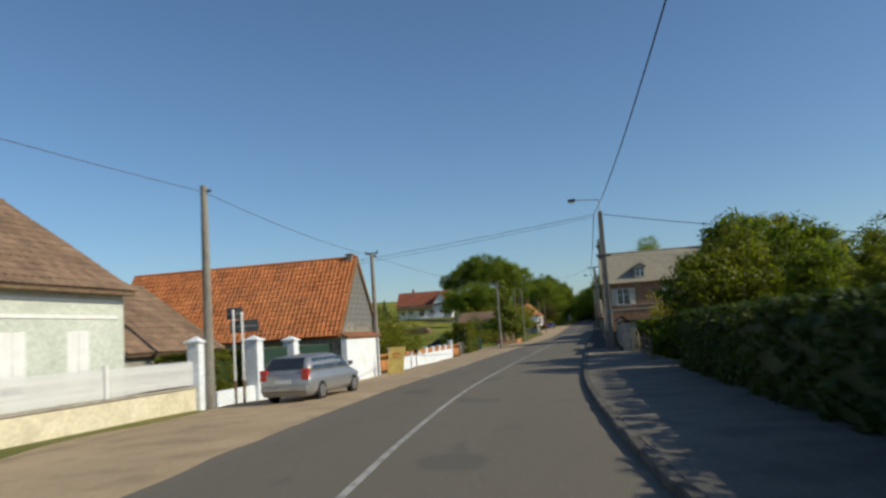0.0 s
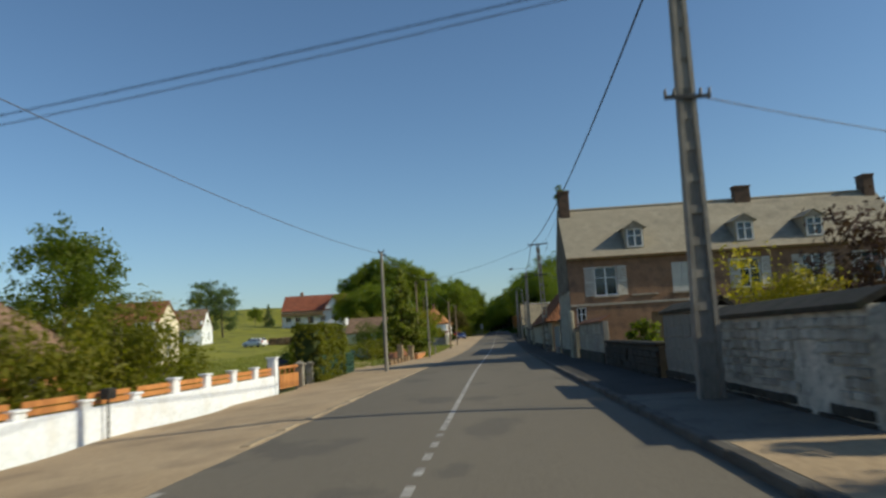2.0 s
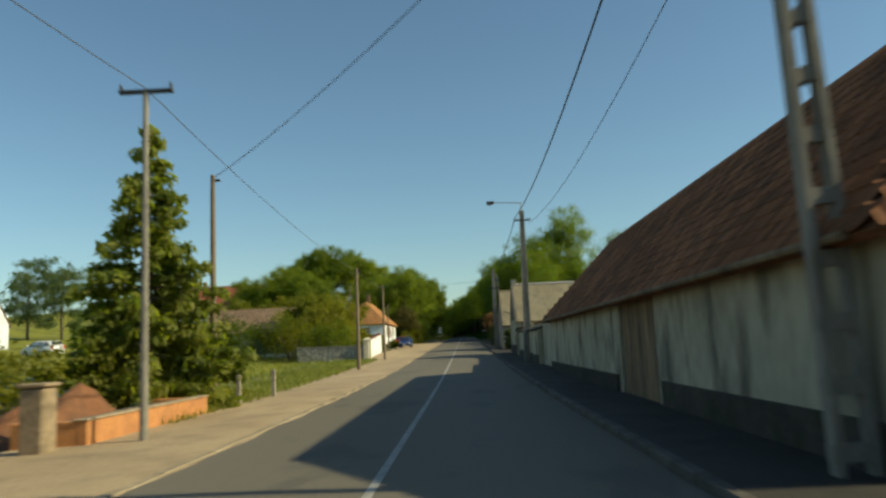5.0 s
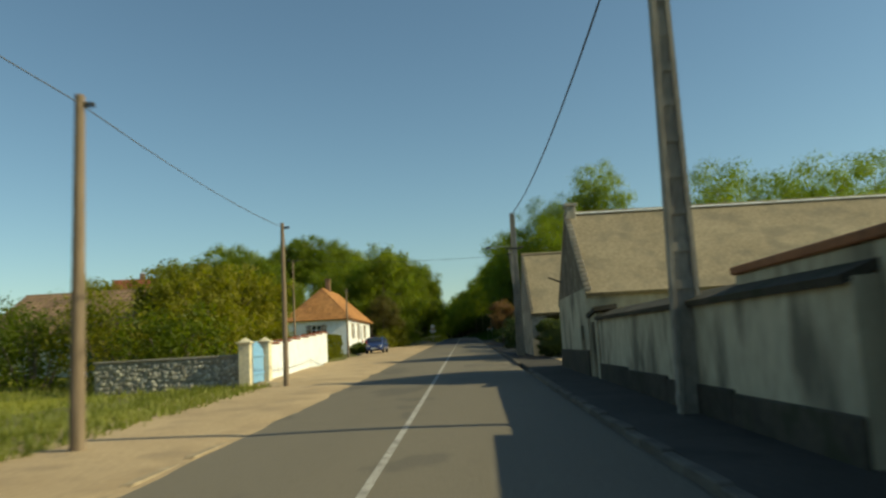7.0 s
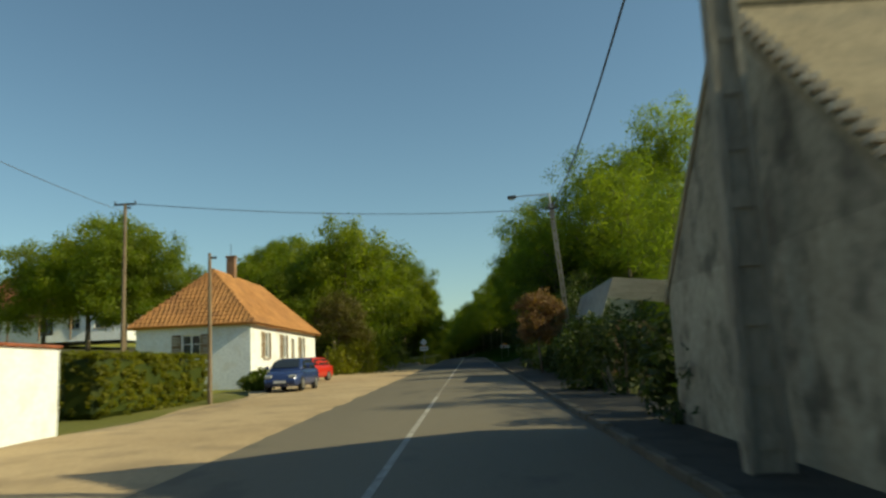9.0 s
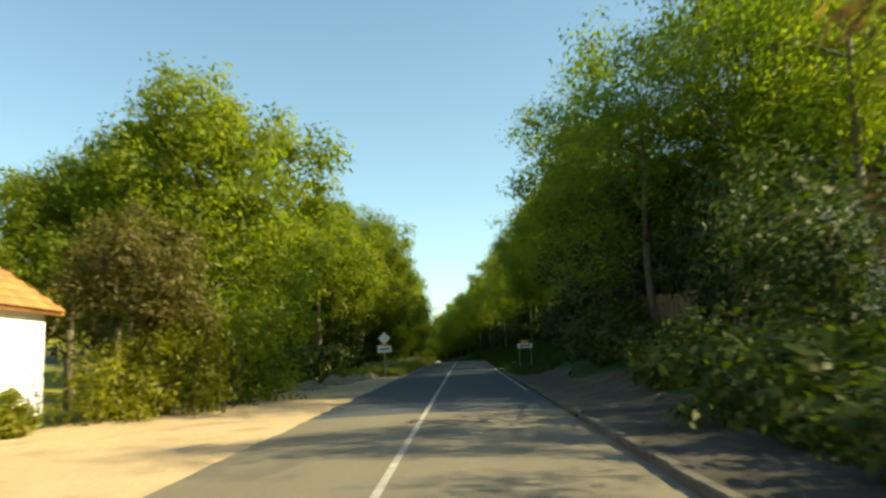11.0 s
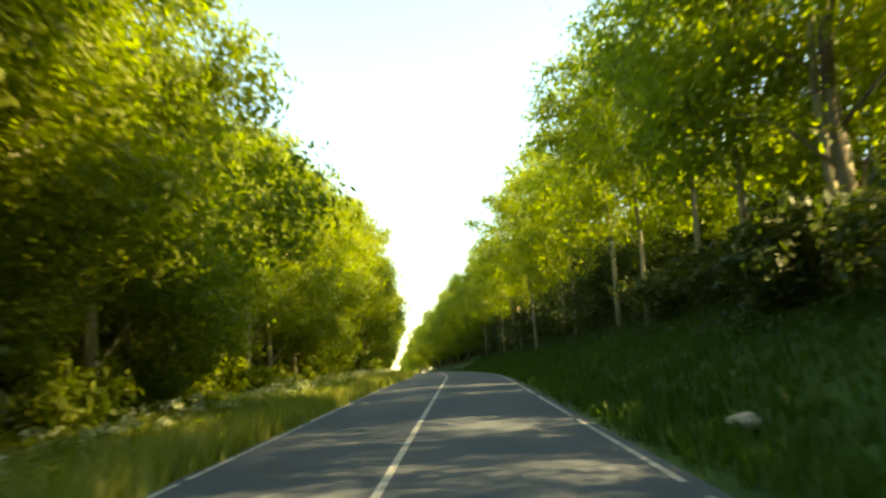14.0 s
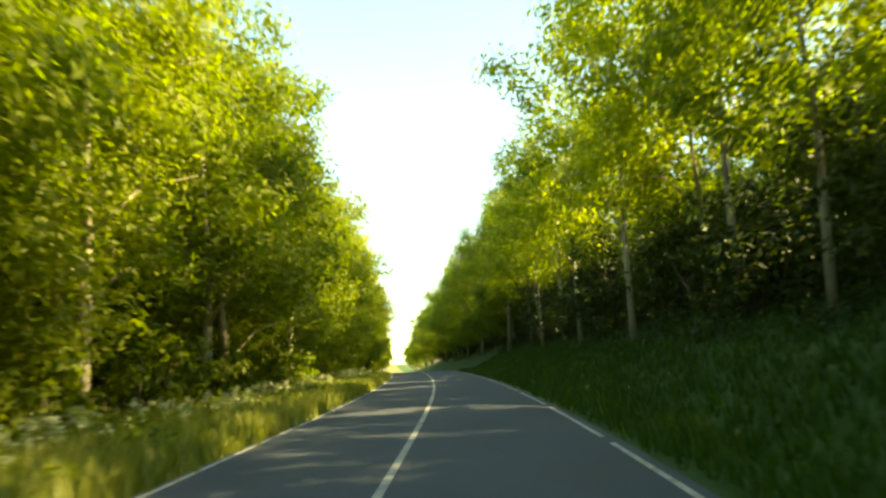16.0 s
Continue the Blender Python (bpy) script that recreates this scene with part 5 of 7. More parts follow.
    ob = house("green_bungalow", place(-24.5, 158, 0), 10.0, 8.0, 2.4, 4.6, GREEN_WALL, BROWN_TILE, "bungalow with a grey-brown roof and pale green front", run="x",
               holes={"front": [(1.5, 3.0, 0.9, 2.0), (5.0, 8.5, 0.1, 2.1)]}, over=0.5, tiles=(0.35, 0.4))
    window(ob, pose(1.5, 0, 0.9), 1.5, 1.1)
    part("garage_door", boxed(5.0, 8.5, 0.1, 0.16, 0.1, 2.1), GREEN_PAINT, ob)


def field_things():
    car("van", place(-40.0, 158, 70), WHITE_CAR, "white car parked in the field", 4.2, 1.7, 1.5)
    s = thing("timber_stack", place(-36.5, 168, 0), "long stack of brown cut timber in the field", "timber")
    rng = random.Random(4)
    for r in range(3):
        for k in range(16 - r):
            x = (k - (16 - r) / 2) * 0.5 + rng.uniform(-0.05, 0.05)
            part("log", rod(bmesh.new(), (x, -1.6 + rng.uniform(-0.2, 0.2), 0.28 + r * 0.42), (x + 0.04, 1.8, 0.28 + r * 0.42), 0.25, 0.22, 8), OLD_WOOD, s)
    car("parked_car", place(-13.2, 86.5, 75), DARK_CAR, "dark car parked behind the fence", 4.1, 1.7, 1.42, False)


def tarpaulin():
    """A low sagging cover over a heap at the spruce's foot."""
    bm = bmesh.new()
    bmesh.ops.create_grid(bm, x_segments=10, y_segments=10, size=1.0)
    for v in bm.verts:
        r = max(abs(v.co.x), abs(v.co.y))
        v.co = Vector((v.co.x * 1.5, v.co.y * 1.1, 1.1 * (1 - r ** 3) + 0.12 * noise.noise(v.co * 3)))
    bmesh.ops.solidify(bm, geom=bm.faces[:], thickness=0.02)
    tagged(part("tarpaulin", bm, plain("teal_sheeting", (0.10, 0.26, 0.27), 0.6), None, at=place(-13.6, 111.0, 10)), "faded teal tarpaulin over a heap by the spruce", "tarpaulin")


tarpaulin()


def wood_edging():
    """Short timber planks on edge, stone stumps and a raised bed by the footway."""
    e = thing("plank_edging", place(-6.6, 86.0), "low edging of weathered planks and stakes", "edging")
    for k in range(6):
        part("plank", boxed(-0.04, 0.03, k * 1.9 + 0.05, k * 1.9 + 1.8, -0.1, 0.36 + 0.03 * (k % 2)), OLD_WOOD, e)
        part("stake", boxed(0.03, 0.12, k * 1.9 - 0.06, k * 1.9 + 0.06, -0.2, 0.55), OLD_WOOD, e)
    for x, y, h in ((-7.4, 97.6, 1.35), (-6.7, 99.2, 1.2)):
        p = thing("stone_pillar", place(x, y), "squat weathered stone gate pillar", "pillar", "stone pillars")
        part("shaft", boxed(-0.24, 0.24, -0.24, 0.24, -0.1, h, bevel=0.06), TAN_STONE, p)
        part("cap", boxed(-0.28, 0.28, -0.28, 0.28, h, h + 0.07, bevel=0.02), TAN_STONE, p)
    b = thing("raised_bed", place(-6.9, 102.2), "raised brick bed with a pale coping", "planter")
    part("bed_wall", boxed(0.46, 0.7, -2.2, 4.5, -0.1, 0.5, bevel=0.02), ORANGE_BRICK, b)
    part("bed_wall", boxed(-0.8, 0.46, -2.2, -1.97, -0.1, 0.5, bevel=0.02), ORANGE_BRICK, b)
    part("bed_wall", boxed(-0.8, 0.46, 4.27, 4.5, -0.1, 0.5, bevel=0.02), ORANGE_BRICK, b)
    part("soil", boxed(-0.8, 0.46, -1.97, 4.27, -0.1, 0.4, bevel=0.02), DIRT, b)
    part("coping", boxed(0.43, 0.73, -2.23, 4.53, 0.5, 0.54), TAN_STONE, b)
    rng = random.Random(8)
    r = thing("rubble", place(-7.2, 93.5), "few loose pale stones on the grass", "stones")
    for k in range(9):
        bm = bmesh.new()
        bmesh.ops.create_icosphere(bm, subdivisions=1, radius=rng.uniform(0.1, 0.22), matrix=Matrix.Translation((rng.uniform(-0.6, 0.5), rng.uniform(-1.2, 1.2), 0.05)))
        for v in bm.verts:
            v.co += Vector((rng.uniform(-0.04, 0.04),) * 3)
        part("stone", bm, KERBSTONE, r)
    for x, y in ((-5.9, 108.6), (-5.7, 112.0)):
        p = thing("boundary_post", place(x, y), "short pale concrete boundary post", "post", "boundary posts")
        part("shaft", boxed(-0.06, 0.06, -0.06, 0.06, -0.1, 0.95), KERBSTONE, p)


def flint_wall_and_gate():
    w = thing("flint_wall", place(-12.4, 145.6, 0, -0.1), "grey flint garden wall with a flat coping", "wall")
    part("core", boxed(0, 5.4, 0.04, 0.36, -0.2, 1.25, bevel=0.02), MORTAR, w)
    part("coping", boxed(-0.02, 5.42, -0.03, 0.42, 1.25, 1.34, bevel=0.02), MORTAR, w)
    rng = random.Random(3)
    meshes = []
    for k in range(5):
        bm = bmesh.new()
        bmesh.ops.create_icosphere(bm, subdivisions=1, radius=0.075)
        for v in bm.verts:
            v.co = Vector((v.co.x * 1.2, v.co.y * 0.6, v.co.z)) * rng.uniform(0.8, 1.15)
        me = bpy.data.meshes.new("flint")
        bm.to_mesh(me)
        bm.free()
        me.materials.append(FLINT)
        meshes.append(me)
    for r in range(8):
        for i in range(34):
            share("flint", rng.choice(meshes), w, pose(0.08 + i * 0.157 + (r % 2) * 0.07 + rng.uniform(-0.05, 0.05), 0.03, 0.06 + r * 0.15 + rng.uniform(-0.05, 0.05), rng.uniform(-30, 30), rng.uniform(-90, 90), 0) @ Matrix.Diagonal((rng.uniform(0.7, 1.5),) * 3 + (1,)))
    for x, y in ((-6.85, 145.6), (-7.15, 149.4)):
        gate_pillar(x, y, 1.75, 0.42, CREAM_WALL, "cream rendered gate pillar")
    g = thing("blue_gate", place(-6.95, 145.9, 94), "sky-blue boarded wooden gate with an arched top", "gate")
    for i in range(14):
        f = (i + 0.5) / 14
        part("board", boxed(f * 3.2 - 0.108, f * 3.2 + 0.108, -0.03, 0.03, 0.12, 1.35 + 0.35 * math.sin(f * math.pi), bevel=0.008), BLUE_PAINT, g)
    for z in (0.4, 1.1):
        part("rail", boxed(0.05, 3.15, -0.07, -0.03, z, z + 0.12), BLUE_PAINT, g)
    w = thing("white_wall", pose(-7.2, 149.7, 0, 0, 0, 3.2), "long white rendered garden wall stepping uphill under red tiles", "wall")
    for k in range(7):
        y0 = k * 2.85
        z0 = road_z(149.7 + y0) + 0.075 * k
        sec = part("section", boxed(-0.28, 0, y0, y0 + 2.85, z0 - 1.0, z0 + 1.55, bevel=0.0), WHITE_WALL, w)
        for i in range(10):
            part("coping_tile", boxed(-0.36, 0.08, y0 + i * 0.285 + 0.01, y0 + i * 0.285 + 0.275, z0 + 1.552, z0 + 1.63, bevel=0.02), RED_TILE, sec)


def cottage():
    gz = road_z(191) + 0.25
    ob = house("cottage", pose(-16.2, 191.2, gz + 0.1), 6.0, 16.2, 3.35, 6.3, WHITE_WALL, TAN_TILE, "long white cottage with an orange hipped tile roof", run="y", hip=(3.0, 3.0), over=0.35,
               holes={"right": [(2.2, 3.3, 1.25, 2.65), (6.2, 7.3, 1.25, 2.65), (8.6, 9.5, 0.3, 2.5), (11.0, 12.1, 1.25, 2.65)], "front": [(2.4, 3.4, 1.25, 2.55)]}, tiles=(0.24, 0.3, {1: lambda u, v: v < 0.9 and u > 4}), base=-1.2)
    for y in (2.5, 6.5, 11.3):
        window(ob, pose(6.0, y, 1.25, 0, 0, 90), 1.1, 1.4, WHITE_PAINT, OLD_WOOD)
    window(ob, pose(2.4, 0, 1.25), 1.0, 1.3, WHITE_PAINT, OLD_WOOD)
    part("door", boxed(5.8, 5.85, 8.9, 9.8, 0.3, 2.5), OLD_WOOD, ob)
    part("cornice", boxed(6.0, 6.12, -0.1, 16.3, 3.05, 3.19, bevel=0.02), CREAM_WALL, ob)
    chimney(ob, 3.0, 6.4, 5.6, 7.6, 0.5, 0.45, BROWN_BRICK, 0)
    part("aerial", rod(bmesh.new(), (3.0, 6.3, 7.45), (3.0, 6.3, 8.3), 0.02, 0.015, 6), DARK_METAL, ob)
    part("plinth", boxed(5.95, 6.03, 0, 16.2, -1.0, 0.2, bevel=0), DAMP_RENDER, ob)


# ---- east side of the street ----
def main_house():
    gz = 0.0
    ob = house("farmhouse", pose(5.0, 74.7, gz), 18.0, 7.3, 5.55, 8.55, BROWN_BRICK, SLATE, "two-storey brown brick farmhouse with a grey slate roof and dormers", run="x", over=0.25, side_over=0.06,
               holes={"front": [(1.35, 2.55, 3.3, 4.85), (5.45, 6.45, 3.3, 4.85), (8.95, 10.05, 3.3, 4.85), (12.2, 13.3, 3.3, 4.85), (15.2, 16.3, 3.3, 4.85), (0.3, 0.8, 1.75, 2.75), (4.2, 5.3, 0.1, 2.3), (8.8, 10.0, 0.9, 2.4)]}, gable=BROWN_RENDER)
    for x in (1.35, 8.95, 12.2, 15.2):
        window(ob, pose(x, 0, 3.3), 1.2 if x < 2 else 1.1, 1.55, WHITE_PAINT, GREY_PAINT)
    w = window(ob, pose(5.45, 0, 3.3), 1.0, 1.55, WHITE_PAINT)
    part("closed_shutter", boxed(0.0, 0.49, 0.0, 0.05, 0.0, 1.55), GREY_PAINT, w)
    part("closed_shutter", boxed(0.51, 1.0, 0.0, 0.05, 0.0, 1.55), GREY_PAINT, w)
    window(ob, pose(0.3, 0, 1.75), 0.5, 1.0, WHITE_PAINT)
    window(ob, pose(8.8, 0, 0.9), 1.2, 1.5, WHITE_PAINT)
    part("door", boxed(4.2, 5.3, 0.12, 0.17, 0.1, 2.3), OLD_WOOD, ob)
    part("blind_opening", boxed(3.35, 4.55, -0.012, 0.02, 3.3, 4.85, bevel=0.004), BROWN_BRICK, ob)
    part("blind_sill", boxed(3.25, 4.65, -0.08, 0.02, 3.2, 3.29), KERBSTONE, ob)
    part("string_course", boxed(0.0, 18.0, -0.05, 0.02, 2.78, 2.9), KERBSTONE, ob)
    part("string_course", boxed(0.0, 18.0, -0.05, 0.02, 5.2, 5.3), BROWN_BRICK, ob)
    gutter(ob, (-0.05, -0.3, 5.34), (18.05, -0.3, 5.34))
    for x in (3.2, 9.0, 12.6):
        d = part("dormer", prism(bmesh.new(), [(0.25, 5.75), (2.0, 6.95), (0.25, 6.95)], x, x + 1.0, "x"), SLATE, ob)
        part("cheek", boxed(x - 0.05, x + 0.05, 0.2, 0.3, 5.7, 6.9), SLATE, d)
        part("dormer_roof", slab(bmesh.new(), [(x - 0.15, 0.0, 6.85), (x + 0.5, 0.0, 7.25), (x + 0.5, 2.3, 7.3), (x - 0.15, 1.9, 6.95)], 0.07), SLATE, d)
        part("dormer_roof", slab(bmesh.new(), [(x + 0.5, 0.0, 7.25), (x + 1.15, 0.0, 6.85), (x + 1.15, 1.9, 6.95), (x + 0.5, 2.3, 7.3)], 0.07), SLATE, d)
        part("dormer_gable", prism(bmesh.new(), [(x - 0.1, 6.82), (x + 1.1, 6.82), (x + 0.5, 7.2)], 0.1, 0.16, "y"), KERBSTONE, d)
        window(d, pose(x + 0.08, 0.1, 5.82), 0.84, 1.0, WHITE_PAINT, None, 1, True, None)
    chimney(ob, 0.35, 3.65, 6.9, 9.7, 0.6, 1.2, SOOTY_BRICK, 0)
    chimney(ob, 10.6, 3.65, 7.8, 9.35, 0.9, 0.6, SOOTY_BRICK, 0)
    chimney(ob, 17.6, 3.65, 7.8, 9.5, 0.6, 0.9, SOOTY_BRICK, 0)
    slate = bpy.data.meshes.new("slate")
    bm = box(bmesh.new(), -0.16, 0.16, 0, 0.30, 0, 0.007)
    bm.to_mesh(slate)
    bm.free()
    slate.materials.append(SLATE)
    run = Vector((0, 3.65, 3.0)).normalized()
    ang = math.degrees(math.atan2(run.z, run.y))
    # slates nearest the street singly, the rest joined
    vs, fs, made = [], [], 0
    for r in range(16):
        for i in range(55):
            x = 0.1 + i * 0.325 + (r % 2) * 0.16
            if any(dx - 0.1 < x < dx + 1.1 and 1 < r < 12 for dx in (3.2, 9.0, 12.6)):
                continue
            p = Vector((x, -0.25, 5.345)) + run * (r * 0.295)
            p += Vector((0, -run.z, run.y)) * 0.014
            if made < 250 and x < 5.2:
                share("slate", slate, ob, pose(*p, ang - 2, 0, 0))
                made += 1
            else:
                m = pose(*p, ang - 2, 0, 0)
                q = len(vs)
                vs += [m @ Vector(c) for c in ((-0.158, 0, 0.007), (0.158, 0, 0.007), (0.158, 0.3, 0.0), (-0.158, 0.3, 0.0), (-0.158, 0, 0), (0.158, 0, 0))]
                fs += [(q, q + 1, q + 2, q + 3), (q + 4, q + 5, q + 1, q)]
    raw("slating", vs, fs, SLATE, ob, "", "stuff")
    part("plastered_foot", boxed(-0.1, 0.12, -0.06, 0.95, -0.6, 2.6, bevel=0.05), DAMP_RENDER, ob)
    part("plastered_corner", boxed(0.1, 0.6, -0.05, 0.02, -0.6, 1.62, bevel=0.02), DAMP_RENDER, ob)
    # concrete blocks on the street gable
    masonry(ob, pose(-0.01, 7.2, -0.2, 0, 0, -90), 7.1, 4.0, 0.5, 0.22, BLOCK, "block", seed=5, proud=0.012)
    part("block_mortar", boxed(-0.012, 0.0, 0.1, 7.2, -0.5, 3.85, bevel=0), BLOCK, ob)
    part("dark_foot", boxed(-0.06, -0.004, 0.1, 7.2, -0.5, 0.5, bevel=0.02), MOSS_SHADE, ob)
    ragged = [(0.1 + 0.355 * i, 3.75 + 0.45 * noise.noise((i * 0.55, 2.0, 0)) - 0.05 * (i % 3)) for i in range(21)]
    part("render_patch", prism(bmesh.new(), ragged + [(7.2, 5.52), (0.1, 5.52)], -0.05, 0.0, "x"), BROWN_RENDER, ob)


def street_walls():
    w = thing("block_wall", pose(5.35, 65.2, 0.0), "grey block wall under a tiled coping before the farmhouse", "wall")
    part("core", boxed(0, 0.22, 0, 9.4, -0.4, 1.84), MORTAR, w)
    part("dark_foot", boxed(-0.06, -0.002, 0, 9.4, -0.4, 0.56, bevel=0.02), MOSS_SHADE, w)
    masonry(w, pose(0.0, 9.4, 0.5, 0, 0, -90), 9.4, 1.34, 0.5, 0.21, BLOCK, "block", seed=6, proud=0.012)
    for i in range(31):
        part("coping_tile", slab(bmesh.new(), [(-0.14, i * 0.3 + 0.01, 1.86), (-0.14, i * 0.3 + 0.29, 1.86), (0.32, i * 0.3 + 0.29, 2.08), (0.32, i * 0.3 + 0.01, 2.08)], 0.05), RUST_TILE, w)
    w = thing("yard_wall", pose(5.4, 54.9, 0.0), "low stone wall before the farmyard, coloured dark for its shadow", "wall")
    # The near-black stone stands for the shadow over this low wall.
    part("core", boxed(0.03, 0.4, 0, 10.28, -0.4, 0.95), MOSS_SHADE, w)
    masonry(w, pose(0.0, 10.28, 0.0, 0, 0, -90), 10.28, 0.92, 0.42, 0.22, MOSS_SHADE, "stone", 0.03, seed=12, proud=0.05)
    part("coping", boxed(-0.06, 0.46, 0, 10.28, 0.96, 1.06, bevel=0.03), MOSS_SHADE, w)
    f = thing("boarded_fence", pose(9.2, 66.0, 0.0), "brown boarded fence inside the farmyard", "fence")
    for i in range(18):
        part("board", boxed(i * 0.3, i * 0.3 + 0.28, -0.03, 0.0, 0.0, 1.75 + 0.04 * (i % 3)), OLD_WOOD, f)
    for z in (0.4, 1.4):
        part("rail", boxed(0.0, 5.4, 0.0, 0.06, z, z + 0.1), OLD_WOOD, f)
    for y0, n, h, mat in ((43.4, 6.8, 1.7, FLINT), (50.3, 4.5, 1.94, GREY_PLASTER)):
        w = thing("stone_wall", pose(5.6, y0, -0.1), "old grey stone wall with patches of whitewash under a dark coping", "wall")
        part("core", boxed(0.006, 0.45, 0, n, -0.4, h), mat, w)
        masonry(w, pose(0.0, n, -0.1, 0, 0, -90), n, 0.6, 0.3, 0.17, MOSS_SHADE, "footing_stone", 0.02, seed=8, proud=0.05)
        small = mat is FLINT
        masonry(w, pose(0.0, n, 0.5, 0, 0, -90), n, h - 0.55, 0.24 if small else 0.42, 0.15 if small else 0.24, mat, "stone", 0.03 if small else 0.008, seed=7, proud=0.05 if small else 0.012)
        part("coping", slab(bmesh.new(), [(-0.12, 0, h + 0.02), (-0.12, n, h + 0.02), (0.3, n, h + 0.22), (0.3, 0, h + 0.22)], 0.09), MOSS_SHADE, w)
        part("coping", slab(bmesh.new(), [(0.58, n, h + 0.02), (0.58, 0, h + 0.02), (0.3, 0, h + 0.22), (0.3, n, h + 0.22)], 0.09), MOSS_SHADE, w)
    w = thing("return_wall", pose(6.05, 43.0, -0.1), "old stone wall running back from the street behind a hedge", "wall")
    part("core", boxed(0, 13.0, 0.006, 0.4, -0.4, 1.75), GREY_STONE, w)
    masonry(w, pose(0.0, 0.0, 0.3, 0, 0, 0), 9.0, 1.4, 0.34, 0.19, GREY_STONE, "stone", 0.016, seed=17, proud=0.022)
    part("coping", boxed(-0.05, 13.0, -0.1, 0.5, 1.76, 1.88, bevel=0.04), MOSS_SHADE, w)
    f = thing("wire_fence", pose(6.35, 31.6, 0.0), "sagging wire fence on weathered stakes", "fence")
    for i in range(6):
        part("post", rod(bmesh.new(), (0.03 * (i % 2), i * 1.95, -0.3), (0, i * 1.95, 0.95 + 0.06 * (i % 3)), 0.05, 0.04, 7), OLD_WOOD, f)
    for z in (0.3, 0.6, 0.88):
        part("strand", rod(bmesh.new(), (-0.05, 0, z), (-0.05, 9.75, z), 0.006, 0.006, 5), STEEL, f)
    s = thing("log_store", pose(7.2, 39.9, 0.0), "low open log store under a mossy board roof", "log store")
    part("roof", slab(bmesh.new(), [(-0.2, -0.3, 0.66), (3.2, -0.3, 0.66), (3.2, 0.9, 0.84), (-0.2, 0.9, 0.84)], 0.07), MOSS_SHADE, s)
    for x in (0.0, 1.5, 3.0):
        part("post", boxed(x - 0.05, x + 0.05, -0.2, -0.1, -0.3, 0.6), OLD_WOOD, s)
        part("post", boxed(x - 0.05, x + 0.05, 0.7, 0.8, -0.3, 0.74), OLD_WOOD, s)
    part("back_board", boxed(-0.1, 3.1, 0.82, 0.86, -0.3, 0.74), OLD_WOOD, s)
    b = thing("garden_bench", place(9.0, 37.5, 90), "weathered wooden bench in the front garden", "bench")
    part("seat", boxed(-0.8, 0.8, -0.2, 0.2, 0.42, 0.47), OLD_WOOD, b)
    part("backrest", boxed(-0.8, 0.8, 0.2, 0.24, 0.55, 0.9), OLD_WOOD, b)
    for s in (-0.7, 0.7):
        part("leg", boxed(s - 0.04, s + 0.04, -0.18, 0.22, -0.05, 0.42), OLD_WOOD, b)


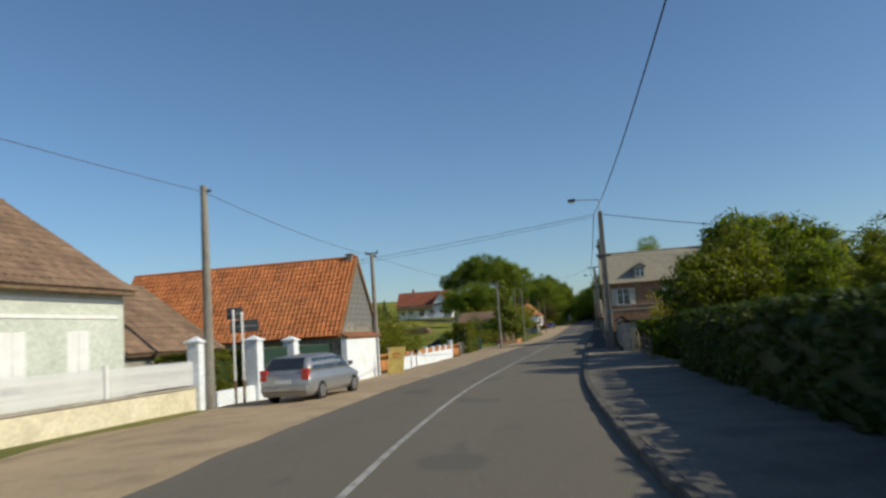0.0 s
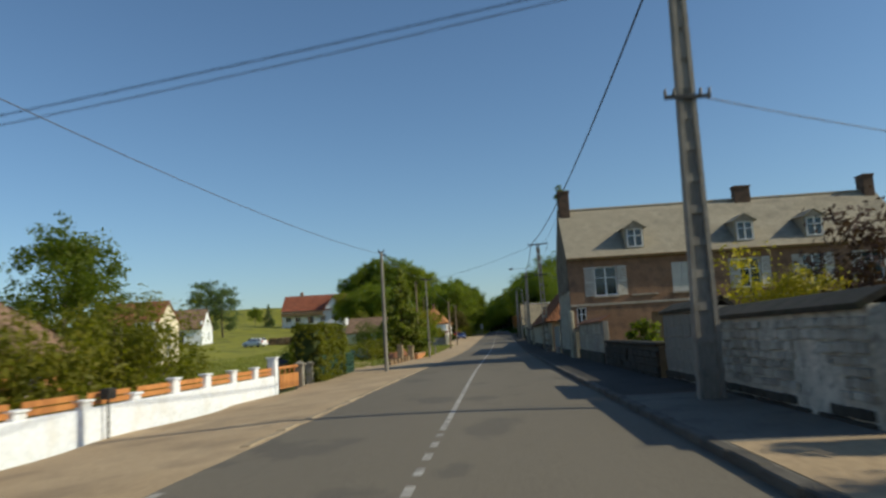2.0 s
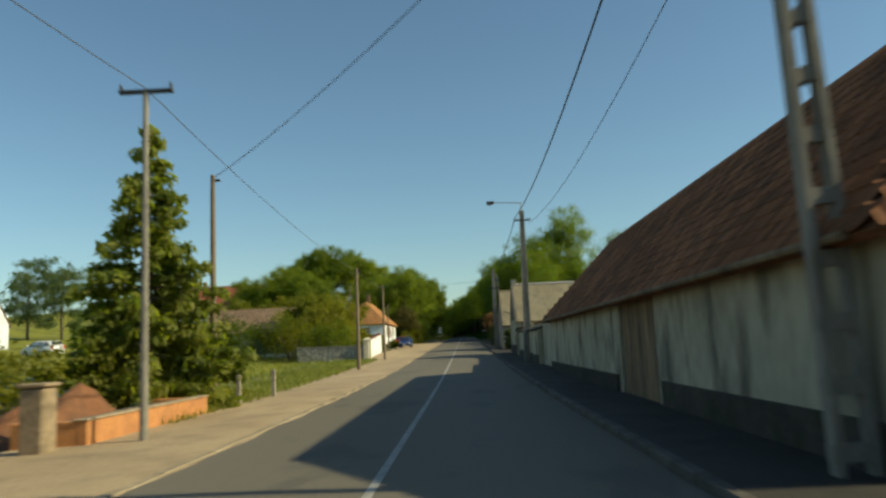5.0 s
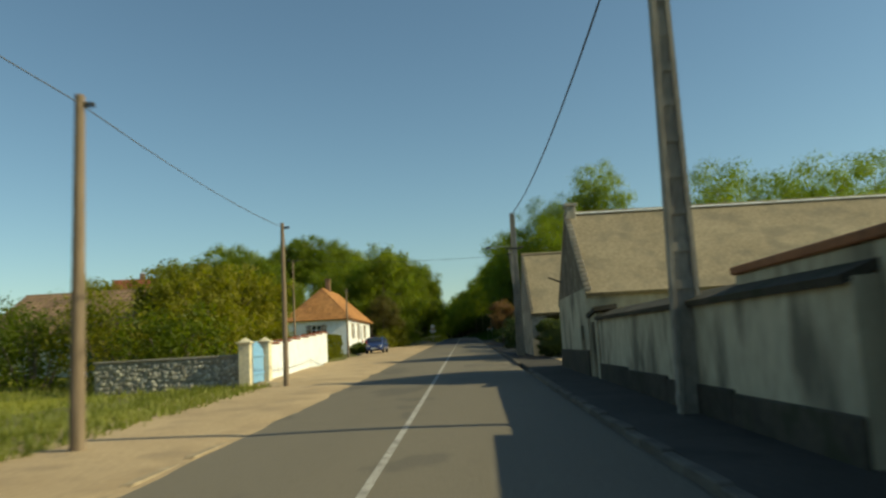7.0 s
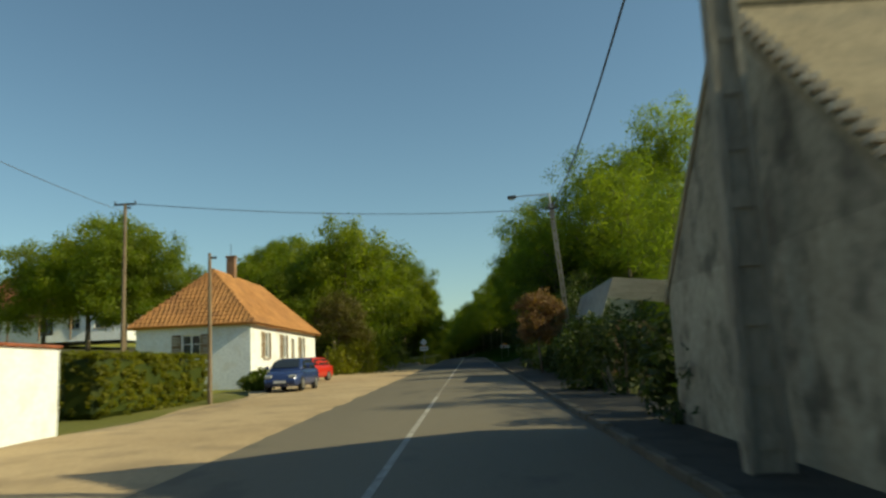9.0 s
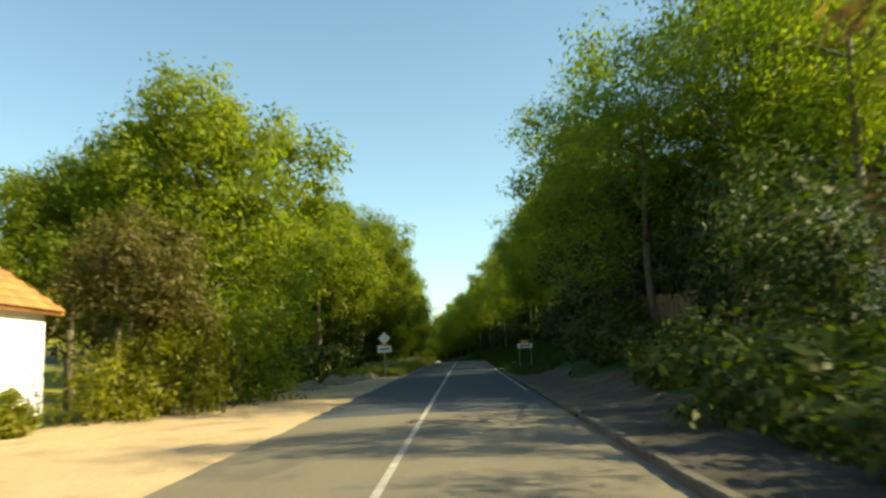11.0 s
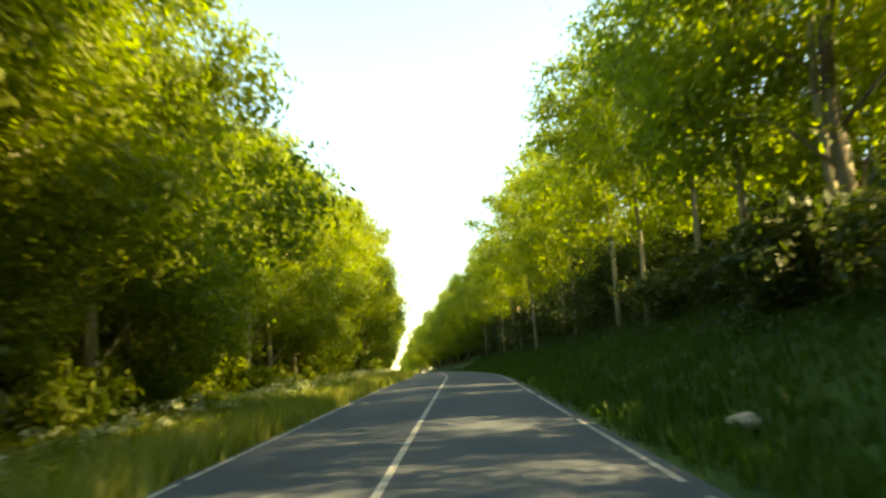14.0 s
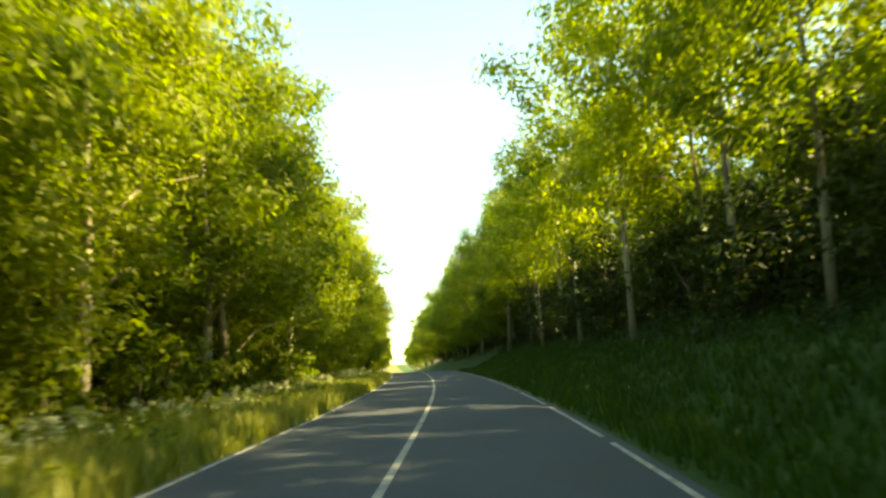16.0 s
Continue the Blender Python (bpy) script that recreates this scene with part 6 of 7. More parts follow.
def farm_range():
    """Hip-roofed farm building along the street, with its yard wall and sheet-metal gate."""
    ob = house("farm_building", pose(5.0, 92.6, 0.0), 5.2, 28.0, 2.75, 5.6, DAMP_RENDER, RUST_TILE, "long low farm building with a rusty hipped pantile roof", run="y", hip=(2.4, 2.0), over=0.35,
               holes={"left": [(8.6, 12.2, 0.0, 2.4)], "front": [(1.0, 1.9, 0.0, 2.0)]}, tiles=(0.24, 0.3, {2: lambda u, v: v < 1.6, 0: lambda u, v: u > 24.0 and v < 1.2}))
    part("barn_door", boxed(0.12, 0.18, 8.95, 12.4, 0.02, 2.4), OLD_WOOD, ob)
    for k in range(9):
        part("door_board", boxed(0.06, 0.12, 8.95 + k * 0.385, 9.31 + k * 0.385, 0.04, 2.38), OLD_WOOD, ob)
    part("door", boxed(1.0, 1.9, 0.12, 0.18, 0, 2.0), OLD_WOOD, ob)
    part("lintel", boxed(-0.03, 0.2, 8.6, 12.8, 2.4, 2.62), OLD_WOOD, ob)
    gutter(ob, (-0.42, 0.0, 2.36), (-0.42, 28.0, 2.36))
    part("plinth", boxed(-0.06, 0.02, 0.0, 8.5, -0.3, 0.6), MOSS_SHADE, ob)
    part("plinth", boxed(-0.06, 0.02, 13.0, 28.0, -0.3, 0.55), MOSS_SHADE, ob)
    w = thing("rendered_wall", pose(5.1, 120.7, 0.15), "cream stained garden wall ending in a square pier", "wall")
    part("wall_face", boxed(0.05, 0.35, 0, 9.0, -0.4, 2.3, bevel=0.02), DAMP_RENDER, w)
    part("coping", boxed(-0.02, 0.42, 0, 9.0, 2.3, 2.42, bevel=0.02), RUST_TILE, w)
    part("pier", boxed(-0.12, 0.5, 9.0, 9.65, -0.4, 2.0, bevel=0.03), CREAM_WALL, w)
    g = thing("sheet_gate", pose(5.2, 86.3, 0.0), "tall grey-green corrugated sheet-metal yard gate", "gate")
    for leaf, y0 in ((0, 0.0), (1, 2.6)):
        bm = bmesh.new()
        n = 34
        a = [(0.025 * math.sin(i * 1.571), y0 + 2.55 * i / n) for i in range(n + 1)]
        for (x0, ya), (x1, yb) in zip(a, a[1:]):
            v = [bm.verts.new(c) for c in ((x0, ya, 0.08), (x1, yb, 0.08), (x1, yb, 1.95), (x0, ya, 1.95))]
            bm.faces.new(v)
        bmesh.ops.remove_doubles(bm, verts=bm.verts[:], dist=0.001)
        bmesh.ops.solidify(bm, geom=bm.faces[:], thickness=0.004)
        lf = part("gate_leaf", bm, SHEET, g)
        for z in (0.3, 1.7):
            part("brace", boxed(0.03, 0.08, y0 + 0.02, y0 + 2.53, z, z + 0.08), DARK_METAL, lf)
    w = thing("yard_wall", pose(5.15, 83.1, 0.0), "short stained yard wall with a dark tiled top", "wall")
    part("wall_face", boxed(0.05, 0.4, 0, 3.1, -0.4, 2.3, bevel=0.02), BROWN_RENDER, w)
    part("coping", slab(bmesh.new(), [(-0.1, -0.05, 2.3), (-0.1, 3.15, 2.3), (0.5, 3.15, 2.62), (0.5, -0.05, 2.62)], 0.1), MOSS_SHADE, w)
    p = thing("gate_post", pose(5.15, 86.25, 0.0), "pale concrete guard stone at the gate", "post")
    part("shaft", boxed(-0.3, 0.0, -0.15, 0.15, -0.3, 0.5, bevel=0.06), KERBSTONE, p)
    p = thing("yard_post", pose(5.2, 91.7, 0.0), "dark timber gate post", "post")
    part("shaft", boxed(-0.12, 0.12, -0.14, 0.14, -0.3, 2.2, bevel=0.02), OLD_WOOD, p)


def upper_barns():
    gz = road_z(142)
    ob = house("barn", pose(4.75, 141.0, gz), 16.0, 6.4, 2.7, 5.45, DAMP_RENDER, FIBRE, "whitewashed barn with a grey fibre-cement roof and stone gable", "barn", run="x", over=0.2, side_over=0.02, gable=BROWN_RENDER,
               holes={"front": [(2.2, 3.6, 1.9, 2.1)], "left": [(0.5, 1.1, 0.3, 1.6)]})
    for k in range(18):
        part("verge_brick", boxed(-0.03, 0.16, -0.15 + k * 0.18, 0.0 + k * 0.18, 2.63 + k * 0.155, 2.73 + k * 0.155, bevel=0.005), KERBSTONE, ob)
    chimney(ob, 0.2, 3.2, 5.0, 5.85, 0.34, 0.4, GREY_STONE, 0)
    part("ridge_capping", boxed(0.0, 16.0, 3.1, 3.3, 5.44, 5.51, bevel=0.03), WHITE_WALL, ob)
    part("bracket", rod(bmesh.new(), (-0.02, 5.2, 3.3), (-0.5, 5.2, 3.5), 0.03, 0.03, 6), DARK_METAL, ob)
    part("doorway_board", boxed(0.1, 0.15, 0.8, 1.4, 0.3, 1.6), OLD_WOOD, ob)
    part("plinth", boxed(-0.05, 0.02, 0, 6.4, -0.5, 0.85, bevel=0.02), MOSS_SHADE, ob)
    w = thing("street_wall", pose(4.85, 125.8, 0.0), "tall damp-stained rendered wall with a dark tiled coping", "wall")
    for k in range(4):
        y0, y1 = k * 3.5, k * 3.5 + 3.5
        z0, z1 = 2.12 + 0.025 * k, 2.145 + 0.025 * k
        sec = part("section", boxed(0.0, 0.35, y0, y1, -0.4, z0), DAMP_RENDER, w)
        part("coping", slab(bmesh.new(), [(-0.12, y0, z0), (-0.12, y1, z1), (0.42, y1, z1 + 0.2), (0.42, y0, z0 + 0.2)], 0.1), MOSS_SHADE, sec)
        part("plinth", boxed(-0.05, 0.02, y0, y1, -0.4, road_z(126 + y0) + 0.6, bevel=0.02), MOSS_SHADE, sec)
    hut = thing("outhouse", pose(4.8, 139.82, road_z(140)), "tiny damp outhouse with a dark doorway against the barn", "shed")
    part("wall", boxed(0.0, 0.2, 0.0, 0.3, -0.3, 2.05), DAMP_RENDER, hut)
    part("wall", boxed(0.0, 0.2, 0.9, 1.16, -0.3, 1.95), DAMP_RENDER, hut)
    part("lintel", boxed(0.0, 0.2, 0.3, 0.9, 1.7, 1.95), DAMP_RENDER, hut)
    part("door", boxed(0.14, 0.18, 0.3, 0.9, -0.1, 1.7), OLD_WOOD, hut)
    part("roof", slab(bmesh.new(), [(-0.1, -0.3, 2.1), (-0.1, 1.14, 1.95), (0.55, 1.14, 2.0), (0.55, -0.3, 2.16)], 0.12), MOSS_SHADE, hut)
    gz = road_z(158)
    ob = house("cart_shed", pose(4.6, 158.2, gz), 14.0, 7.4, 2.55, 5.85, GREY_STONE, FIBRE, "open-fronted cart shed with a broad grey-brown roof", "shed", run="x", over=0.25, side_over=0.03,
               holes={"front": [(0.8, 4.4, 0.0, 2.2), (5.2, 9.0, 0.0, 2.2), (9.8, 13.2, 0.0, 2.2)]}, gable=GREY_STONE)
    for k in range(22):
        part("verge_tile", boxed(-0.04, 0.12, -0.22 + k * 0.175, -0.1 + k * 0.175, 2.44 + k * 0.156, 2.52 + k * 0.156, bevel=0), KERBSTONE, ob)


def roadside_shed():
    """A brick shed with a tilted sheet-metal roof above the bank."""
    gz = road_z(188)
    ob = thing("brick_shed", pose(6.9, 184.5, gz), "tumbledown brick shed under rusted sheet metal", "shed")
    part("wall", boxed(0, 0.25, 0, 8.6, -0.6, 1.5), BROWN_BRICK, ob)
    part("wall", boxed(0.25, 4.5, 8.35, 8.6, -0.6, 2.3), BROWN_BRICK, ob)
    part("wall", boxed(0.25, 4.5, 0, 0.25, -0.6, 2.3), BROWN_BRICK, ob)
    masonry(ob, pose(0, 8.5, -0.1, 0, 0, -90), 3.9, 1.5, 0.24, 0.085, BROWN_BRICK, "brick", seed=9)
    part("post", boxed(-0.16, 0.04, 3.4, 3.6, -0.5, 1.7), POLE_CONCRETE, ob)
    part("post", boxed(-0.16, 0.04, 1.2, 1.42, -0.5, 1.7), POLE_CONCRETE, ob)
    bm = bmesh.new()
    n = 60
    prev = None
    for i in range(n + 1):
        y = -0.3 + 9.2 * i / n
        z = 0.035 * math.sin(i * 1.571)
        cur = [bm.verts.new((-0.5 + z, y, 1.72)), bm.verts.new((0.35 + z, y, 4.1)), bm.verts.new((4.8, y, 3.6 + z))]
        if prev:
            bm.faces.new((prev[0], cur[0], cur[1], prev[1]))
            bm.faces.new((prev[1], cur[1], cur[2], prev[2]))
        prev = cur
    bmesh.ops.solidify(bm, geom=bm.faces[:], thickness=0.01)
    part("sheet_roof", bm, PALE_SHEET, ob)
    part("fascia", boxed(-0.5, -0.42, -0.3, 8.9, 1.42, 1.6), OLD_WOOD, ob)
    sh = house("white_shed", pose(9.3, 208.2, 4.0), 5.2, 2.6, 2.1, 3.2, CREAM_WALL, FIBRE, "small pale shed with a dark boarded side on the bank", "shed", run="y", over=0.35, base=-2.0)
    for i in range(8):
        part("side_board", boxed(-0.04, -0.003, 0.02 + i * 0.32, 0.32 + i * 0.32, -1.0, 2.08), OLD_WOOD, sh)
    f = thing("bank_fence", place(9.2, 213.8, 3), "brown boarded fence with a mossy top on the bank", "fence")
    for i in range(24):
        z = ground_z(9.2, 213.8 + i * 0.3) - ground_z(9.2, 213.8)
        part("board", boxed(-0.03, 0.0, i * 0.3, i * 0.3 + 0.285, z - 0.3, z + 1.45 + 0.05 * math.sin(i * 2.1)), OLD_WOOD, f)
    part("top_rail", boxed(-0.07, -0.03, 0, 7.2, 1.5, 1.6), OLD_WOOD, f)


# ---- poles, lamps and cables ----
def street_poles():
    round_pole("utility_pole", -7.85, 23.15, 7.1, "grey concrete utility pole beside a garden gate", r=0.14, ground=-0.1)
    round_pole("utility_pole", -7.45, 40.45, 6.8, "grey concrete utility pole at the barn corner", r=0.13, arm=0.35, ground=-0.45)
    round_pole("utility_pole", -5.07, 74.7, 6.6, "slim grey utility pole on the gravel footway", r=0.1, arm=0.14, ground=-0.17)
    round_pole("utility_pole", -5.16, 100.1, 7.1, "slim utility pole with a wide crossarm", POLE_CONCRETE, r=0.07, arm=0.55, ground=-0.24, caps=False)
    round_pole("utility_pole", -7.2, 110.2, 7.5, "dark pole with a crossarm beside the spruce", POLE_WOOD, r=0.1, ground=0.0)
    round_pole("utility_pole", -5.4, 131.0, 6.2, "dark wooden pole on the footway", POLE_WOOD, r=0.11, ground=0.15)
    round_pole("utility_pole", -5.4, 145.6, 5.95, "slim dark pole beside a blue gate", POLE_WOOD, r=0.09, ground=0.5)
    round_pole("utility_pole", -8.6, 180.5, 5.6, "slim pole in front of the cottage", POLE_WOOD, r=0.08)
    round_pole("utility_pole", -14.0, 185, 8.6, "pole with a crossarm behind the white wall", POLE_WOOD, r=0.09, arm=0.5)
    concrete_pole("street_lamp", 5.0, 48.4, 9.0, "tall concrete pole carrying a street lamp over the road", 4, 0.6, (1.5, 9.75), ((6.2, 0.45, 0),), ground=-0.4, width=0.25, web=0.01)
    concrete_pole("utility_pole", 4.72, 93.1, 8.6, "tall concrete pole with two crossarms", 2, -1.6, None, ((6.1, 0.5, 0), (8.5, 0.75, 0)), ground=-0.05, width=0.22, deep=0.09)
    concrete_pole("street_lamp", 4.75, 131.0, 9.2, "concrete pole with a lamp at the rendered wall", 0, 0.4, (1.7, 9.7), ((8.6, 0.5, 0),), ground=0.2, width=0.26, web=0.01)
    concrete_pole("utility_pole", 4.1, 160.5, 8.0, "concrete pole at the hedge corner", 0, 0, None, ((6.0, 0.5, 0),), ground=0.85, width=0.24, web=0.01)
    concrete_pole("street_lamp", 6.6, 193.4, 9.2, "slender ladder-like pale pole with a street lamp", 0, -4.0, (1.9, 9.75), ((8.9, 0.3, 0),), ground=1.5, width=0.10, deep=0.06)
    P = [(4.7, 48.4, 8.45), (4.0, 93.1, 8.5), (4.4, 131, 9.0), (4.0, 160.5, 8.75), (6.0, 193.4, 10.6)]
    wire((7.5, -12, 9.5), P[0], 1.25, 0.02)
    for a, b in zip(P, P[1:]):
        wire(a, b, 0.7, 0.024)
    wire(P[0], (-19.5, 51.2, 6.55), 0.12, 0.014)
    wire((4.7, 48.4, 8.3), (-19.5, 51.2, 6.4), 0.2, 0.012, GREY_WIRE)
    wire((5.3, 48.4, 8.4), (24, 47.5, 5.4), 0.3, 0.022)
    wire((5.4, 48.4, 5.8), (24, 62, 6.6), 0.3, 0.012, GREY_WIRE)
    L = [(-7.9, -20, 6.8), (-7.85, 23.15, 6.8), (-7.45, 40.45, 6.2), (-5.07, 74.7, 6.3), (-5.16, 100.1, 6.9), (-5.4, 131, 6.2), (-5.4, 145.6, 6.3), (-14, 185, 9.6)]
    for a, b in zip(L, L[1:]):
        wire(a, b, 0.012 * (Vector(b) - Vector(a)).length, 0.010, GREY_WIRE)
    wire((4.9, 93.1, 8.5), (5.3, 78.4, 9.0), 0.2, 0.012, GREY_WIRE)
    wire((5.2, 93.1, 6.2), (5.0, 81.9, 4.9), 0.12, 0.010, GREY_WIRE)
    wire((4.2, 93.1, 8.45), (-7.2, 110.2, 7.4), 0.4, 0.012, GREY_WIRE)
    wire((5.3, 93.1, 8.5), (5.2, 131.0, 8.6), 0.9, 0.012, GREY_WIRE)
    wire((6.0, 193.4, 10.4), (-14, 185, 10.0), 0.4, 0.016)


def wood_signs():
    z = road_z(234)
    s = thing("priority_sign", pose(-3.9, 234.0, z + 0.15, 0, 0, 4), "white diamond road sign above a small plate on a post", "road sign")
    part("post", rod(bmesh.new(), (0, 0.03, -0.5), (0, 0.03, 2.55), 0.035, 0.035, 8), STEEL, s)
    d = part("plate", prism(bmesh.new(), [(0, 1.87), (0.37, 2.24), (0, 2.61), (-0.37, 2.24)], -0.02, 0.0, "y"), SIGN_WHITE, s)
    part("diamond", prism(bmesh.new(), [(0, 2.04), (0.2, 2.24), (0, 2.44), (-0.2, 2.24)], -0.026, -0.0205, "y"), plain("sign_pale_yellow", (0.70, 0.68, 0.55), 0.4), d)
    p = part("lower_plate", boxed(-0.42, 0.42, -0.02, 0.0, 1.36, 1.78, bevel=0.006), SIGN_WHITE, s)
    part("bar", boxed(-0.3, 0.3, -0.026, -0.021, 1.52, 1.62, bevel=0), DARK_METAL, p)
    b = part("upper_strip", boxed(-0.26, 0.26, -0.021, 0.0, 1.80, 1.9, bevel=0), ORANGE_PAINT, s)
    s = thing("town_end_sign", pose(4.85, 235.7, road_z(235.7) + 0.32, 0, 0, -3), "white place-name board with an orange route plate, struck through", "road sign")
    s.scale = (0.9, 0.9, 0.9)
    for x in (-0.4, 0.4):
        part("post", rod(bmesh.new(), (x, 0.03, -0.9), (x, 0.03, 1.5), 0.022, 0.03, 8), STEEL, s)
    p = part("board", boxed(-0.52, 0.52, -0.02, 0.0, 1.18, 1.5, bevel=0.006), SIGN_WHITE, s)
    part("bar", boxed(-0.34, 0.36, -0.026, -0.021, 1.29, 1.4, bevel=0), DARK_METAL, p)
    part("stroke", prism(bmesh.new(), [(-0.46, 1.2), (-0.38, 1.2), (0.46, 1.48), (0.38, 1.48)], -0.03, -0.0265, "y"), RED_PAINT, p)
    part("route_plate", boxed(-0.27, 0.27, -0.02, 0.0, 1.53, 1.72, bevel=0.006), ORANGE_PAINT, s)
    bm = bmesh.new()
    bmesh.ops.create_icosphere(bm, subdivisions=2, radius=0.22)
    for v in bm.verts:
        v.co = Vector((v.co.x * 1.2, v.co.y, v.co.z * 0.6)) * (1 + 0.35 * noise.noise(v.co * 6))
    tagged(part("chalk_stone", bm, KERBSTONE, None, at=place(5.0, 248.6, 0, 0.12)), "rough pale chalk stone lying on the bank", "stone")


green_house()
picket_fence()
for y in (22.9,):
    gate_pillar(-8.15, y, 2.2, 0.42)
barn()
mesh_garden()
traffic_signs()
advert_board()
pillar_wall()
green_fence()
side_houses()
field_things()
wood_edging()
flint_wall_and_gate()
cottage()
main_house()
street_walls()
farm_range()
upper_barns()
roadside_shed()
street_poles()
wood_signs()
car("estate_car", pose(-4.75, 24.2, -0.09, 0, 0, -3), SILVER_CAR, "silver estate car parked on the gravel footway", 4.3, 1.70, 1.42, True)
car("hatchback", pose(-8.35, 196.3, road_z(196.3) + 0.03, 0, 0, 168), RED_CAR, "red hatchback parked in front of the cottage", 3.9, 1.62, 1.40, False)
car("hatchback", pose(-6.9, 186.3, road_z(186.3) + 0.03, 0, 0, 178), BLUE_CAR, "dark blue hatchback parked nose towards the village", 3.8, 1.62, 1.42, False)


GARDEN = [tree_meshes(11.0, 4.6, 170 + k, LEAF_OLIVE, BARK, 220, 44, 0.22, 0.05, crown_from=0.1) for k in range(2)]


def round_hedge(x, y, w, d, h, label, seed):
    """A free-standing hedge clipped to a rounded block."""
    rng = np.random.default_rng(seed)
    ob = thing("hedge", place(x, y, 0, 0.1), label, "hedge")
    bm = bmesh.new()
    bmesh.ops.create_icosphere(bm, subdivisions=3, radius=1.0)
    cs = []
    for v in bm.verts:
        c = v.co
        v.co = Vector([math.copysign(abs(q) ** 0.55, q) for q in c])
        v.co = Vector((v.co.x * w * 0.45, v.co.y * d * 0.45, h * 0.45 + v.co.z * h * 0.45))
        for k in range(3):
            cs.append(np.array(v.co) * np.array((1.06, 1.06, 1.04)) + rng.normal(size=3) * 0.05)
    # Solid dark core stands for the shade behind the leaves.
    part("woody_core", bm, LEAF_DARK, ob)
    share("foliage", leaf_mesh("foliage", cs, 9, 0.13, 0.06, LEAF_HEDGE, rng, 0.2), ob, Matrix())


# ---- gardens, hedges and trees of the village ----
hedge("hedge", -9.2, 28.6, 11.4, 1.0, 2.2, LEAF_OLIVE, "yellow-green garden hedge behind white pillars", 11, lift=-0.3)
for k, (x, y, w, h) in enumerate(((-10.6, 81.0, 2.4, 2.2), (-10.4, 84.0, 2.6, 2.4))):
    bush("bush", x, y, w, w, h, LEAF_OLIVE if k % 2 else LEAF, "tall loose rounded garden shrub behind the fence", 112 + k, n=150, per=44, size=0.09, lobes=9)
hedge("hedge", -8.25, 72.9, 5.7, 1.6, 2.85, LEAF_OLIVE, "tall clipped block of garden hedge beside the green fence", 115, dense=300)
bush("bush", -13.0, 61.5, 4.6, 5.0, 4.0, LEAF_OLIVE, "tall yellow-green garden shrub at the meadow's edge", 116, n=200, per=48, lobes=9)
bush("bush", -10.6, 46.6, 2.2, 2.2, 1.3, LEAF_OLIVE, "small rounded garden shrub behind the wall", 21, n=60, lobes=6)
bush("bush", -11.0, 52.6, 4.0, 6.6, 2.75, LEAF_OLIVE, "yellow-green garden shrub by a wall", 22, n=170, lobes=9)
bush("bush", -15.0, 65.5, 5.0, 5.0, 3.2, LEAF_OLIVE, "wide olive-green shrub in a garden", 24, n=170, lobes=9)
bush("bush", -10.2, 60.0, 1.6, 2.4, 1.0, LEAF, "low green shrub behind the garden wall", 23)
bush("bush", -11, 105.5, 5.0, 4.0, 2.3, LEAF_OLIVE, "yellow-green shrub under the spruce", 25, n=80)
bush("bush", -8.6, 112, 3.0, 3.5, 1.4, LEAF_OLIVE, "low green shrub beside the footway", 26)
for k, (x, y, s) in enumerate(((-10.5, 148, 1.0), (-13.5, 150, 1.2), (-16.5, 149, 1.1), (-10.3, 152, 1.25), (-12.0, 156, 1.0), (-10.5, 160, 0.8), (-19.5, 151, 1.2), (-10.2, 164, 0.75))):
    bush("bush", x, y, 3.6 * s, 3.6 * s, 3.3 * s, LEAF_OLIVE if k % 2 else LEAF, "tall garden shrub behind a wall", 30 + k, n=90, per=44)
for k, (x, y, s) in enumerate(((-11.5, 154, 0.48), (-14.5, 158, 0.55), (-11.8, 165, 0.42), (-13.5, 171, 0.45), (-18, 165, 0.55), (-24, 169, 0.55), (-11.2, 160, 0.52), (-12.8, 163, 0.58), (-15, 166.5, 0.6))):
    plant_tree(GARDEN[k % 2], x, y, k * 80, s, "small yellow-green garden tree behind a wall", group="garden trees")
hedge("hedge", -10.2, 178.5, 9.0, 1.6, 1.9, LEAF_OLIVE, "loose green hedge before the cottage", 13)
bush("bush", -8.8, 188.0, 1.6, 2.0, 0.9, LEAF, "small shrub at the cottage corner", 39)
bush("bush", -9.6, 205.2, 1.2, 2.2, 1.0, LEAF_OLIVE, "weeds at the foot of the cottage wall", 40, n=30, category="weeds")
hedge("hedge", 8.1, 13.5, 26.0, 1.8, 1.85, LEAF_HEDGE, "tall dark clipped hedge along the footway", 14, turn=2, dense=230)
hedge("hedge", 11.2, 42.0, 9.6, 1.0, 1.7, LEAF, "clipped green hedge before a stone wall", 15, turn=90)
bush("bush", 7.2, 34.2, 1.6, 2.2, 1.45, LEAF, "leafy plant against the fence", 41)
bush("bush", 7.0, 36.6, 1.2, 1.6, 1.0, LEAF, "leafy green plant in the front garden", 42)
bush("bush", 10.2, 58.5, 3.6, 3.4, 3.5, LEAF_YELLOW, "bright yellow flowering shrub", 43, n=110, size=0.09)
bush("bush", 14.5, 57.5, 6.0, 5.0, 4.6, LEAF_PURPLE, "dark purple-leaved shrub in the farmyard", 44, n=140, size=0.11)
bush("bush", 5.15, 78.35, 0.7, 0.9, 1.0, LEAF, "small self-sown plant on the chimney top", 48, lift=9.1, n=26, per=22, size=0.06, category="plant", lobes=4)
bush("bush", 6.4, 62.5, 1.2, 2.6, 1.7, LEAF, "leafy shrub growing over the yard gate", 45)
round_hedge(5.95, 156.8, 2.6, 2.0, 2.0, "rounded clipped hedge beside a gravel drive", 16)
round_hedge(7.9, 154.6, 2.0, 2.2, 2.3, "tall rounded hedge beside a gravel drive", 17)
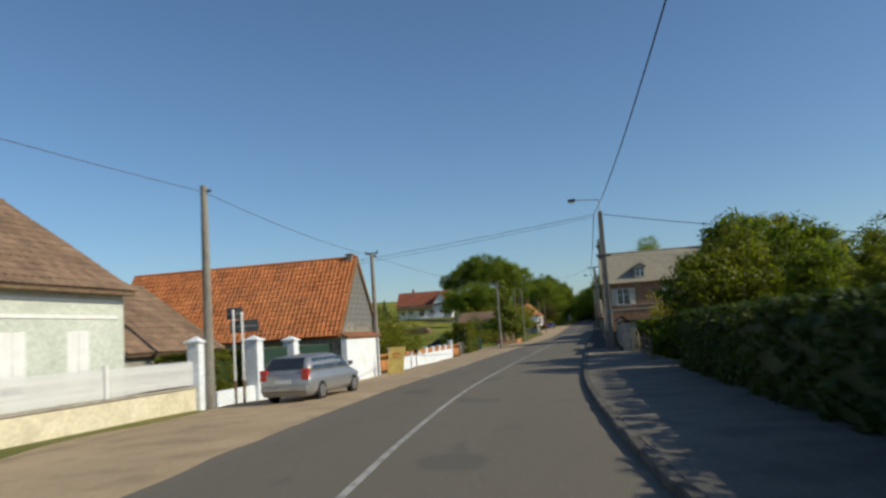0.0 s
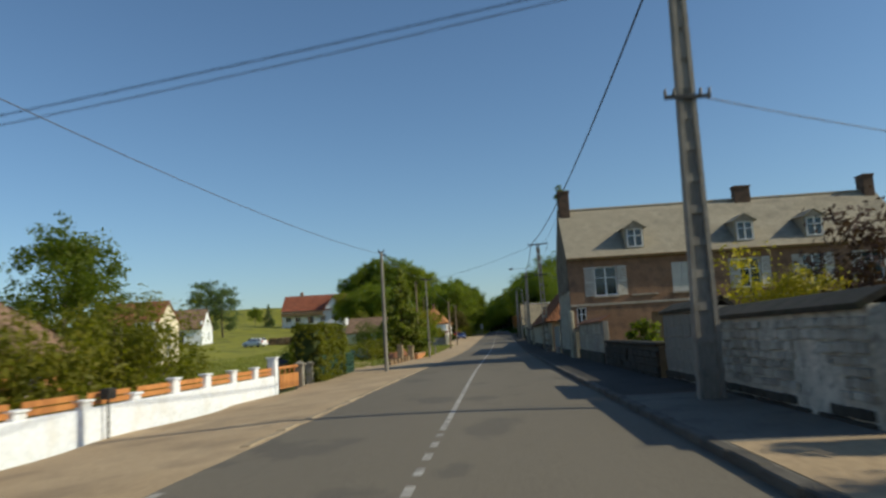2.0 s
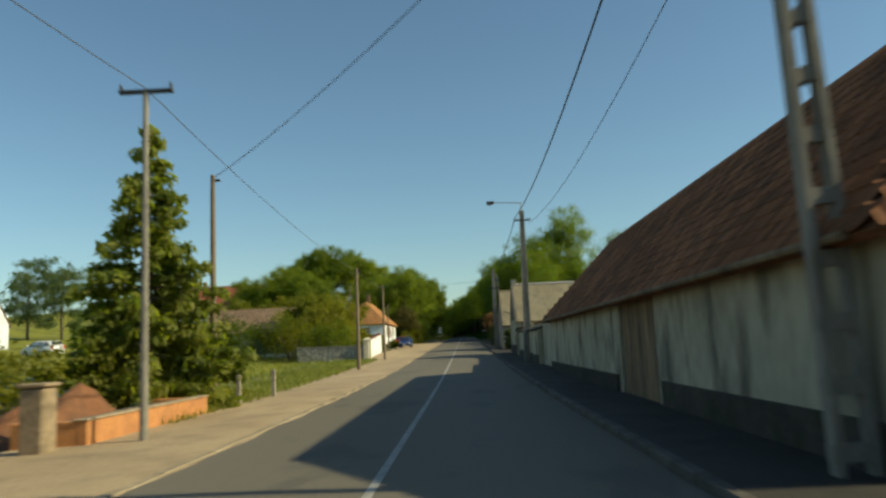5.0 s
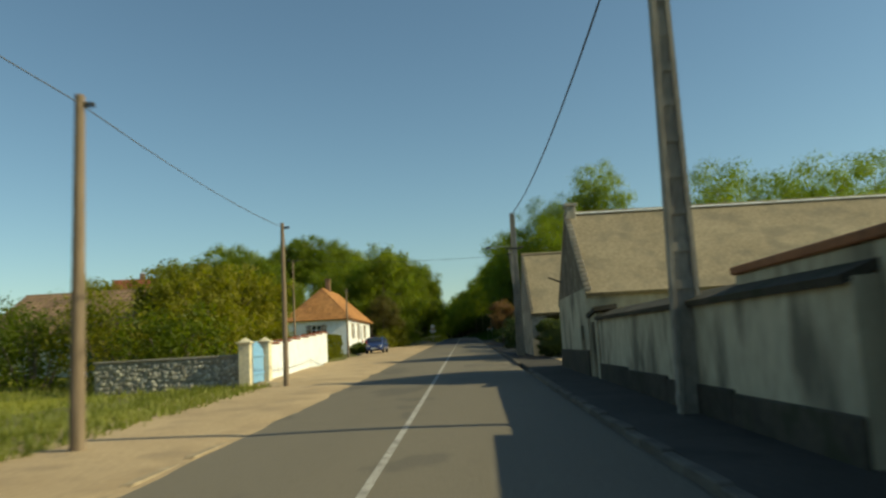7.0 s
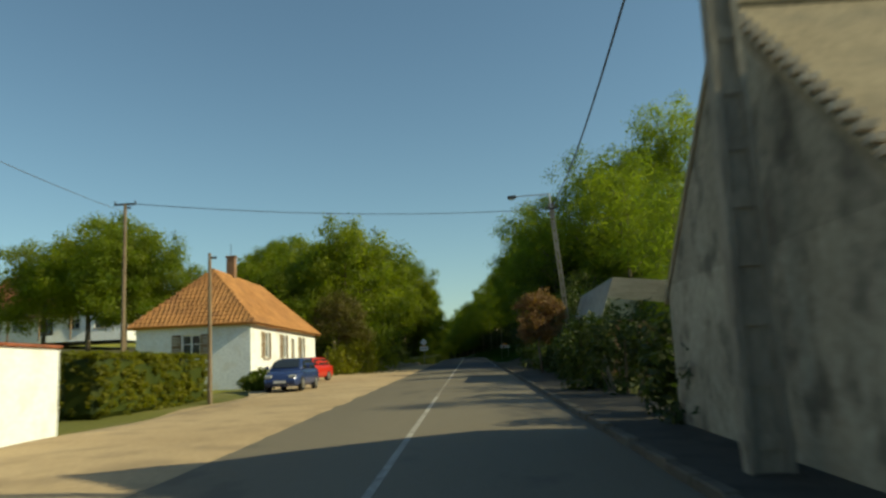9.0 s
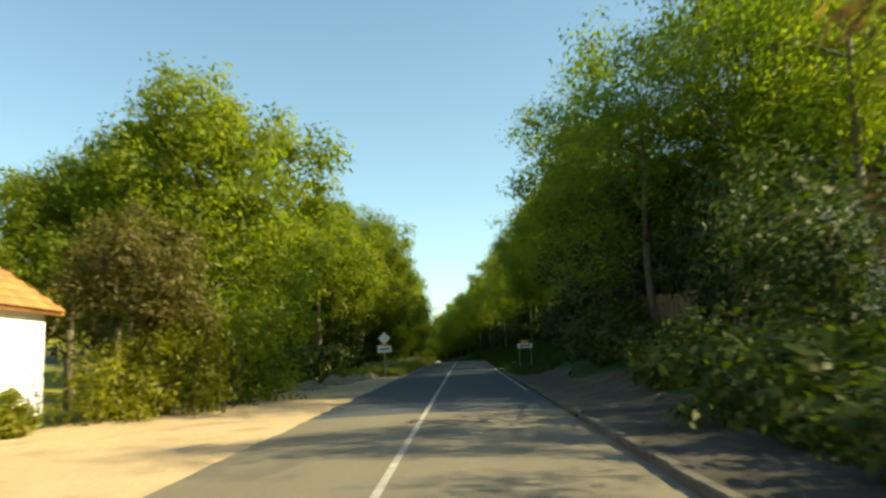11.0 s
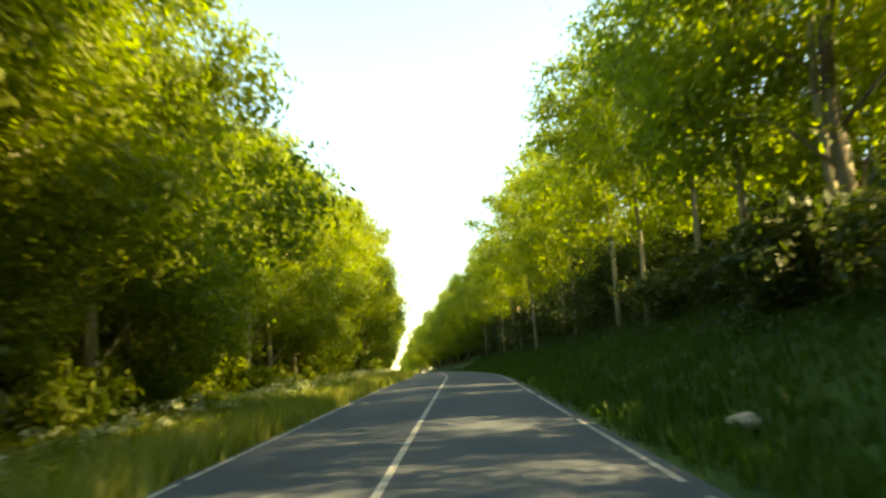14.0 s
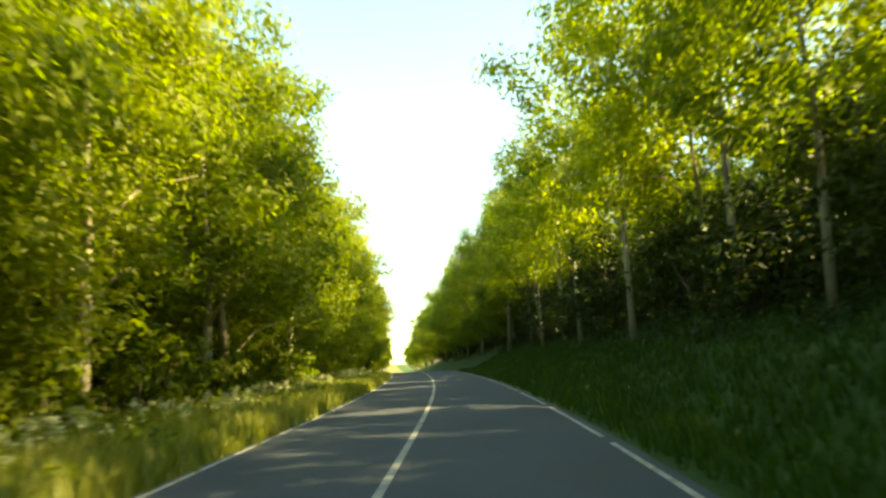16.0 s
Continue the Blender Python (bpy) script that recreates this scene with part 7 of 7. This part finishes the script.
bush("bush", 4.9, 166, 1.8, 5.0, 2.2, LEAF_DARK, "dark shrub at the shed corner", 46, n=80)
bush("bush", 5.4, 174, 2.2, 7.0, 2.4, LEAF_DARK, "dark overgrown shrub beside the road", 47, n=100)
conifer("spruce", -8.6, 108.4, 9.1, 3.1, "tall green spruce in a front garden", 51)
conifer("pine", -70, 262, 7.0, 2.4, "small conifer beside the hill house", 54, PINE_NEEDLE, 14)

OAKISH = [tree_meshes(12.0, 4.2, 100 + k, LEAF, BARK, 150, 40, 0.19) for k in range(3)]
SUNNY = [tree_meshes(12.0, 4.4, 110 + k, LEAF_SUN, BARK, 280, 115, 0.115) for k in range(3)]
WOODY = [tree_meshes(14.0, 4.2, 120 + k, LEAF_GOLD, PALE_BARK, 270, 135, 0.098, 0.06, 0.15, crown_from=0.08) for k in range(4)]
SHADY = [tree_meshes(13.0, 4.5, 130 + k, LEAF_BANK, BARK, 220, 105, 0.096, 0.05, 0.16, crown_from=0.08) for k in range(4)]
SHADE_DENSE = [tree_meshes(13.0, 4.5, 160 + k, LEAF_BANK, BARK, 260, 70, 0.15, 0.05, 0.16, crown_from=0.08) for k in range(4)]
# WOODY trees in darker leaves, standing for shade on the nearest ones.
MIDWOOD = [tree_meshes(14.0, 4.2, 220 + k, LEAF, PALE_BARK, 240, 120, 0.10, 0.18, 0.11, crown_from=0.18) for k in range(3)]
SLENDER = [tree_meshes(13.5, 3.7, 210 + k, LEAF_SUN, PALE_BARK, 170, 90, 0.105, 0.27, 0.10, crown_from=0.28) for k in range(3)]
rng = random.Random(77)
THICK = [tree_meshes(12.0, 4.8, 180 + k, LEAF_OLIVE if k else LEAF, BARK, 300, 44, 0.24, 0.04, crown_from=0.08) for k in range(2)]
for k, (x, y, s) in enumerate(((8.8, 33.2, 0.36), (9.4, 29.0, 0.40), (10.7, 36.0, 0.50), (12.8, 38.8, 0.52), (12.2, 31.5, 0.42), (13.5, 27, 0.33), (10.8, 24.6, 0.29), (11.4, 20.5, 0.25))):
    plant_tree(THICK[k % 2], x, y, 50 + k * 77, s, "dense leafy garden tree behind the clipped hedge", group="garden trees")
for k, (x, y, s) in enumerate(((-24, 76, 0.85), (-30, 74, 0.8), (-21.5, 72, 0.6), (-44, 70, 0.8))):
    plant_tree(OAKISH[k % 3], x, y, rng.random() * 360, s, "leafy garden tree with a loose crown", group="garden trees")
for k, (x, y, s) in enumerate(((24, 86, 0.7), (31, 84, 0.75), (22, 50, 0.6), (28, 60, 0.65))):
    plant_tree(OAKISH[k % 3], x, y, rng.random() * 360, s, "broad-leaved tree behind the houses", group="garden trees")
for k, (x, y, s) in enumerate(((-33, 262, 0.8), (-38, 268, 0.9), (-16.5, 222, 0.9), (-27, 213, 1.08), (-25, 209, 0.95), (-17, 240, 1.0), (-31, 215, 1.1), (-12.5, 228, 0.95), (-36, 217, 0.95), (-20.5, 212, 0.72), (-72, 255, 0.5), (-45, 262, 0.8))):
    plant_tree(SUNNY[k % 3], x, y, rng.random() * 360, s, "sunlit round-crowned tree at the village edge", group="village edge trees")
for k, (x, y, s) in enumerate(((19, 170, 0.95), (23, 178, 1.06), (27, 170, 0.9), (33, 172, 0.82), (14, 198.5, 0.8), (13.8, 210.8, 1.05), (15.5, 221.5, 1.2), (20, 220.5, 1.3), (24, 188, 0.9), (31, 180, 1.1), (29, 187, 1.15), (37, 183, 1.2))):
    plant_tree(SHADY[k % 4], x, y, rng.random() * 360, s, "tall leafy tree behind the barns", group="barn trees")
for k, (y, h) in enumerate(((183.5, 2.3), (187.0, 2.1), (190.3, 1.9), (193.4, 1.5))):
    bush("bush", 5.75 + 0.1 * (k % 2), y, 1.8, 4.0, h, LEAF_HEDGE, "dark overgrown hedge hiding a brick shed wall", 250 + k, n=110, per=40, size=0.09, group="shed hedge")
plant_tree(tree_meshes(6.0, 1.5, 140, LEAF_RED, BARK, 150, 60, 0.085, 0.12, 0.08), 4.75, 191.4, 20, 0.78, "bronze-leaved tree beside the road", group="barn trees")

for k, (x, y, s) in enumerate(((-32, 352, 2.0), (-38, 357, 2.1), (-45, 350, 2.0), (-51, 356, 1.9), (-57, 352, 1.5), (-64, 357, 1.2))):
    plant_tree(SUNNY[k % 3], x, y, k * 67, s, "great round-crowned tree on the far wooded hill", group="hill trees")
for k, (x, y, h) in enumerate(((-66.8, 201, 13.4), (-62.4, 203, 13.0))):
    plant_tree(tree_meshes(h, 4.6, 240 + k, PINE_NEEDLE, BARK, 190, 60, 0.17, 0.16, 0.2, crown_from=0.12), x, y, 40 * k, 1.0, "blue-green layered pine at the edge of the field", group="field pines", name="pine")
for k, (x, y) in enumerate(((6.2, 194.5), (6.0, 198.5), (6.6, 203), (6.3, 207.5), (6.9, 212), (7.0, 217))):
    bush("bush", x, y, 2.8, 4.6, 1.15 + 0.25 * (k % 3), LEAF_HEDGE, "dark bramble thicket beside the road", 80 + k, n=80, per=36, size=0.12, category="thicket", group="thickets")

# ---- the wood ----
plant_tree(SUNNY[1], -9.3, 216.5, 40, 1.12, "large sunlit tree at the wood's edge", group="wood trees")
plant_tree(SUNNY[0], -15.0, 222.0, 90, 1.05, "large sunlit tree at the wood's edge", group="wood trees")
plant_tree(SUNNY[2], -13.5, 215.0, 140, 0.8, "large sunlit tree at the wood's edge", group="wood trees")
plant_tree(SUNNY[0], -9.2, 240.5, 200, 1.06, "large sunlit tree at the wood's edge", group="wood trees")
plant_tree(tree_meshes(6.4, 2.3, 190, LEAF_BROWN, BARK, 190, 70, 0.085, 0.25, 0.07, crown_from=0.3), -8.8, 209.6, 30, 1.0, "small brownish tree at the wood's edge", group="wood trees")
bush("bush", -8.2, 208.6, 3.2, 3.4, 2.9, LEAF_OLIVE, "rounded green shrub under a brownish tree", 60, n=120, size=0.10)
bush("bush", -6.9, 212.8, 3.8, 5.0, 3.9, LEAF_GOLD, "sunlit shrub hanging over the sandy verge", 61, n=110, size=0.12)
for x, y, s in ((-7.0, 247.5, 1.0), (-7.2, 254.0, 1.05)):
    plant_tree(MIDWOOD[0] if y < 250 else WOODY[2], x, y, y * 30, s, "green tree leaning out over the verge", group="wood trees")
for k, (x, y, h) in enumerate(((7.0, 218.6, 2.2), (7.1, 223.0, 2.5), (7.2, 227.4, 2.2))):
    bush("bush", x, y, 3.0, 4.8, h, LEAF_HEDGE, "dark thicket spilling down the bank", 260 + k, n=120, per=40, size=0.11, category="thicket", group="thickets")
bush("bush", -9.0, 219.0, 4.0, 6.5, 1.7, LEAF_HEDGE, "low dark thicket behind the sandy verge", 264, n=130, per=40, size=0.11, category="thicket", group="thickets")
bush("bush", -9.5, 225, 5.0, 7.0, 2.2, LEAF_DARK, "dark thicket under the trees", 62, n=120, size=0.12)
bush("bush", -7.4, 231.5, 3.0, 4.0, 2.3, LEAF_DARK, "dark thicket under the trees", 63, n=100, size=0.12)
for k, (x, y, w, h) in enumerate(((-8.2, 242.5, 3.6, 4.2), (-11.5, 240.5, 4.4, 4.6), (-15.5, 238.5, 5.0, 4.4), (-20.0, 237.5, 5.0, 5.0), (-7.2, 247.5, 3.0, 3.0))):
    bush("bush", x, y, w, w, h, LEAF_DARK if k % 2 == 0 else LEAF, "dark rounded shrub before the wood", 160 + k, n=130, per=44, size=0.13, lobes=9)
bush("bush", 8.2, 222, 4.2, 5.0, 5.0, LILAC, "dusky lilac-flowered shrub on the bank", 64, n=130, size=0.1)
y, k = 246.0, 0
while y < 640:
    for u, s0 in ((-7.9, 1.0), (-12.0, 1.1), (-17.5, 1.1)):
        if y > 400 and u < -15:
            continue
        x = road_x(y) + u + rng.uniform(-0.9, 0.9)
        s0 *= 0.84 if y < 257 else 1.0
        plant_tree(MIDWOOD[k % 3] if y < 251 else WOODY[k % 4], x, y + rng.uniform(-1.8, 1.8), rng.random() * 360, s0 * rng.uniform(0.88, 1.12), "slender sunlit tree in the wood", group="wood trees")
        k += 1
    y += 5.4 if y < 400 else 9
y = 208.0
while y < 640:
    for u, s0 in ((9.6, 1.04), (15.5, 0.55), (21.0, 0.48)):
        if y < 218 and u < 12 or y > 540 and u > 15 or y < 212:
            continue
        x = road_x(y) + u + rng.uniform(-1.0, 1.0) - (0.8 if y > 285 and u < 12 else 0)
        s0 *= 1.06 if y > 285 and u < 12 else 1.0
        if 228 < y < 276:
            if 12 < u < 18 and y < 256:
                continue
            kinds = SHADE_DENSE if u > 12 else SLENDER
        else:
            kinds = SHADE_DENSE if u > 12 else SHADY if k % 3 else SLENDER if y < 340 else WOODY
        plant_tree(kinds[k % len(kinds)], x, y + rng.uniform(-1.8, 1.8), rng.random() * 360, s0 * rng.uniform(0.88, 1.15), "tall tree on the wooded bank", group="bank trees", lift=-0.2)
        k += 1
    y += 5.6 if y < 400 else 9
for x, y, s in ((12.0, 216.5, 1.2), (18.0, 218.0, 1.15), (9.4, 253.0, 1.15)):
    plant_tree(SHADY[int(y) % 4], x, y, y * 50, s, "tall tree leaning over the road from the bank", group="bank trees", lift=-0.2)
GLOOMY = tree_meshes(8.0, 4.2, 230, LEAF_HEDGE, BARK, 330, 70, 0.12, 0.02, 0.12, crown_from=0.04)
for x, y, s in ((9.3, 226.4, 1.0), (10.2, 222.0, 0.95)):
    plant_tree(GLOOMY, x, y, y * 31, s, "dense dark tree leafy to the ground on the bank", group="bank trees", lift=-0.3)
for k, (x, y, s) in enumerate(((9.2, 238.0, 0.9), (11.5, 241.5, 0.95), (13.0, 247.0, 0.9), (12.4, 256.0, 0.9))):
    plant_tree(SLENDER[k % 3], x, y, y * 50, s, "slender sunlit tree high on the bank", group="bank trees", lift=-0.2)
y = 205.0
k = 0
while y < 450:
    tall = 0.42 if 230 < y < 272 else 1.0
    # Leaves coloured near black stand for the deep shade under the trees.
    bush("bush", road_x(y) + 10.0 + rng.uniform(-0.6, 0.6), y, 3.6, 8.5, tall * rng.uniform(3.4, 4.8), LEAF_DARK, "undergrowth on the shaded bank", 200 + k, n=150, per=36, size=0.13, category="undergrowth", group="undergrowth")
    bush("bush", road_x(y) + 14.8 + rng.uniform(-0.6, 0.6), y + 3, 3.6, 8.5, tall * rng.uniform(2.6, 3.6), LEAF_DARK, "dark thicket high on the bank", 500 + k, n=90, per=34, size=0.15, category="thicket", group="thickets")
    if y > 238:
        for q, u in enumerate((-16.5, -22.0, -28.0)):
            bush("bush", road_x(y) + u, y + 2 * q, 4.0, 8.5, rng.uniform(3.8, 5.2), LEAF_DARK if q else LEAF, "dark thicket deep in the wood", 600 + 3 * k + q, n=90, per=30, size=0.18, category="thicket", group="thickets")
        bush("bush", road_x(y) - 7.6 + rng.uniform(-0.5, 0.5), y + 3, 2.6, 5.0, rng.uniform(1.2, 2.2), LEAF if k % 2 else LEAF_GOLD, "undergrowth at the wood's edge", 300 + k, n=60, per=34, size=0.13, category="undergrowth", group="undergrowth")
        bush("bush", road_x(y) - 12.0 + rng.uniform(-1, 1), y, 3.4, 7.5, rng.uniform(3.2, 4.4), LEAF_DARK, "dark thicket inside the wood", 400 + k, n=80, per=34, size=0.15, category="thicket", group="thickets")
    y += 5.5
    k += 1
grass_tufts("tall_grass", 234, 330, -7.2, -3.0, 17000, 0.55, GRASS_BLADE, "tall sunlit grass on the verge", 71)
grass_tufts("bank_grass", 226, 345, 3.6, 9.5, 16000, 0.28, BANK_BLADE, "short bank grass, coloured dark to stand for shade", 72)
grass_tufts("field_grass", 75, 150, -30, -8.2, 9000, 0.25, GRASS_BLADE, "rough grass along the field", 73)
grass_tufts("verge_grass", 103, 146, -8.6, -6.0, 3000, 0.25, GRASS_BLADE, "grass verge beside the footway", 74)
rs = np.random.default_rng(76)
low = []
for k in range(2200):
    yy = rs.uniform(234, 330)
    xx = road_x(yy) - 3.4 - 4.4 * rs.random() ** 0.7
    low.append((xx, yy, ground_z(xx, yy) + rs.uniform(0.1, 0.5)))
tagged(new("verge_weeds", leaf_mesh("verge_weeds", low, 16, 0.28, 0.08, LEAF_GOLD, rs, 0.9)), "leafy green weeds among the tall grass", "weeds", "", "stuff")
low = []
for k in range(2600):
    yy = rs.uniform(226, 350)
    u = 11.2 - 3.6 * rs.random() ** 1.8
    xx = road_x(yy) + u
    low.append((xx, yy, ground_z(xx, yy) + rs.uniform(0.05, 0.25 + 0.25 * max(0, u - 8))))
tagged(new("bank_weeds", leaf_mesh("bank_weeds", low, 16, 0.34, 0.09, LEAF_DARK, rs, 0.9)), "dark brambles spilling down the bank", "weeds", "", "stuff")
# Dark tufts make a dark band along the track's far side.
grass_tufts("ditch_grass", 79, 112, lambda y: TRACK(y) - 2.9, lambda y: TRACK(y) - 1.3, 700, 0.4, BANK_BLADE, "dark grass tufts along the farm track", 78)
rs = np.random.default_rng(75)
heads = []
for k in range(520):
    yy = rs.uniform(238, 330)
    xx = road_x(yy) - 4.0 - 3.0 * abs(noise.noise((yy * 0.35, 5.0, 0))) - rs.random() * 1.4
    heads.append((xx, yy, ground_z(xx, yy) + rs.uniform(0.45, 0.85)))
fl = new("cow_parsley", leaf_mesh("cow_parsley", heads, 18, 0.15, 0.045, PARSLEY, rs, 0.9))
tagged(fl, "pale cow parsley heads in the tall grass", "flowers", "", "stuff")
st = []
